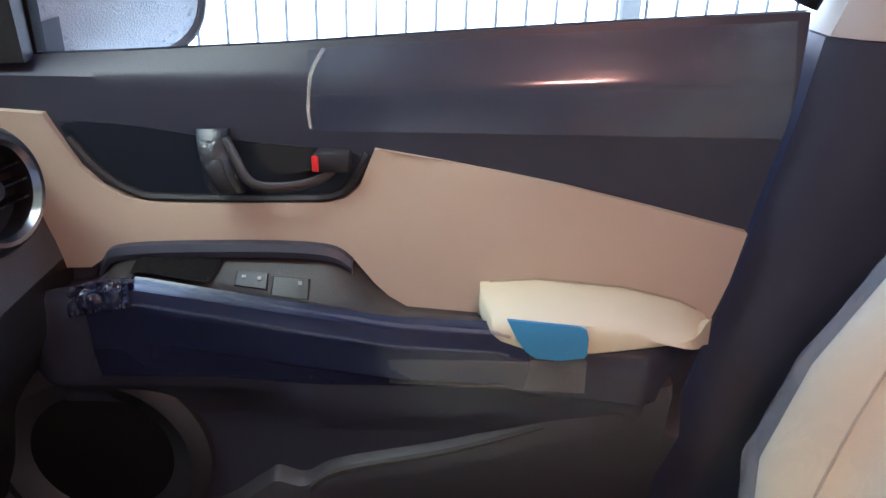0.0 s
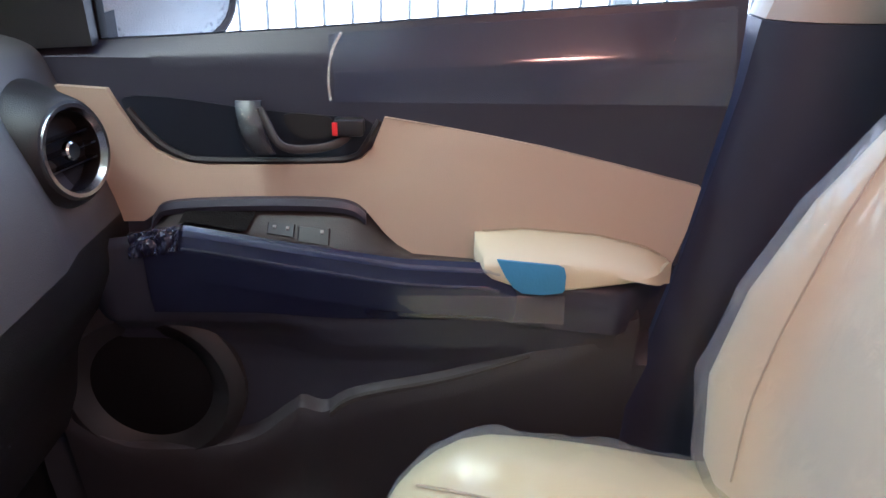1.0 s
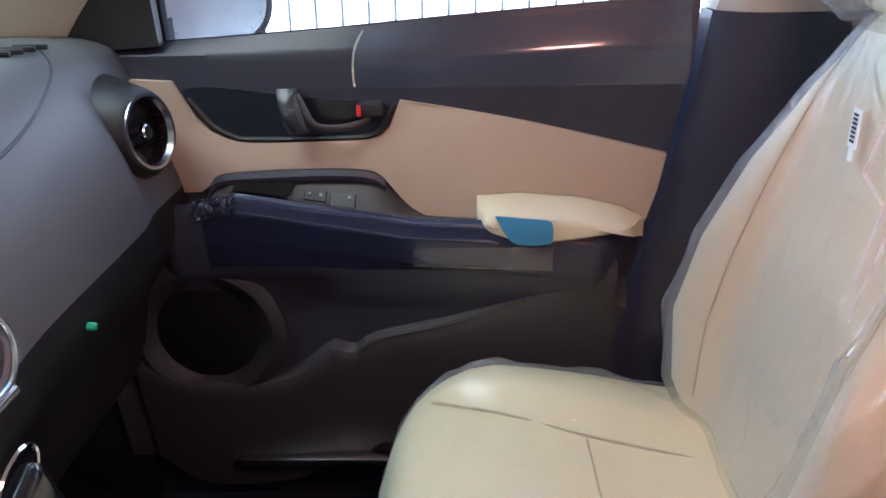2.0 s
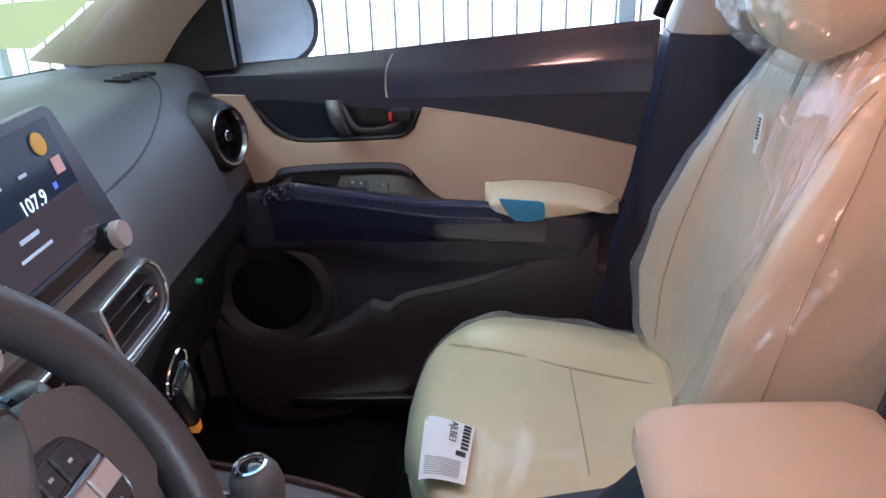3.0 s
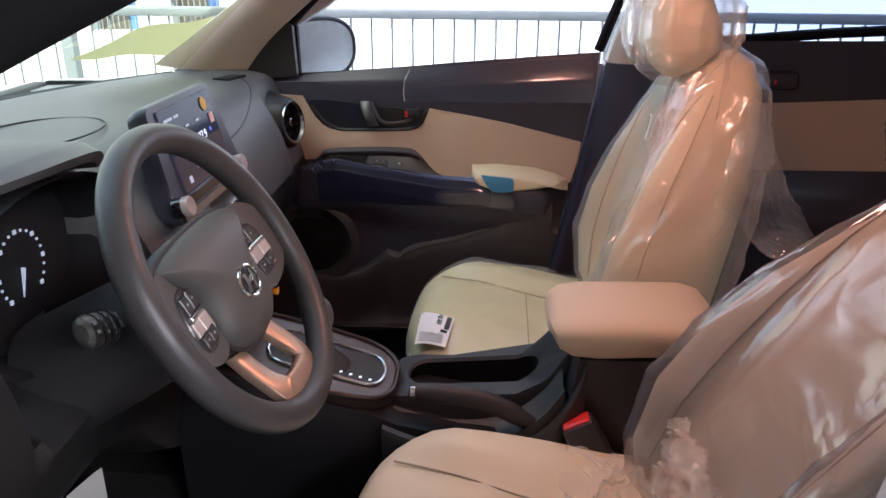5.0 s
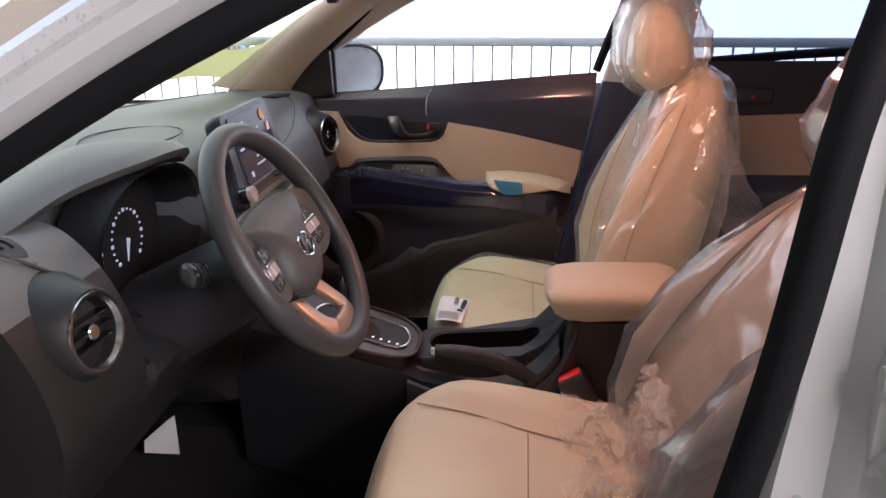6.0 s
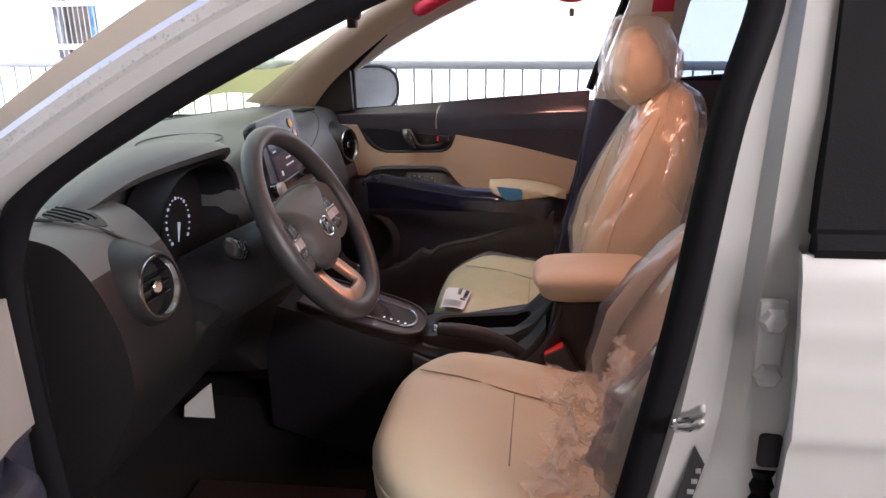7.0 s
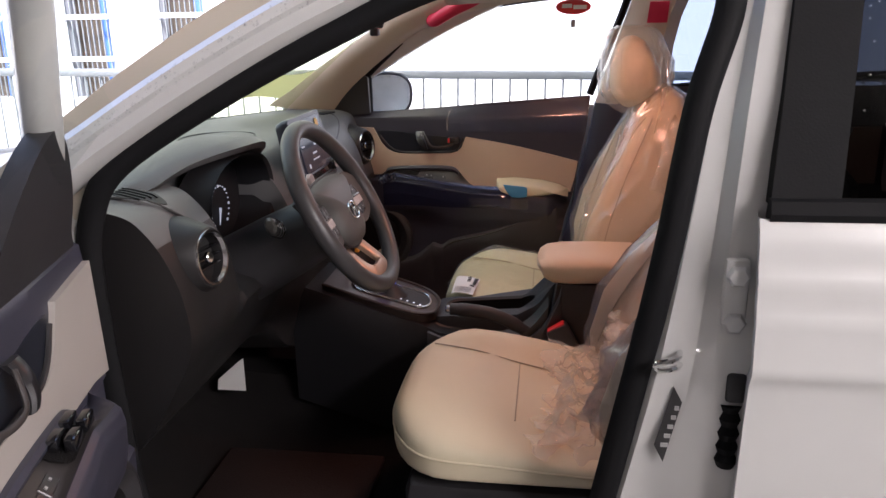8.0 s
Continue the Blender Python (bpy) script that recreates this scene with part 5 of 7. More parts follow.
for s in (-1, 1):
    bm = bmesh.new()
    lathe(bm, [(0.015, 0.0), (0.0155, 0.004), (0.0145, 0.014), (0.0142, 0.0145), (0.0142, 0.015), (0.013, 0.016)], SN @ Matrix.Translation((0.004, s * 0.118 - 0.019, -0.057)) @ Matrix.Rotation(radians(90), 4, "Y"), 28)
    kn = part("knob", bm, M_GLOSS, scr, "dark rotary knob")
    bm = bmesh.new()
    lathe(bm, [(0.0143, 0.0135), (0.0143, 0.022), (0.0133, 0.0245), (0.001, 0.0245)], SN @ Matrix.Translation((0.004, s * 0.118 - 0.019, -0.057)) @ Matrix.Rotation(radians(90), 4, "Y"), 28)
    part("knob_cap", bm, M_CAP, kn, "satin metal cap")
# button strip and silver bar below the display
bm = bmesh.new()
loft(bm, [[sp3(y, z, x) for y, z in ((-0.11, -0.054), (0.092, -0.054), (0.092, -0.068), (-0.11, -0.068))] for x in (0.002, 0.008)])
part("button_strip", bm, M_GLOSS, scr)
bm = bmesh.new()
loft(bm, [[sp3(y, z, x) for y, z in ((-0.13, -0.0705), (0.112, -0.0705), (0.112, -0.082), (-0.13, -0.082))] for x in (0.002, 0.010)])
part("silver_bar", bm, M_SILVER, scr)

# centre vents under the screen
for s, y, zc in ((-1, -0.066, 0.877), (1, 0.096, 0.885)):
    m = Matrix.Translation((-0.320, y, zc)) @ Matrix.Rotation(radians(-12), 4, "Y")
    rr = [(s * a, b) for a, b in ((-0.064, 0.026), (-0.060, 0.031), (-0.02, 0.033), (0.035, 0.034), (0.055, 0.030), (0.067, 0.018), (0.071, 0.002), (0.066, -0.014), (0.052, -0.028), (0.035, -0.032), (-0.02, -0.032), (-0.060, -0.031), (-0.064, -0.026))]
    rr = [(p.x, p.y) for p in spline([(a, b, 0) for a, b in rr], 3, True)]
    bm = bmesh.new()
    inner = [(a * 0.90, b * 0.80) for a, b in rr]
    loft(bm, [[m @ Vector((x, a * k, b * q)) for a, b in rr] for x, k, q in ((-0.045, 1.10, 1.16), (-0.006, 1.07, 1.12), (0.003, 1.03, 1.06), (0.005, 0.98, 0.97))] + [[m @ Vector((x, a, b)) for a, b in inner] for x in (0.001, -0.030)], False)
    cv = part("centre_vent", bm, M_DASH, dash, "centre vent with a satin metal edge")
    bm = bmesh.new()
    tube(bm, [m @ Vector((0.0055, a * 0.965, b * 0.94)) for a, b in rr], 0.0026, 8, True, up=(1, 0, 0))
    part("vent_edge", bm, M_SILVER, cv, "satin vent edge")
    bm = bmesh.new()
    loft(bm, [[m @ Vector((-0.030, a, b)) for a, b in inner], [m @ Vector((-0.031, a * 0.5, b * 0.5)) for a, b in inner]])
    part("vent_back", bm, M_INK, cv)
    for k in (-1, 0, 1):
        bm = bmesh.new()
        w = 0.054 if k else 0.060
        made = box(bm, (-0.020, -w, -0.0012 + 0.0145 * k), (0.001, w, 0.0012 + 0.0145 * k), 0.0006, 1, Matrix.Rotation(radians(18), 4, "Y"))
        for q in made:
            q.co = m @ q.co
        part("vent_slat", bm, M_POD, cv)
    bm = bmesh.new()
    made = box(bm, (-0.004, 0.030 * s - 0.012, -0.006), (0.008, 0.030 * s + 0.012, 0.006), 0.003)
    for q in made:
        q.co = m @ q.co
    part("vent_tab", bm, M_SILVER, cv)
    bm = bmesh.new()
    tube(bm, [m @ Vector((0.004, s * a, -0.0365)) for a in (-0.066, 0.0, 0.05)], 0.0040, 8, False, 0.7, up=(1, 0, 0))
    part("vent_bar", bm, M_SILVER, cv, "satin bar under the vent")
bm = bmesh.new()
m = Matrix.Translation((-0.318, 0.014, 0.886)) @ Matrix.Rotation(radians(-12), 4, "Y")
for q in box(bm, (-0.008, -0.009, -0.014), (0.006, 0.009, 0.014), 0.003):
    q.co = m @ q.co
hz = part("hazard_button", bm, M_GLOSS, dash, "black hazard button")
bm = bmesh.new()
tube(bm, [m @ Vector((0.0065, 0.006 * math.sin(a), 0.006 * math.cos(a))) for a in (0, 2.094, 4.189)], 0.0012, 5, True, up=(1, 0, 0))
part("hazard_mark", bm, M_LITRED, hz, "red triangle")

# ---- centre console ----
con = thing("center_console", (0.0, 0.01, 0.3), "dark centre console with cup holders and shifter panel", "console")
bm = bmesh.new()
st = [(-0.40, 0.115, 0.70), (-0.30, 0.122, 0.672), (-0.20, 0.122, 0.640), (-0.09, 0.105, 0.602), (-0.05, 0.098, 0.580), (0.05, 0.10, 0.562), (0.16, 0.10, 0.560), (0.24, 0.098, 0.565)]
rings = []
for x, w, h in st:
    rings.append([(x, 0.01 + s * w * k, h - d) for s, k, d in ((-1, 1.0, 0.30), (-1, 1.02, 0.10), (-1, 0.98, 0.02), (-1, 0.88, 0.0), (-1, 0.3, -0.002), (1, 0.3, -0.002), (1, 0.88, 0.0), (1, 0.98, 0.02), (1, 1.02, 0.10), (1, 1.0, 0.30))])
loft(bm, rings)
part("console_body", bm, M_TUNNEL, con)
# shifter panel: rounded plate with a bright rim
pan_o = spline([(-0.33, -0.075, 0), (-0.20, -0.085, 0), (-0.11, -0.078, 0), (-0.068, -0.045, 0), (-0.060, 0.01, 0), (-0.068, 0.065, 0), (-0.11, 0.10, 0), (-0.20, 0.107, 0), (-0.33, 0.097, 0)], 4)
ph = lambda x: interp(x, [-0.40, -0.30, -0.20, -0.06], [0.704, 0.677, 0.647, 0.606])
bm = bmesh.new()
plate(bm, [(p.x, p.y) for p in pan_o], lambda u, v, d: Vector((u, v, ph(u) + 0.008 - d)), 0.02, 0.05)
part("shifter_panel", bm, M_BRONZE, con, "glossy dark bronze shifter panel")
bm = bmesh.new()
tube(bm, [(p.x, p.y, ph(p.x) + 0.009) for p in pan_o], 0.0045, 8)
part("panel_rim", bm, M_BRONZE, con, "bronze rim")
bm = bmesh.new()
inn = spline([(-0.26, -0.035, 0), (-0.16, -0.038, 0), (-0.10, -0.034, 0), (-0.082, -0.008, 0), (-0.082, 0.03, 0), (-0.10, 0.058, 0), (-0.16, 0.062, 0), (-0.26, 0.058, 0)], 4, True)
tube(bm, [(p.x, p.y, ph(p.x) + 0.010) for p in inn], 0.0035, 8, True)
part("gate_rim", bm, M_SILVER, con, "dark satin gate rim")
bm = bmesh.new()
plate(bm, [(p.x, p.y) for p in inn], lambda u, v, d: Vector((u, v, ph(u) + 0.0095 - d)), 0.004, 0.1)
part("gate", bm, M_GATE, con, "glossy black shifter gate")
for k in range(4):
    bm = bmesh.new()
    x = -0.150 + 0.016 * k
    box(bm, (x, -0.024, ph(x) + 0.010), (x + 0.005, -0.019, ph(x) + 0.0115), 0.0008)
    part("gear_mark", bm, M_LIT, con, "lit gear letter")
# raised deck on the passenger half, sweeping up to the armrest
deck_z = lambda x: interp(x, [-0.08, -0.03, 0.06, 0.14, 0.19, 0.225, 0.25], [0.596, 0.603, 0.604, 0.612, 0.640, 0.690, 0.712])
stad = [(0.070 + 0.072 * (1 if math.cos(a) > 0 else -1) + 0.040 * math.cos(a), 0.054 + 0.040 * math.sin(a)) for a in np.linspace(0.01, 2 * math.pi + 0.01, 64, endpoint=False)]


def squared(a, k=1.0):
    c, q = math.cos(a), math.sin(a)
    return 0.086 + 0.160 * k * abs(c) ** 0.22 * (1 if c > 0 else -1), 0.045 + 0.073 * k * abs(q) ** 0.22 * (1 if q > 0 else -1)


angs = np.linspace(0.01, 2 * math.pi + 0.01, 64, endpoint=False)
edge_o = [squared(a) for a in angs]
edge_i = [squared(a, 0.96) for a in angs]
wide = [(0.070 + (x - 0.070) * 1.04, 0.054 + (y - 0.054) * 1.10) for x, y in stad]
bm = bmesh.new()
loft(bm, [[(x, y, 0.46) for x, y in edge_o], [(x, y, deck_z(x) - 0.010) for x, y in edge_o], [(x, y, deck_z(x)) for x, y in edge_i], [(x, y, deck_z(x) + 0.001) for x, y in wide], [(x, y, deck_z(x) - 0.004) for x, y in stad]], False)
deck = part("cup_deck", bm, M_BLACK, con, "black deck with a deep cup recess")
# Near-black colour deepens the shade inside the cup recess.
bm = bmesh.new()
loft(bm, [[(x, y, deck_z(x) - 0.004) for x, y in stad], [(x, y, 0.532) for x, y in stad], [(0.070 + (x - 0.070) * 0.5, 0.054 + (y - 0.054) * 0.5, 0.531) for x, y in stad]])
bmesh.ops.delete(bm, geom=[v for v in bm.verts if v.co.z > 0.55 and len(v.link_faces) > 20], context="VERTS")
part("cup_well", bm, M_RUBBER, deck, "cup well, near-black for the shade in its depth")
for x in (0.002, 0.138):
    bm = bmesh.new()
    tube(bm, [(x + 0.037 * math.cos(a), 0.054 + 0.037 * math.sin(a), 0.565) for a in np.linspace(0.6 if x < 0.05 else 3.7, 5.7 if x < 0.05 else 8.8, 24)], 0.0016, 6)
    part("cup_edge", bm, M_GLOSS, deck)
bm = bmesh.new()
loft(bm, [[(x, y, 0.533), (x, y, 0.545 + h), (x, y + 0.034, 0.545 + h), (x, y + 0.034, 0.533)] for x, y, h in ((0.046, 0.037, 0.0), (0.056, 0.037, 0.022), (0.084, 0.037, 0.022), (0.094, 0.037, 0.0))])
part("cup_bridge", bm, M_LOWDASH, deck)
bm = bmesh.new()
tube(bm, [(0.030, 0.030, 0.575), (0.038, 0.036, 0.580), (0.036, 0.044, 0.576)], 0.005, 8)
part("cup_clip", bm, M_CHROME, deck, "shiny cup clip")
# outer wall of the tray beside the hand brake
bm = bmesh.new()
wall = spline([(-0.07, -0.096, 0.590), (0.0, -0.100, 0.566), (0.08, -0.102, 0.558), (0.15, -0.101, 0.572), (0.20, -0.097, 0.612), (0.232, -0.09, 0.67), (0.245, -0.085, 0.715)], 6)
loft(bm, [[p + Vector((0, -0.010, -0.10)), p + Vector((0, -0.012, -0.012)), p + Vector((0, -0.007, 0)), p + Vector((0, 0.005, 0)), p + Vector((0, 0.011, -0.012)), p + Vector((0, 0.012, -0.10))] for p in wall])
part("tray_wall", bm, M_BLACK, con)
bm = bmesh.new()
inner = spline([(-0.06, -0.068, 0.574), (0.0, -0.070, 0.556), (0.07, -0.070, 0.552), (0.13, -0.068, 0.566), (0.18, -0.064, 0.602), (0.215, -0.060, 0.65)], 6)
loft(bm, [[p + Vector((0, -0.026, 0.010)), p + Vector((0, -0.018, 0.002)), p + Vector((0, 0.0, 0.0)), p + Vector((0, 0.022, 0.004)), p + Vector((0, 0.034, 0.016)), p + Vector((0, 0.034, -0.02)), p + Vector((0, -0.026, -0.02))] for p in inner])
# Grey paler than the console puts light on the tray floor.
part("tray_liner", bm, M_HUB, con, "tray liner, paler grey for the light falling on it")

# shifter
shift_ob = thing("gear_shifter", (-0.18, 0.01, 0.66), "round black gear shifter with a silver collar", "gear lever")
bm = bmesh.new()
m = Matrix.Translation((-0.187, 0.004, 0.732)) @ Matrix.Rotation(radians(-8), 4, "Y") @ Matrix.Scale(0.84, 4)
lathe(bm, [(0.018, -0.05), (0.020, -0.035), (0.029, -0.018), (0.032, 0.0), (0.030, 0.018), (0.024, 0.029), (0.018, 0.032), (0.001, 0.032)], m, 32)
part("knob", bm, M_DASH, shift_ob)
bm = bmesh.new()
lathe(bm, [(0.020, 0.031), (0.021, 0.034), (0.017, 0.0345), (0.016, 0.031)], m, 28)
part("knob_ring", bm, M_CHROME, shift_ob, "chrome ring")
bm = bmesh.new()
lathe(bm, [(0.0165, 0.031), (0.010, 0.0335), (0.001, 0.034)], m, 28)
part("knob_inlay", bm, M_GLOSS, shift_ob)
bm = bmesh.new()
lathe(bm, [(0.0165, -0.075), (0.018, -0.048), (0.0165, -0.046), (0.014, -0.075)], m, 24)
part("collar", bm, M_CHROME, shift_ob, "chrome collar")
# Glowing ring, added for the blue gear light that falls on the collar.
bm = bmesh.new()
lathe(bm, [(0.0172, -0.072), (0.0178, -0.060), (0.0165, -0.060), (0.016, -0.072)], m, 24)
part("lit_ring", bm, M_LITBLUE, shift_ob, "glowing ring added for the blue light on the collar")
bm = bmesh.new()
lathe(bm, [(0.045, -0.115), (0.036, -0.10), (0.022, -0.085), (0.016, -0.072)], m, 24)
part("boot", bm, M_BLACK, shift_ob, "black leather boot")

# hand brake
hb = thing("hand_brake", (0.1, -0.07, 0.56), "black hand brake lever with a silver button", "hand brake")
bm = bmesh.new()
tube(bm, spline([(0.20, -0.072, 0.560), (0.15, -0.072, 0.598), (0.09, -0.072, 0.628), (0.03, -0.072, 0.638), (-0.018, -0.072, 0.640)], 5), [0.014] * 6 + [0.016] * 12 + [0.0145] * 3, 12)
part("grip", bm, M_BLACK, hb)
bm = bmesh.new()
m = Matrix.Translation((-0.018, -0.072, 0.640)) @ Matrix.Rotation(radians(-90), 4, "Y")
lathe(bm, [(0.009, 0.0), (0.009, 0.008), (0.006, 0.011), (0.001, 0.011)], m, 20)
part("button", bm, M_CHROME, hb, "silver release button")

# armrest box
arm = thing("armrest", (0.32, 0.0, 0.5), "beige padded armrest on a black console box", "armrest")
bm = bmesh.new()
rings = []
for x, w, zt, zb in ((0.186, 0.062, 0.748, 0.728), (0.191, 0.080, 0.760, 0.718), (0.208, 0.092, 0.770, 0.710), (0.245, 0.097, 0.775, 0.708), (0.33, 0.097, 0.777, 0.712), (0.41, 0.097, 0.776, 0.718), (0.438, 0.090, 0.768, 0.724), (0.452, 0.07, 0.752, 0.732)):
    mid_z, hh = (zt + zb) / 2, (zt - zb) / 2
    rings.append([(x + 0.02 * (0.5 - 0.5 * math.sin(a)) * (1 if x < 0.25 else 0), 0.002 + w * (abs(math.cos(a)) ** 0.45) * (1 if math.cos(a) >= 0 else -1), mid_z + hh * (abs(math.sin(a)) ** 0.6) * (1 if math.sin(a) >= 0 else -1)) for a in np.linspace(0, 2 * math.pi, 32, endpoint=False)])
loft(bm, rings)
part("lid", bm, M_ARM, arm, "soft beige lid")
bm = bmesh.new()
loft(bm, [[(0.235 - k * 0.03, -0.085, z), (0.235 - k * 0.03, 0.09, z), (0.46, 0.09, z), (0.46, -0.085, z)] for z, k in ((0.28, 1.2), (0.55, 1.0), (0.63, 0.5), (0.714, 0.0))])
part("console_box", bm, M_BLACK, arm, "black box under the lid", smooth=False)

# ---- seats ----
def seat_top(x, y):
    """Height of the cushion at x from its front edge and y from its centre line."""
    edge = interp(x, [0.06, 0.165, 0.25, 0.40], [0.140, 0.112, 0.092, 0.070])
    far, near = smooth01(edge, edge + 0.045, y), smooth01(0.10, 0.22, -y)
    lift = far * (0.004 + 0.023 * smooth01(0.03, 0.14, x) - 0.014 * smooth01(0.26, 0.44, x)) - near * 0.010
    return 0.590 - 0.040 * smooth01(0.12, 0.42, x) + lift - 0.055 * max(0.0, 1 - x / 0.050) ** 2.6


def crease(x, y, z):
    """Sharp ridges like the folds of thin plastic, 0 to 1."""
    a = 1 - abs(2 * noise.noise(Vector((x, y, z))))
    b = 1 - abs(2 * noise.noise(Vector((x * 2.3 + 7, y * 2.3, z * 2.3))))
    return 0.65 * max(0, a) ** 3 + 0.35 * max(0, b) ** 3


def cushion_ring(t, grow=0.0, ripple=0.0, pts=56):
    x = -0.080 + 0.478 * t
    d = x + 0.080
    w = 0.248 * math.sqrt(max(0.06, 1 - max(0.0, 1 - d / 0.16) ** 2.6)) + grow
    out = []
    for k in range(pts):
        a = 2 * math.pi * k / pts
        c, s = math.cos(a), math.sin(a)
        y = w * abs(c) ** 0.45 * (1 if c >= 0 else -1)
        base = 0.505
        if s >= 0:
            z = base + (seat_top(d, y) - base) * abs(s) ** 0.42 + grow
        else:
            z = base - 0.016 * abs(s) ** 0.5 - grow
        n = ripple * crease(x * 9, y * 9, z * 7) if ripple else 0
        out.append(Vector((x, y * (1 + n), z + n * 0.35 * max(0.0, s))))
    return out


BACK = [(0.368, 0.52), (0.383, 0.60), (0.397, 0.70), (0.417, 0.80), (0.440, 0.90), (0.460, 0.99), (0.475, 1.06), (0.485, 1.105), (0.490, 1.128)]


def back_ring(i, grow=0.0, ripple=0.0, pts=144):
    """Cross-section of the backrest at station i (a float along BACK)."""
    xs = np.arange(len(BACK))
    x = interp(i, xs, [p[0] for p in BACK])
    z = interp(i, xs, [p[1] for p in BACK])
    w = interp(i, xs, [0.176, 0.211, 0.218, 0.213, 0.199, 0.175, 0.146, 0.115, 0.068]) + grow
    th = interp(i, xs, [0.06, 0.075, 0.08, 0.08, 0.078, 0.072, 0.062, 0.045, 0.02]) + grow
    bol = interp(i, xs, [0.022, 0.052, 0.068, 0.066, 0.052, 0.032, 0.016, 0.006, 0.0])
    out = []
    for k in range(pts):
        a = 2 * math.pi * k / pts
        c, s = math.cos(a), math.sin(a)
        y = w * abs(c) ** 0.40 * (1 if c >= 0 else -1)
        dx = th * abs(s) ** 0.5 * (1.42 if s >= 0 else -1)
        if s < 0:
            dx -= bol * smooth01(0.10, 0.20, abs(y)) * abs(s) ** 0.3
            dx += interp(i, xs, [0, 0.006, 0.009, 0.009, 0.009, 0.007, 0.004, 0, 0]) * smooth01(0.142, 0.130, abs(y))
        n = pl = 0.0
        if ripple:
            n = ripple * crease(dx * 9, y * 11, z * 5) * (0.25 + 0.75 * max(smooth01(0.10, -0.10, y), 0.6 * smooth01(0.0, 0.05, dx)))
            if s < 0:
                pl = (0.006 * abs(math.sin(y * 150 + 2.5 * noise.noise(Vector((y * 9, z * 5, 3))))) * math.exp(-((y + 0.03) / 0.06) ** 2) * smooth01(0.86, 0.98, z) + 0.004 * abs(math.sin(y * 60 + z * 25)) * smooth01(-0.05, -0.2, y))
        out.append(Vector((x + dx * (1 + n) + (0.02 if s < 0 else 0) - pl, y * (1 + n * 0.5), z)))
    return out


def head_ring(t, grow=0.0, ripple=0.0, pts=40):
    """Headrest: upright front, sloping back, narrowing towards its top and its underside."""
    ts = [0.0, 0.10, 0.28, 0.50, 0.74, 0.92, 1.0]
    z = interp(t, ts, [1.078, 1.098, 1.132, 1.172, 1.216, 1.246, 1.256])
    a0 = interp(t, ts, [0.400, 0.377, 0.367, 0.368, 0.378, 0.394, 0.410]) - grow
    a1 = interp(t, ts, [0.425, 0.462, 0.496, 0.488, 0.466, 0.445, 0.425]) + grow
    w = interp(t, ts, [0.070, 0.106, 0.122, 0.126, 0.118, 0.092, 0.050]) + grow
    out = []
    for j in range(pts):
        a = 2 * math.pi * j / pts
        c, s = math.cos(a), math.sin(a)
        y = w * abs(c) ** 0.6 * (1 if c >= 0 else -1)
        x = (a0 + a1) / 2 + (a1 - a0) / 2 * abs(s) ** 0.6 * (1 if s >= 0 else -1)
        n = ripple * crease(x * 14, y * 14, z * 8) if ripple else 0
        out.append(Vector((x + (x - 0.43) * n, y * (1 + n), z + (grow if t > 0.5 else -grow) + 0.02 * n)))
    return out


RECLINE = Matrix.Translation((0.375, 0, 0.62)) @ Matrix.Rotation(radians(19), 4, "Y") @ Matrix.Translation((-0.345, 0, -0.62))


def tilt(rings, on):
    return [[RECLINE @ p for p in r] for r in rings] if on else rings


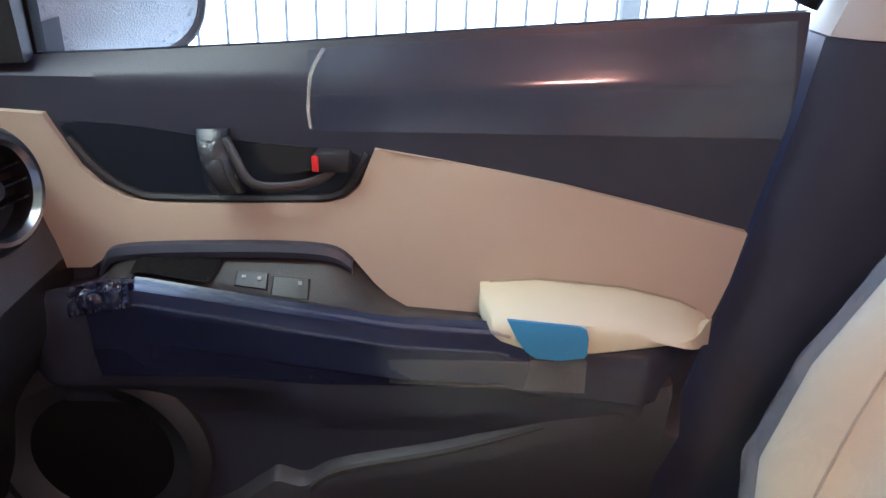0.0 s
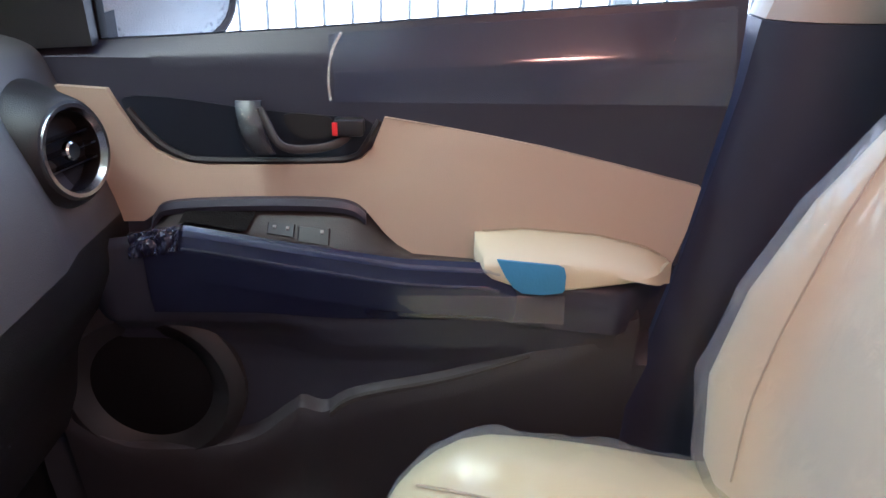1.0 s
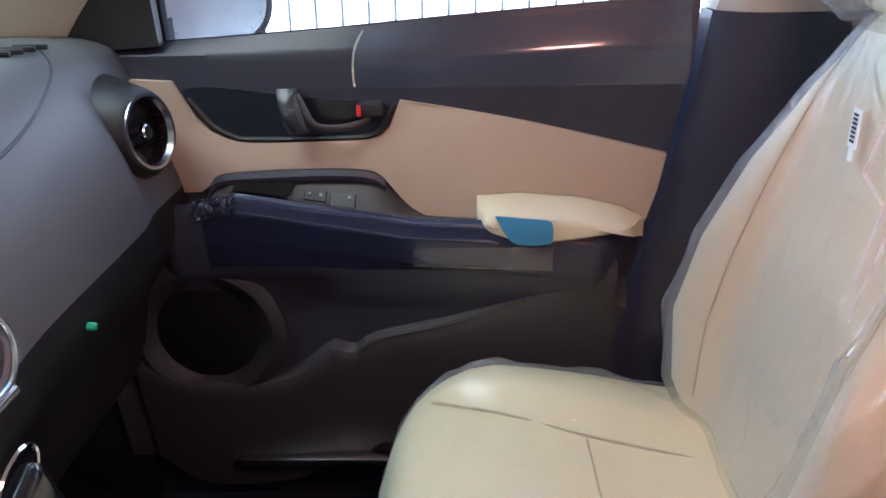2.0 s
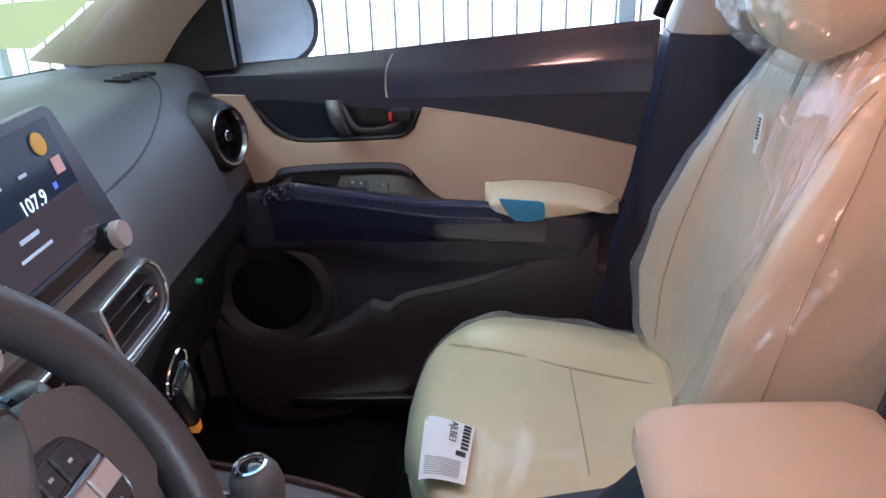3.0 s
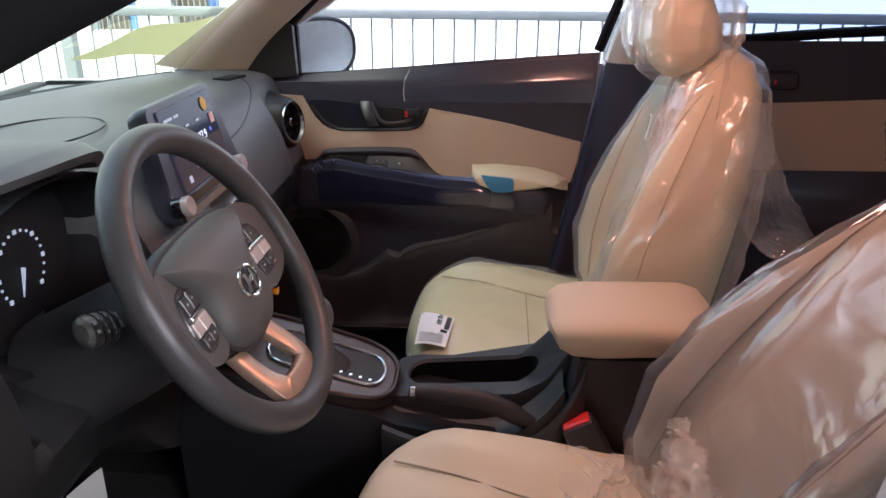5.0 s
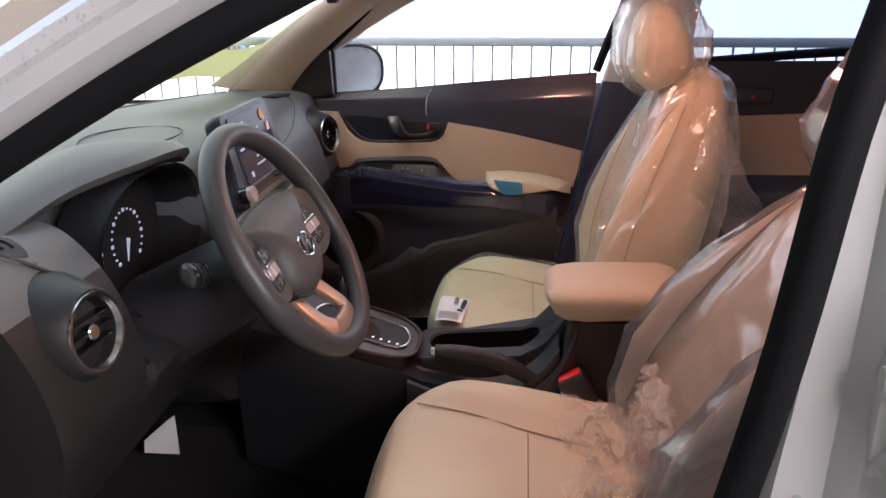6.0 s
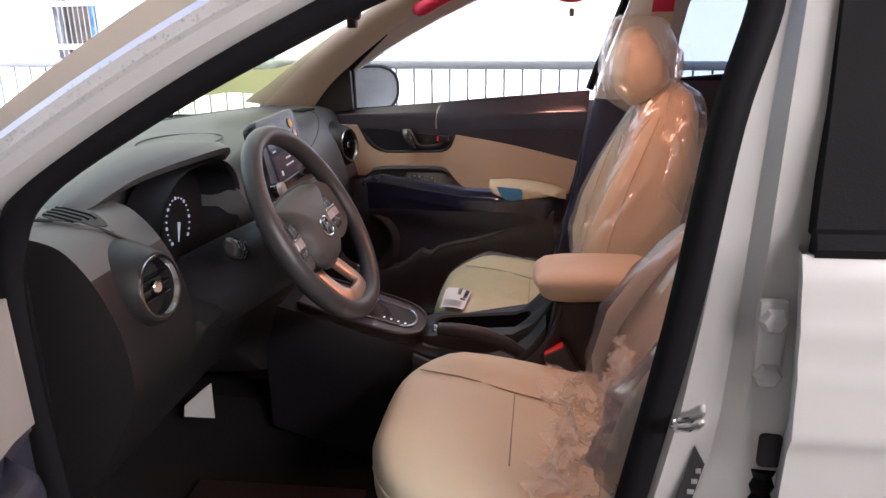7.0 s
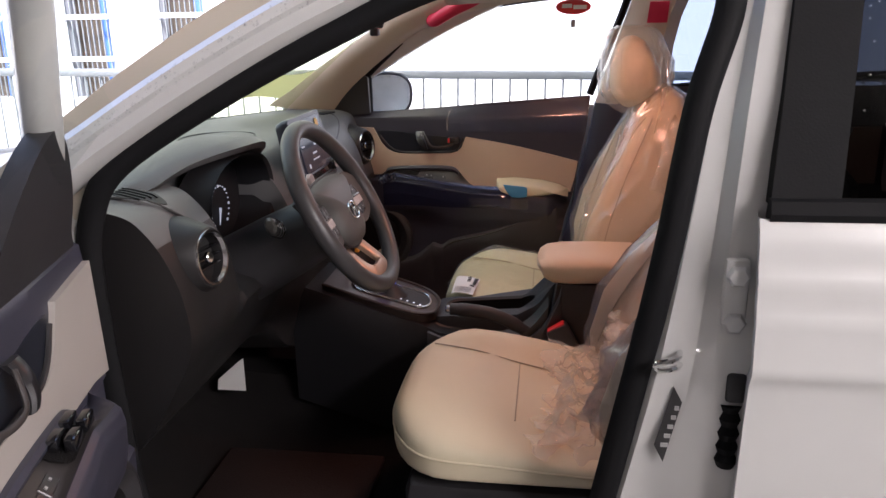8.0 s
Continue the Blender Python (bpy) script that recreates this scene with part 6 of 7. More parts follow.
def car_seat(cy, label, group, back_tilt=False, dx=0.0, dz=0.0):
    s = thing("bucket_seat", (0.2, cy, 0.3), label, "car seat", group)
    off = Vector((dx, cy, dz))

    def put(name, rings, mat, parent, lab=""):
        b = bmesh.new()
        loft(b, [[p + off for p in r] for r in rings])
        return part(name, b, mat, parent, lab)
    cus = put("cushion", [cushion_ring(t) for t in (0, 0.004, 0.010, 0.02, 0.035, 0.055, 0.08, 0.12, 0.17, 0.23, 0.3, 0.4, 0.5, 0.6, 0.7, 0.8, 0.9, 1.0)], M_SEAT, s, "pale cream leather cushion")
    bk = put("backrest", tilt([back_ring(i) for i in np.linspace(0, 8, 33)], back_tilt), M_SEAT, s, "pale cream leather backrest")
    put("headrest", tilt([head_ring(t) for t in np.linspace(0, 1, 25)], back_tilt), M_SEAT, s, "cream headrest")
    for k in (-0.05, 0.05):
        b = bmesh.new()
        tube(b, [p + off for p in tilt([[Vector((0.455, k, 1.08)), Vector((0.445, k, 1.13))]], back_tilt)[0]], 0.006, 8)
        part("headrest_post", b, M_CHROME, s)
    # seams and piping
    def seam(line, r, parent, mat=M_STITCH, lab="stitched seam"):
        b = bmesh.new()
        tube(b, line, r, 5)
        part("seam", b, mat, parent, lab)

    seam(spline([off + Vector((-0.080 + d, yy, seat_top(d, yy) + 0.0022)) for d, yy in ((0.06, 0.140), (0.11, 0.127), (0.165, 0.112), (0.25, 0.092), (0.40, 0.070))], 5), 0.0017, cus)
    for sg in (-1, 1):
        seam([off + cushion_ring(t)[1 if sg > 0 else 27] + Vector((0, sg * 0.0008, 0.0008)) for t in np.linspace(0.03, 0.95, 30)], 0.0022, cus, M_SEAT, "raised piping")
    seam([off + Vector((0.172, y, seat_top(0.252, y) + 0.0008)) for y in np.linspace(-0.15, 0.086, 20)], 0.0013, cus)
    for sg in (-1, 1):
        line, line2 = [], []
        for i in np.linspace(1.0, 6.0, 20):
            r = tilt([back_ring(i)], back_tilt)[0]
            want = sg * 0.140
            for q in range(74, 142):
                if (r[q].y - want) * (r[q + 1].y - want) <= 0:
                    line.append(r[q].lerp(r[q + 1], (want - r[q].y) / (r[q + 1].y - r[q].y + 1e-9)) + off + Vector((-0.0012, 0, 0)))
                    break
            k2 = 72 if sg < 0 else 0
            e = r[k2 + (4 if sg < 0 else -4)]
            line2.append(e + off + Vector((-0.0005, sg * 0.001, 0)))
        seam(line, 0.0012, bk)
        seam(line2, 0.0012, bk)
    # frame and plinth
    b = bmesh.new()
    box(b, (-0.045, cy - 0.228, 0.30), (0.42, cy + 0.228, 0.492), 0.03)
    part("seat_base", b, M_BLACK, s, "black seat base")
    return s


car_seat(0.36, "cream passenger seat under clear plastic", "front seats")
car_seat(-0.35, "cream driver seat with plastic pushed off the cushion", "front seats", True, -0.015, 0.018)


def film_over(name, cy, sets, label, mat, shift=(0, 0, 0)):
    s = thing(name, (0.2, cy, 0.6), label, "plastic cover", "seat covers")
    off = Vector((0, cy, 0)) + Vector(shift)
    for nm, rings in sets:
        b = bmesh.new()
        loft(b, [[p + off for p in r] for r in rings], False)
        o = part(nm, b, M_FILM8 if nm == "cushion_film" else mat, s)
        o.visible_shadow = False
    return s


film_over("seat_plastic_cover", 0.36, [
    ("cushion_film", [cushion_ring(t, 0.003, 0.03, 120) for t in np.linspace(0.003, 1, 70)]),
    ("backrest_film", [back_ring(i, 0.007, 0.20, 260) for i in np.linspace(0.2, 8, 90)]),
    ("headrest_film", [head_ring(t, 0.014 + 0.010 * smooth01(0.2, 0.7, t), 0.22, 140) for t in np.linspace(0.0, 1.0, 60)])], "clear wrinkled plastic cover over the passenger seat", M_FILM)
film_over("seat_plastic_cover", -0.35, [
    ("backrest_film", tilt([back_ring(i, 0.009, 0.2, 200) for i in np.linspace(0.4, 8, 90)], True)),
    ("headrest_film", tilt([head_ring(t, 0.012, 0.2, 120) for t in np.linspace(0.0, 1.0, 50)], True))], "dull plastic cover over the driver backrest, greyed for shade", M_FILM7, (-0.015, 0, 0.018))
# taut white pleats of the cover, drawn down the backrest from under the headrest
cover = bpy.data.objects["seat_plastic_cover"]


def front_at(i, y):
    r = [p for p in back_ring(i, 0.008, 0.0, 160) if p.x < interp(i, range(9), [q[0] for q in BACK])]
    return min(r, key=lambda p: abs(p.y - y)) + Vector((0, 0.36, 0))


# Milky haze in the pleats stands for daylight shining off them.
pr = random.Random(3)
for k in range(13):
    y0, y1 = -0.135 + 0.0115 * k + pr.uniform(-0.003, 0.003), -0.150 + 0.0105 * k + pr.uniform(-0.006, 0.006)
    i0, i1 = pr.uniform(6.3, 6.8), pr.uniform(3.0, 4.9)
    w = pr.uniform(0.0016, 0.0042)
    b = bmesh.new()
    rings = []
    for u in np.linspace(0, 1, 16):
        p = front_at(i0 + (i1 - i0) * u, y0 + (y1 - y0) * u + 0.003 * math.sin(5 * u + k))
        q = w * math.sin(math.pi * min(1.0, 0.12 + 0.88 * u)) + 0.0003
        rings.append([p + Vector((0.001, -q, 0)), p + Vector((-1.6 * q - 0.001, -0.2 * q, 0)), p + Vector((0.001, q, 0))])
    loft(b, rings, False)
    part("pleat", b, M_PLEAT, cover, "taut pleat, milky for the daylight shining on it").visible_shadow = False

# loose tail of the passenger cover behind the backrest
b = bmesh.new()


def tail(u, v):
    top, low = Vector((0.50, 0.125, 1.08)).lerp(Vector((0.625, 0.11, 0.835)), u ** 1.2), Vector((0.45, 0.11, 0.90)).lerp(Vector((0.60, 0.10, 0.79)), u)
    p = top.lerp(low, v)
    n = crease(u * 4, v * 4, 2)
    return p + Vector((0.005 * n, -0.012 * n + 0.012 * math.sin(7 * u + 5 * v), 0.012 * math.sin(8 * u)))


grid(b, tail, 60, 50)
part("loose_tail", b, M_FILM, bpy.data.objects["seat_plastic_cover"]).visible_shadow = False
# bunched plastic on the driver cushion, drawn up into the fold of the seat
heap = thing("crumpled_plastic", (0.30, -0.35, 0.6), "crumpled clear plastic bunched on the driver cushion", "plastic cover")


def crumple(u, v):
    x = 0.215 + 0.165 * u + (0.07 * noise.noise(Vector((v * 6, 0.3, 1))) + 0.04 * noise.noise(Vector((v * 17, 0.5, 6)))) * (1 - u)
    y = -0.575 + 0.43 * v + 0.05 * noise.noise(Vector((u * 5, v * 2, 9)))
    env = min(1, 4 * u) * min(1, 6 * v) * min(1, 6 * (1 - v))
    h = 0.004 + 0.03 * u * u + 0.022 * crease(x * 14, y * 14, 3) + 0.020 * crease(x * 30, y * 30, 7) + 0.008 * crease(x * 70, y * 70, 2)
    return Vector((x + 0.016 * noise.noise(Vector((x * 30, y * 30, 5))), y + 0.016 * noise.noise(Vector((x * 30, y * 30, 15))), seat_top(x + 0.095, y + 0.35) + 0.020 + h * env))


def drawn_up(u, v):
    x = 0.325 + 0.03 * u + 0.03 * crease(u * 4, v * 7, 1)
    y = -0.575 + 0.47 * v
    return Vector((x - 0.012 * crease(u * 9, v * 15, 4) - 0.007 * crease(u * 22, v * 45, 9), y + 0.02 * noise.noise(Vector((u * 6, v * 8, 3))), 0.565 + 0.14 * u + 0.02 * noise.noise(Vector((u * 5, v * 9, 8)))))


for nm, f, nu, nv in (("spread_sheet", crumple, 150, 230), ("gathered_edge", drawn_up, 70, 180)):
    b = bmesh.new()
    grid(b, f, nu, nv)
    part(nm, b, M_FILM2, heap).visible_shadow = False

# buckle
bk = thing("seat_belt_buckle", (0.25, -0.10, 0.55), "dark seat belt buckle with a red button", "seat belt buckle")
m = Matrix.Translation((0.258, -0.108, 0.572)) @ Matrix.Rotation(radians(-28), 4, "Y") @ Matrix.Scale(1.2, 4)
b = bmesh.new()
for q in box(b, (-0.022, -0.014, -0.09), (0.022, 0.014, 0.045), 0.006):
    q.co = m @ q.co
part("body", b, M_BLACK, bk)
b = bmesh.new()
for q in box(b, (-0.018, -0.0105, 0.043), (0.018, 0.0105, 0.0475), 0.002):
    q.co = m @ q.co
part("button", b, M_RED, bk, "red release button")


# ---- rear doors, rear bench ----
rd = thing("rear_door", (0.9, -0.8, 0.4), "white rear door with a black-framed window", "car door")
bm = bmesh.new()


def rskin(u, v):
    z = 0.36 + 0.695 * v
    x = interp(z, [0.36, 0.62, 1.06], [0.475, 0.475, 0.478]) + u * 0.74
    y = interp(z, [0.36, 0.50, 0.62, 0.78, 0.835, 0.848, 0.856, 0.90, 0.93, 0.94, 0.98, 0.99, 1.03, 1.055], [0.79, 0.80, 0.808, 0.815, 0.820, 0.826, 0.830, 0.824, 0.822, 0.816, 0.812, 0.806, 0.797, 0.785])
    return Vector((x, -y, z))


grid(bm, rskin, 12, 70)
# folded front edge
grid(bm, lambda u, v: Vector((rskin(0, v).x + 0.012 * u * u, rskin(0, v).y + 0.05 * u - 0.002 * math.sin(3.14 * u), rskin(0, v).z)), 6, 70)
part("door_skin", bm, M_PAINT, rd)
bm = bmesh.new()
loft(bm, [[(x, -0.788, 1.052), (x, -0.792, 1.062), (x, -0.786, 1.078), (x, -0.770, 1.080), (x, -0.765, 1.052)] for x in np.linspace(0.49, 1.22, 8)])
part("window_sill_strip", bm, M_RUBBER, rd, "black rubber window strip")
bm = bmesh.new()
loft(bm, [[(f, -side(z) + 0.005, z), (f + w, -side(z) + 0.005, z), (f + w, -side(z) + 0.03, z), (f, -side(z) + 0.03, z)] for z, f, w in ((1.07, 0.492, 0.085), (1.2, 0.507, 0.085), (1.33, 0.522, 0.085), (1.45, 0.54, 0.085))])
part("window_frame", bm, M_RUBBER, rd, "black window frame", smooth=False)
bm = bmesh.new()
grid(bm, lambda u, v: Vector((0.57 + 0.65 * u, -side(1.06 + 0.36 * v) + 0.02, 1.06 + 0.36 * v)), 4, 8)
part("pane", bm, M_PRIVACY, rd, "dark tinted rear window with rain drops")
# hinges and check strap between the pillar and the rear door
for z in (0.972, 0.905):
    bm = bmesh.new()
    m = Matrix.Translation((0.462, -0.768, z)) @ Matrix.Rotation(radians(90), 4, "X")
    lathe(bm, [(0.016, -0.01), (0.016, 0.006), (0.012, 0.011), (0.001, 0.012)], m, 6)
    part("hinge_bolt", bm, M_PAINT, rd, "painted hinge bolt")
bm = bmesh.new()
box(bm, (0.445, -0.772, 0.885), (0.478, -0.756, 0.995), 0.006)
part("hinge_plate", bm, M_PAINT, rd)
bm = bmesh.new()
box(bm, (0.458, -0.785, 0.79), (0.485, -0.755, 0.835), 0.006)
part("check_box", bm, M_BLACK, rd, "black wiring grommet")
bm = bmesh.new()
tube(bm, [(0.468, -0.772, 0.785 - 0.011 * k) for k in range(10)], [0.012 if k % 2 else 0.016 for k in range(10)], 12)
part("grommet", bm, M_RUBBER, rd, "ribbed rubber grommet")

# striker and plate on the centre pillar
sk = thing("door_striker", (0.394, -0.756, 0.843), "steel door striker loop bolted to the pillar", "door striker")
bm = bmesh.new()
box(bm, (0.385, -0.752, 0.805), (0.412, -0.744, 0.868), 0.004)
part("base_plate", bm, M_CHROME, sk)
bm = bmesh.new()
tube(bm, spline([(0.398, -0.75, 0.852), (0.392, -0.775, 0.852), (0.375, -0.785, 0.850), (0.362, -0.785, 0.846), (0.362, -0.782, 0.838), (0.375, -0.780, 0.836), (0.392, -0.770, 0.835), (0.400, -0.75, 0.833)], 4), 0.0045, 8)
part("loop", bm, M_CHROME, sk)
lb = thing("pillar_label", (0.39, -0.745, 0.74), "dark metal data plate with unreadable lines", "label plate")
bm = bmesh.new()
plate(bm, [(0.370, 0.705), (0.384, 0.678), (0.405, 0.776), (0.392, 0.80)], lambda u, v, d: Vector((u, -0.757 - d, v)), 0.002, 0.2)
part("plate", bm, M_POD, lb)
for k in range(5):
    bm = bmesh.new()
    z = 0.704 + 0.015 * k
    box(bm, (0.379 + 0.004 * k, -0.7612, z), (0.389 + 0.003 * k, -0.7588, z + 0.006))
    part("text_line", bm, M_FAINT, lb, smooth=False)

rp = thing("rear_passenger_door", (0.9, 0.72, 0.4), "closed rear door with dark trim and beige insert", "car door")
bm = bmesh.new()
grid(bm, lambda u, v: Vector((0.56 + 0.70 * u, 0.70 + 0.03 * max(0, v - 0.85) - 0.04 * smooth01(0.62, 0.52, v) * smooth01(0.3, 0.45, v), 0.36 + 0.735 * v)), 8, 40)
part("door_trim", bm, M_DARK, rp)
bm = bmesh.new()
plate(bm, [(0.58, 0.975), (0.68, 0.955), (1.2, 0.975), (1.2, 0.80), (0.58, 0.80)], lambda u, v, d: Vector((u, 0.692 + d, v)), 0.01, 0.1)
part("door_insert", bm, M_BEIGE, rp, "beige vinyl insert")
bm = bmesh.new()
box(bm, (0.68, 0.688, 0.988), (0.78, 0.704, 1.028), 0.010)
hp = part("handle_bezel", bm, M_DARK, rp)
bm = bmesh.new()
box(bm, (0.725, 0.6855, 1.002), (0.730, 0.6885, 1.010))
part("lock_mark", bm, M_RED, hp, "red lock mark")
bm = bmesh.new()
tube(bm, [(0.57, 0.738, 1.088), (0.85, 0.74, 1.108), (1.25, 0.742, 1.125)], 0.012, 8)
part("window_seal", bm, M_RUBBER, rp)
bm = bmesh.new()
grid(bm, lambda u, v: Vector((0.56 + 0.72 * u, 0.76 - 0.09 * v, 1.07 + 0.34 * v)), 4, 6)
part("pane", bm, M_TINT, rp, "bluish tinted rear window").visible_shadow = False
bm = bmesh.new()
grid(bm, lambda u, v: Vector((0.44 + 0.82 * u, side(0.35 + 0.72 * v), 0.35 + 0.72 * v)), 6, 14)
part("door_skin", bm, M_PAINT, rp)

bench = thing("rear_bench", (1.2, 0, 0.3), "beige rear bench seat", "car seat")
bm = bmesh.new()
loft(bm, [[(0.86, y, 0.42), (0.85, y, 0.52), (0.90, y, 0.56), (1.30, y, 0.53), (1.34, y, 0.42)] for y in np.linspace(-0.62, 0.62, 13)])
part("cushion", bm, M_SEAT, bench)
bm = bmesh.new()
loft(bm, [[(1.27, y, 0.50), (1.40, y, 1.03), (1.46, y, 1.06), (1.54, y, 1.03), (1.44, y, 0.50)] for y in np.linspace(-0.62, 0.62, 13)])
part("backrest", bm, M_SEAT, bench)

# ---- driver door, swung open forwards ----
dd = thing("driver_door", (-0.56, -0.80, 0.4), "white driver door swung open, dark and grey inside", "car door")
OPEN = radians(74)
HM = Matrix.Translation((-0.566, -0.80, 0)) @ Matrix.Rotation(-OPEN, 4, "Z")


def dp(x, y, z):
    """Door frame: x from the hinge along the door, y to the inside, z up."""
    return HM @ Vector((x, y, z))


bm = bmesh.new()
grid(bm, lambda u, v: dp(0.01 + 1.0 * u, -0.03 + 0.05 * (v - 0.5) ** 2, 0.36 + 0.68 * v), 8, 16)
grid(bm, lambda u, v: dp(0.0 + 0.01 * v, 0.085 - 0.115 * v, 0.36 + 0.68 * u), 12, 2)
part("door_skin", bm, M_PAINT, dd)
FLIP = HM @ Matrix.Translation((0.535, 0.80, 0)) @ Matrix.Diagonal((1, -1, 1, 1))


def mirrored(src, parent):
    me = src.data.copy()
    me.transform(FLIP @ src.matrix_world)
    me.flip_normals()
    # Same beige vinyl, recoloured greyer for the neutral daylight on this door.
    if src.name.startswith("door_insert"):
        me.materials[0] = M_BEIGE_DAYLIT
    me.transform(Matrix.Translation(-dd.location))
    ob = new(src.name.split(".")[0], me)
    ob.parent = parent
    tagged(ob, "beige insert, greyed for the daylight on it" if src.name.startswith("door_insert") else src["label"] if "label" in src else "")
    for c in src.children:
        if "film" not in c.name:
            mirrored(c, ob)


bpy.context.view_layer.update()
for src in pdoor.children:
    if not any(w in src.name for w in ("film", "tape", "skin", "sail", "post")):
        mirrored(src, dd)
for k in range(4):
    bm = bmesh.new()
    for x, y in ((-0.285 + 0.045 * (k % 2), -0.672 + 0.020 * (k // 2)),):
        for q in box(bm, (x - 0.016, y - 0.007, 0.828), (x + 0.016, y + 0.007, 0.846), 0.003):
            q.co = HM @ Matrix.Translation((0.535, 0.80, 0)) @ q.co
    part("window_switch", bm, M_GLOSS, dd, "black window switches")
# window frame and glass of the open door
bm = bmesh.new()
fr = spline([dp(0.0, 0.05, 1.02), dp(0.075, 0.09, 1.11), dp(0.155, 0.122, 1.20), dp(0.24, 0.16, 1.335), dp(0.33, 0.19, 1.41), dp(0.55, 0.21, 1.45), dp(0.90, 0.20, 1.43), dp(1.0, 0.12, 1.25), dp(1.0, 0.03, 1.05)], 6)
tube(bm, fr, 0.024, 12)
part("window_frame", bm, M_PAINT, dd, "white painted window frame")
bm = bmesh.new()
plate(bm, [(p.x, p.y) for p in spline([(0.03, 0.985, 0), (0.045, 1.03, 0), (0.052, 1.07, 0), (0.075, 1.115, 0), (0.115, 1.165, 0), (0.16, 1.185, 0), (0.22, 1.16, 0), (0.29, 1.09, 0), (0.33, 1.02, 0), (0.32, 0.985, 0), (0.18, 0.975, 0)], 4, True)], lambda u, v, d: dp(u, 0.092 + 0.25 * (v - 1.0) - d, v), 0.03, 0.05)
part("sail_trim", bm, M_BLACK, dd)
bm = bmesh.new()
grid(bm, lambda u, v: dp(0.12 + 0.86 * u, 0.05 + 0.15 * v, 1.03 + v * interp(u, [0, 0.2, 0.5, 1], [0.17, 0.32, 0.40, 0.38])), 10, 6)
part("pane", bm, M_GLASS, dd, "rain-spotted window").visible_shadow = False
for z in (0.90, 0.68):
    bm = bmesh.new()
    m = Matrix.Translation(dp(0.035, 0.088, z)) @ Matrix.Rotation(-OPEN, 4, "Z") @ Matrix.Rotation(radians(-90), 4, "X")
    lathe(bm, [(0.014, -0.01), (0.014, 0.008), (0.01, 0.012), (0.001, 0.012)], m, 20)
    part("rubber_stop", bm, M_RUBBER, dd, "round rubber stop")

# ---- loose things ----
im = thing("rear_view_mirror", (-0.19, 0.0, 1.30), "dark rear-view mirror with a red-lit edge", "mirror")
bm = bmesh.new()
m = Matrix.Translation((-0.185, -0.01, 1.322)) @ Matrix.Rotation(radians(20), 4, "Z") @ Matrix.Rotation(radians(8), 4, "Y")
rr = rounded(0.125, 0.033, 0.022)
loft(bm, [[m @ Vector((x, a * s, b * s)) for a, b in rr] for x, s in ((-0.03, 0.8), (-0.015, 0.97), (0.0, 1.0), (0.004, 0.97))])
part("housing", bm, M_BLACK, im)
bm = bmesh.new()
loft(bm, [[m @ Vector((x, a * s, b * s)) for a, b in rr] for x, s in ((0.0042, 0.94), (0.0052, 0.93))])
part("mirror_glass", bm, M_MIRROR, im, "mirror glass")
bm = bmesh.new()
tube(bm, [m @ Vector((-0.03, 0, 0)), (-0.27, -0.005, 1.38)], 0.012, 10)
box(bm, (-0.20, -0.015, 1.272), (-0.18, 0.008, 1.296), 0.004)
part("stem", bm, M_BLACK, im)
bm = bmesh.new()
tube(bm, [m @ Vector((0.006, y, -0.031)) for y in (-0.05, 0.08)], 0.002, 5)
part("lit_edge", bm, M_LITRED, im, "red lit edge")

gh = thing("grab_handle", (-0.12, 0.64, 1.32), "roof grab handle wrapped in crimson film", "grab handle")
bm = bmesh.new()
tube(bm, spline([(-0.16, 0.655, 1.305), (-0.14, 0.63, 1.305), (-0.09, 0.622, 1.332), (-0.03, 0.618, 1.358), (0.0, 0.628, 1.378)], 5), 0.017, 10, False, 1.2)
part("wrapped_grip", bm, M_CRIMSON, gh)
rs = thing("crimson_patch", (0.53, 0.665, 1.31), "square crimson film patch on the pillar", "sticker")
bm = bmesh.new()
plate(bm, [(0.487, 1.285), (0.545, 1.285), (0.548, 1.345), (0.492, 1.345)], lambda u, v, d: Vector((u, interp(v, [1.22, 1.35], [0.662, 0.642]) - 0.004 + d, v)), 0.002, 0.2)
part("patch", bm, M_CRIMSON, rs)

# oval sticker and small tag on the passenger window
stk = thing("oval_sticker", (0.27, 0.70, 1.33), "red oval sticker with pale bar lettering on the window", "sticker")
bm = bmesh.new()
ov = [(0.272 + 0.053 * math.cos(a), 1.335 + 0.022 * math.sin(a)) for a in np.linspace(0, 2 * math.pi, 32, endpoint=False)]
plate(bm, ov, lambda u, v, d: Vector((u, 0.700 + 0.125 * (1.335 - v) + d, v)), 0.001, 0.3)
part("oval", bm, M_RED, stk)
for x, z, w in ((0.238, 1.338, 0.03), (0.272, 1.334, 0.04)):
    bm = bmesh.new()
    box(bm, (x, 0.6965, z - 0.006), (x + w, 0.6975, z + 0.006))
    part("letter_bar", bm, M_PAPER, stk, "pale bar", smooth=False)
bm = bmesh.new()
box(bm, (0.266, 0.700, 1.275), (0.280, 0.704, 1.298), 0.003)
part("tag", bm, M_FAINT, stk, "small grey tag")

# paper tag on the passenger cushion and the side label on the backrest
tag = thing("seat_tag", (-0.02, 0.22, 0.57), "white paper tag with bold letters and bar code on the cushion", "paper tag")


def tg(u, v, d=0.0):
    """u across (0 to 1 from the door side), v from the front edge rearwards, on the cushion."""
    far, near = Vector((-0.046, 0.302, 0)).lerp(Vector((0.024, 0.272, 0)), v), Vector((-0.048, 0.180, 0)).lerp(Vector((0.012, 0.168, 0)), v)
    p = far.lerp(near, u)
    return Vector((p.x, p.y, seat_top(p.x + 0.080, p.y - 0.36) + 0.008 + 0.003 * math.sin(3.14 * v) + d))


bm = bmesh.new()
grid(bm, lambda u, v: tg(u, v), 10, 8)
part("paper", bm, M_PAPER, tag)


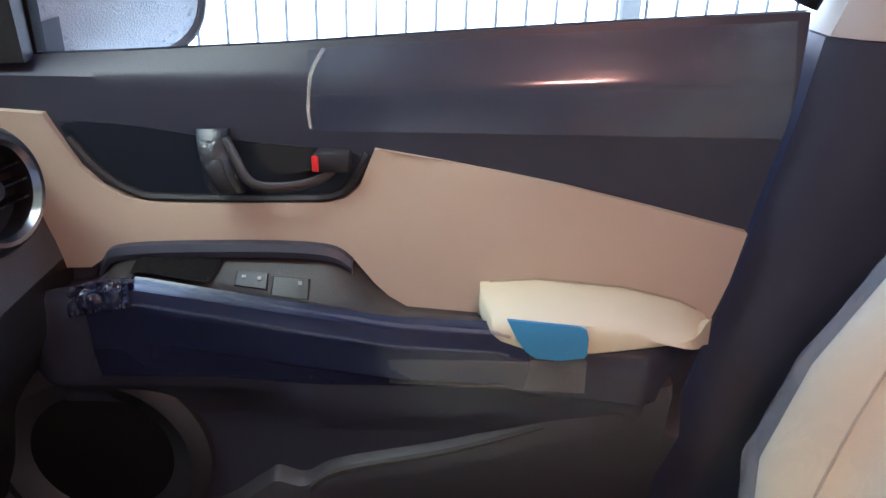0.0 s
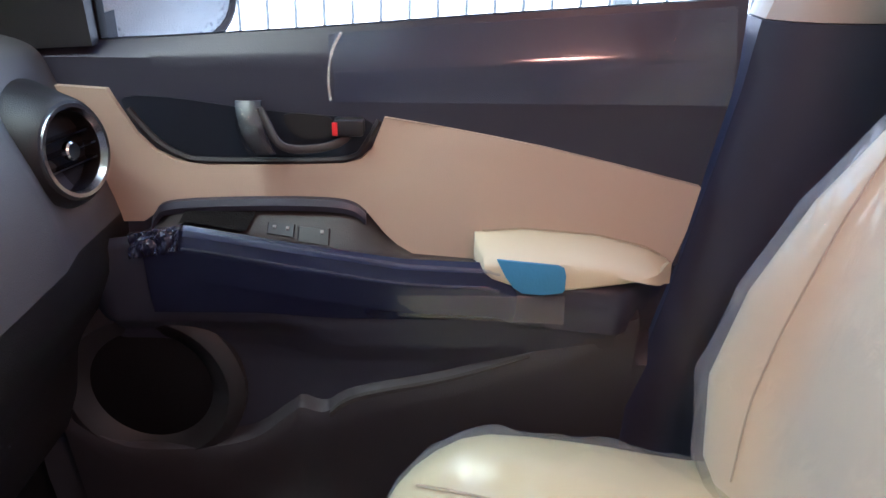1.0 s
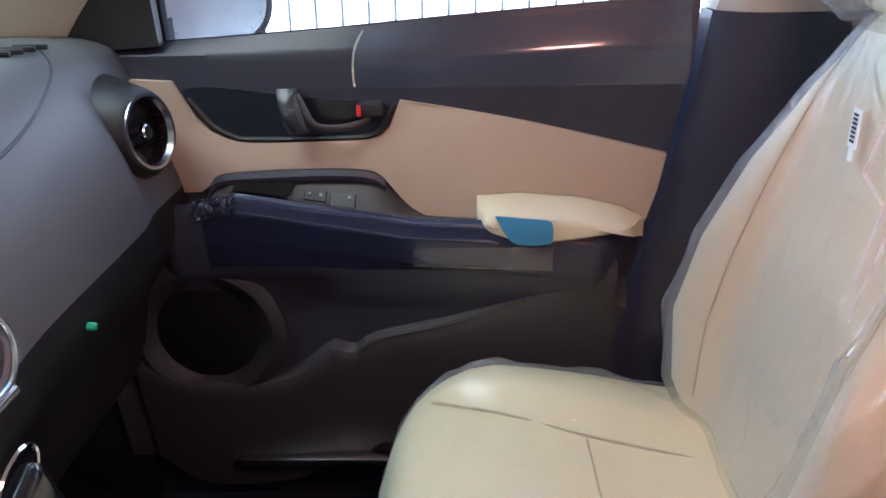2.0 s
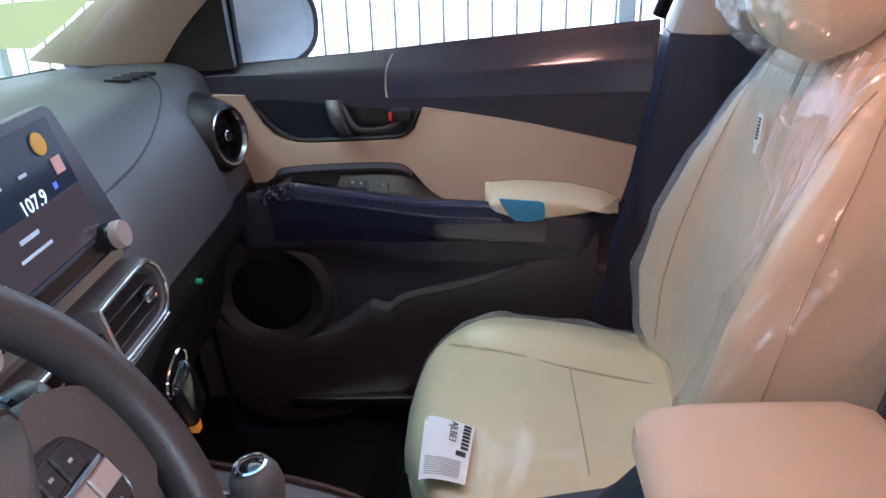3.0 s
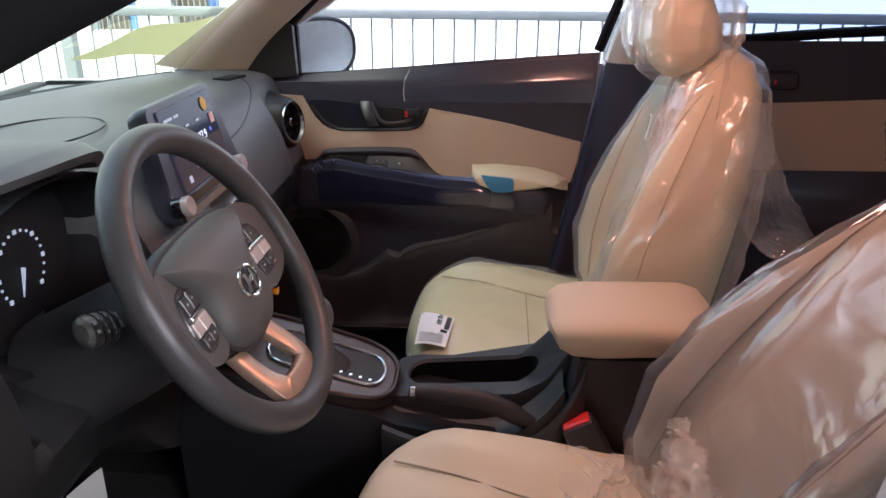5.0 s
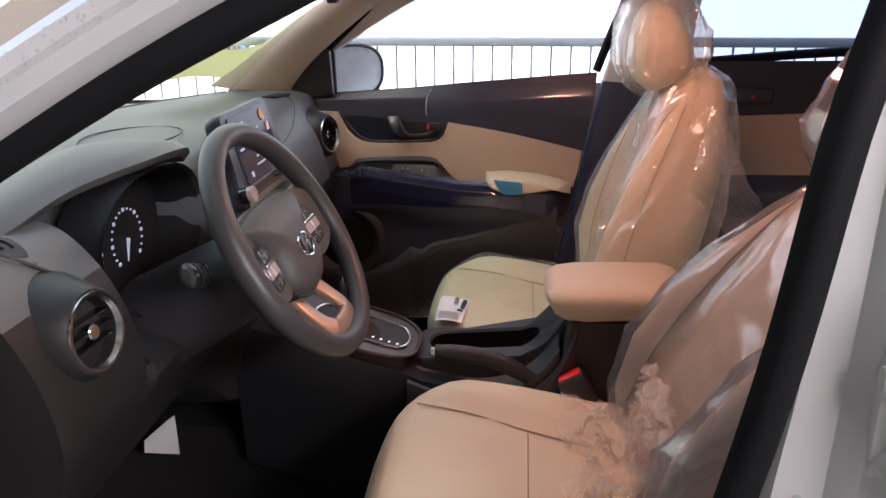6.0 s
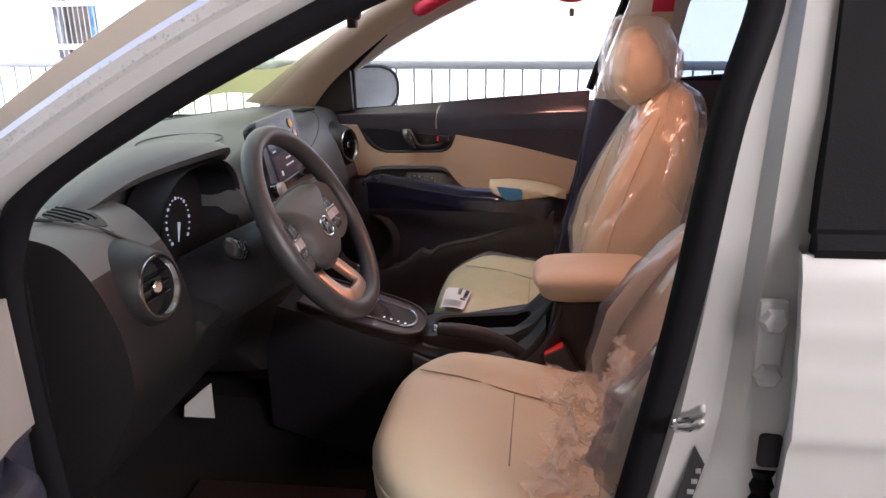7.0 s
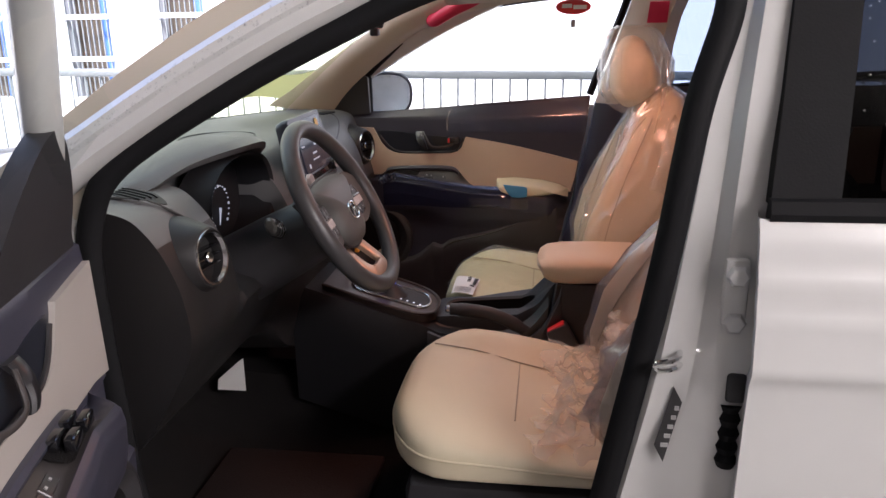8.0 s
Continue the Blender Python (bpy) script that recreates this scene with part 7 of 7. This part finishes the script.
def tag_bar(u0, u1, v0, v1, mat, nm="print_bar"):
    bm = bmesh.new()
    grid(bm, lambda u, v: tg(u0 + (u1 - u0) * u, v0 + (v1 - v0) * v, 0.0012), 3, 2)
    part(nm, bm, mat, tag)


for k in range(7):
    tag_bar(0.04 + 0.066 * k, 0.04 + 0.066 * k + 0.045, 0.80, 0.95, M_INK)
e_u, e_v = (tg(0.42, 0.62) - tg(0.04, 0.62)).normalized(), (tg(0.23, 0.72) - tg(0.23, 0.52)).normalized()
e_n = e_u.cross(e_v).normalized()
words("AJLBE1", 0.0145, Matrix.Translation(tg(0.25, 0.62, 0.0035)) @ Matrix(((e_u.x, e_v.x, e_n.x, 0), (e_u.y, e_v.y, e_n.y, 0), (e_u.z, e_v.z, e_n.z, 0), (0, 0, 0, 1))), M_INK, "letters", tag, "bold black letters")
tag_bar(0.52, 0.60, 0.72, 0.92, M_INK)
for k in range(9):
    tag_bar(0.68 + 0.03 * k, 0.68 + 0.03 * k + 0.014, 0.10, 0.85, M_FAINT)
sl = thing("seat_side_label", (0.40, 0.39, 0.96), "small white bar code label on the backrest", "label")


def label_at(i, y):
    r = [p for p in back_ring(float(i), 0.009, 0.0, 200) if p.x < interp(float(i), range(9), [q[0] for q in BACK])]
    y += 0.022 + 0.045 * (i - 4.5)
    k = min(range(len(r) - 1), key=lambda n: abs(r[n].y + r[n + 1].y - 2 * y))
    return r[k].lerp(r[k + 1], (y - r[k].y) / (r[k + 1].y - r[k].y)) + Vector((-0.001, 0.36, 0))


def strip(nm, i0, i1, y0, y1, lift, mat):
    b = bmesh.new()
    rise = Vector((-lift, 0, 0))
    loft(b, [[p + rise, q + rise, q + rise + Vector((-0.0008, 0, 0)), p + rise + Vector((-0.0008, 0, 0))] for p, q in ((label_at(i, y0), label_at(i, y1)) for i in np.linspace(i0, i1, 4))])
    part(nm, b, mat, sl)


strip("label", 4.60, 4.97, 0.0, 0.017, 0.0, M_PAPER)
strip("label_tail", 4.47, 4.60, 0.004, 0.013, 0.0, M_PAPER)
for k in range(7):
    strip("print_bar", 4.65 + 0.042 * k, 4.65 + 0.042 * k + 0.024, 0.005, 0.013, 0.0012, M_INK)

# white card in the driver footwell
cd = thing("white_card", (-0.53, -0.13, 0.43), "white card hanging in the driver footwell", "card")
bm = bmesh.new()
plate(bm, [(-0.600, 0.427), (-0.527, 0.427), (-0.526, 0.515), (-0.540, 0.505), (-0.596, 0.455)], lambda u, v, d: Vector((u, -0.132 + d, v)), 0.002, 0.2)
part("card", bm, M_PAPER, cd)
# floor mat
fm = thing("floor_mat", (-0.3, -0.35, 0.29), "dark reddish brown floor mat on the carpet", "floor mat")
bm = bmesh.new()
box(bm, (-0.56, -0.55, 0.275), (-0.17, -0.17, 0.292), 0.006)
part("mat", bm, M_MATRED, fm)
# key fob hanging at the dash
kf = thing("key_fob", (-0.30, 0.13, 0.78), "glossy black key fob hanging with an orange tag", "key")
bm = bmesh.new()
m = Matrix.Translation((-0.285, 0.098, 0.780)) @ Matrix.Rotation(radians(20), 4, "X")
for q in box(bm, (-0.010, -0.022, -0.04), (0.010, 0.022, 0.035), 0.009, 3):
    q.co = m @ q.co
part("fob", bm, M_GLOSS, kf)
bm = bmesh.new()
tube(bm, [m @ Vector((0.0, 0.03 * math.cos(a), 0.035 + 0.018 * math.sin(a))) for a in np.linspace(0, 6.283, 20, endpoint=False)], 0.002, 5, True, up=(1, 0, 0))
part("ring", bm, M_CHROME, kf)
bm = bmesh.new()
box(bm, (-0.292, 0.100, 0.722), (-0.280, 0.112, 0.742), 0.003)
part("orange_tag", bm, M_ORANGE, kf, "orange tag")


# ---- rain drops on the outside of the car ----
M_DROP = clear("water_drop", (0.97, 0.98, 1.0), 0.25, 0.05, slant=0.6)
rng = random.Random(5)


def drops(name, label, spots, out):
    bm = bmesh.new()
    for p, r in spots:
        o = Vector(out).normalized()
        s = o.cross(Vector((0.3, 0.2, 1))).normalized()
        w = o.cross(s)
        ring = [bm.verts.new(p + (s * math.cos(a) + w * math.sin(a)) * r) for a in (0, 1.047, 2.094, 3.142, 4.189, 5.236)]
        top = bm.verts.new(p + o * r * 0.6)
        for i in range(6):
            bm.faces.new((ring[i], ring[(i + 1) % 6], top))
    ob = solo(name, bm, M_DROP, label, "water drops", kind="stuff")
    ob.visible_shadow = False


rail = [Vector(p) for p in pillar(-1)]
spots = []
for _ in range(420):
    i = rng.uniform(0, 24)
    k = int(i)
    p = rail[k].lerp(rail[k + 1], i - k)
    spots.append((p + Vector((0, -0.031, 0.004 + rng.uniform(0.0, 0.024))), rng.uniform(0.0008, 0.0022)))
drops("rain_drops", "fine rain drops on the white front pillar", spots, (0, -1, 0.4))
spots = []
for _ in range(260):
    a, r = rng.uniform(0, 6.283), rng.uniform(0.80, 0.99)
    y, z = oval(a, r)
    spots.append((MM @ Vector((0.006, y, z)), rng.uniform(0.0010, 0.0024)))
drops("rain_drops", "rain drops round the rim of the side mirror", spots, MM.to_3x3() @ Vector((1, 0, 0)))
spots = []
for _ in range(260):
    z = 1.10 + 0.33 * rng.random() ** 0.6
    spots.append((Vector((rng.uniform(0.60, 1.1), -side(z) + 0.017, z)), rng.uniform(0.0010, 0.003)))
drops("rain_drops", "rain drops on the dark rear window", spots, (0, -1, 0.3))
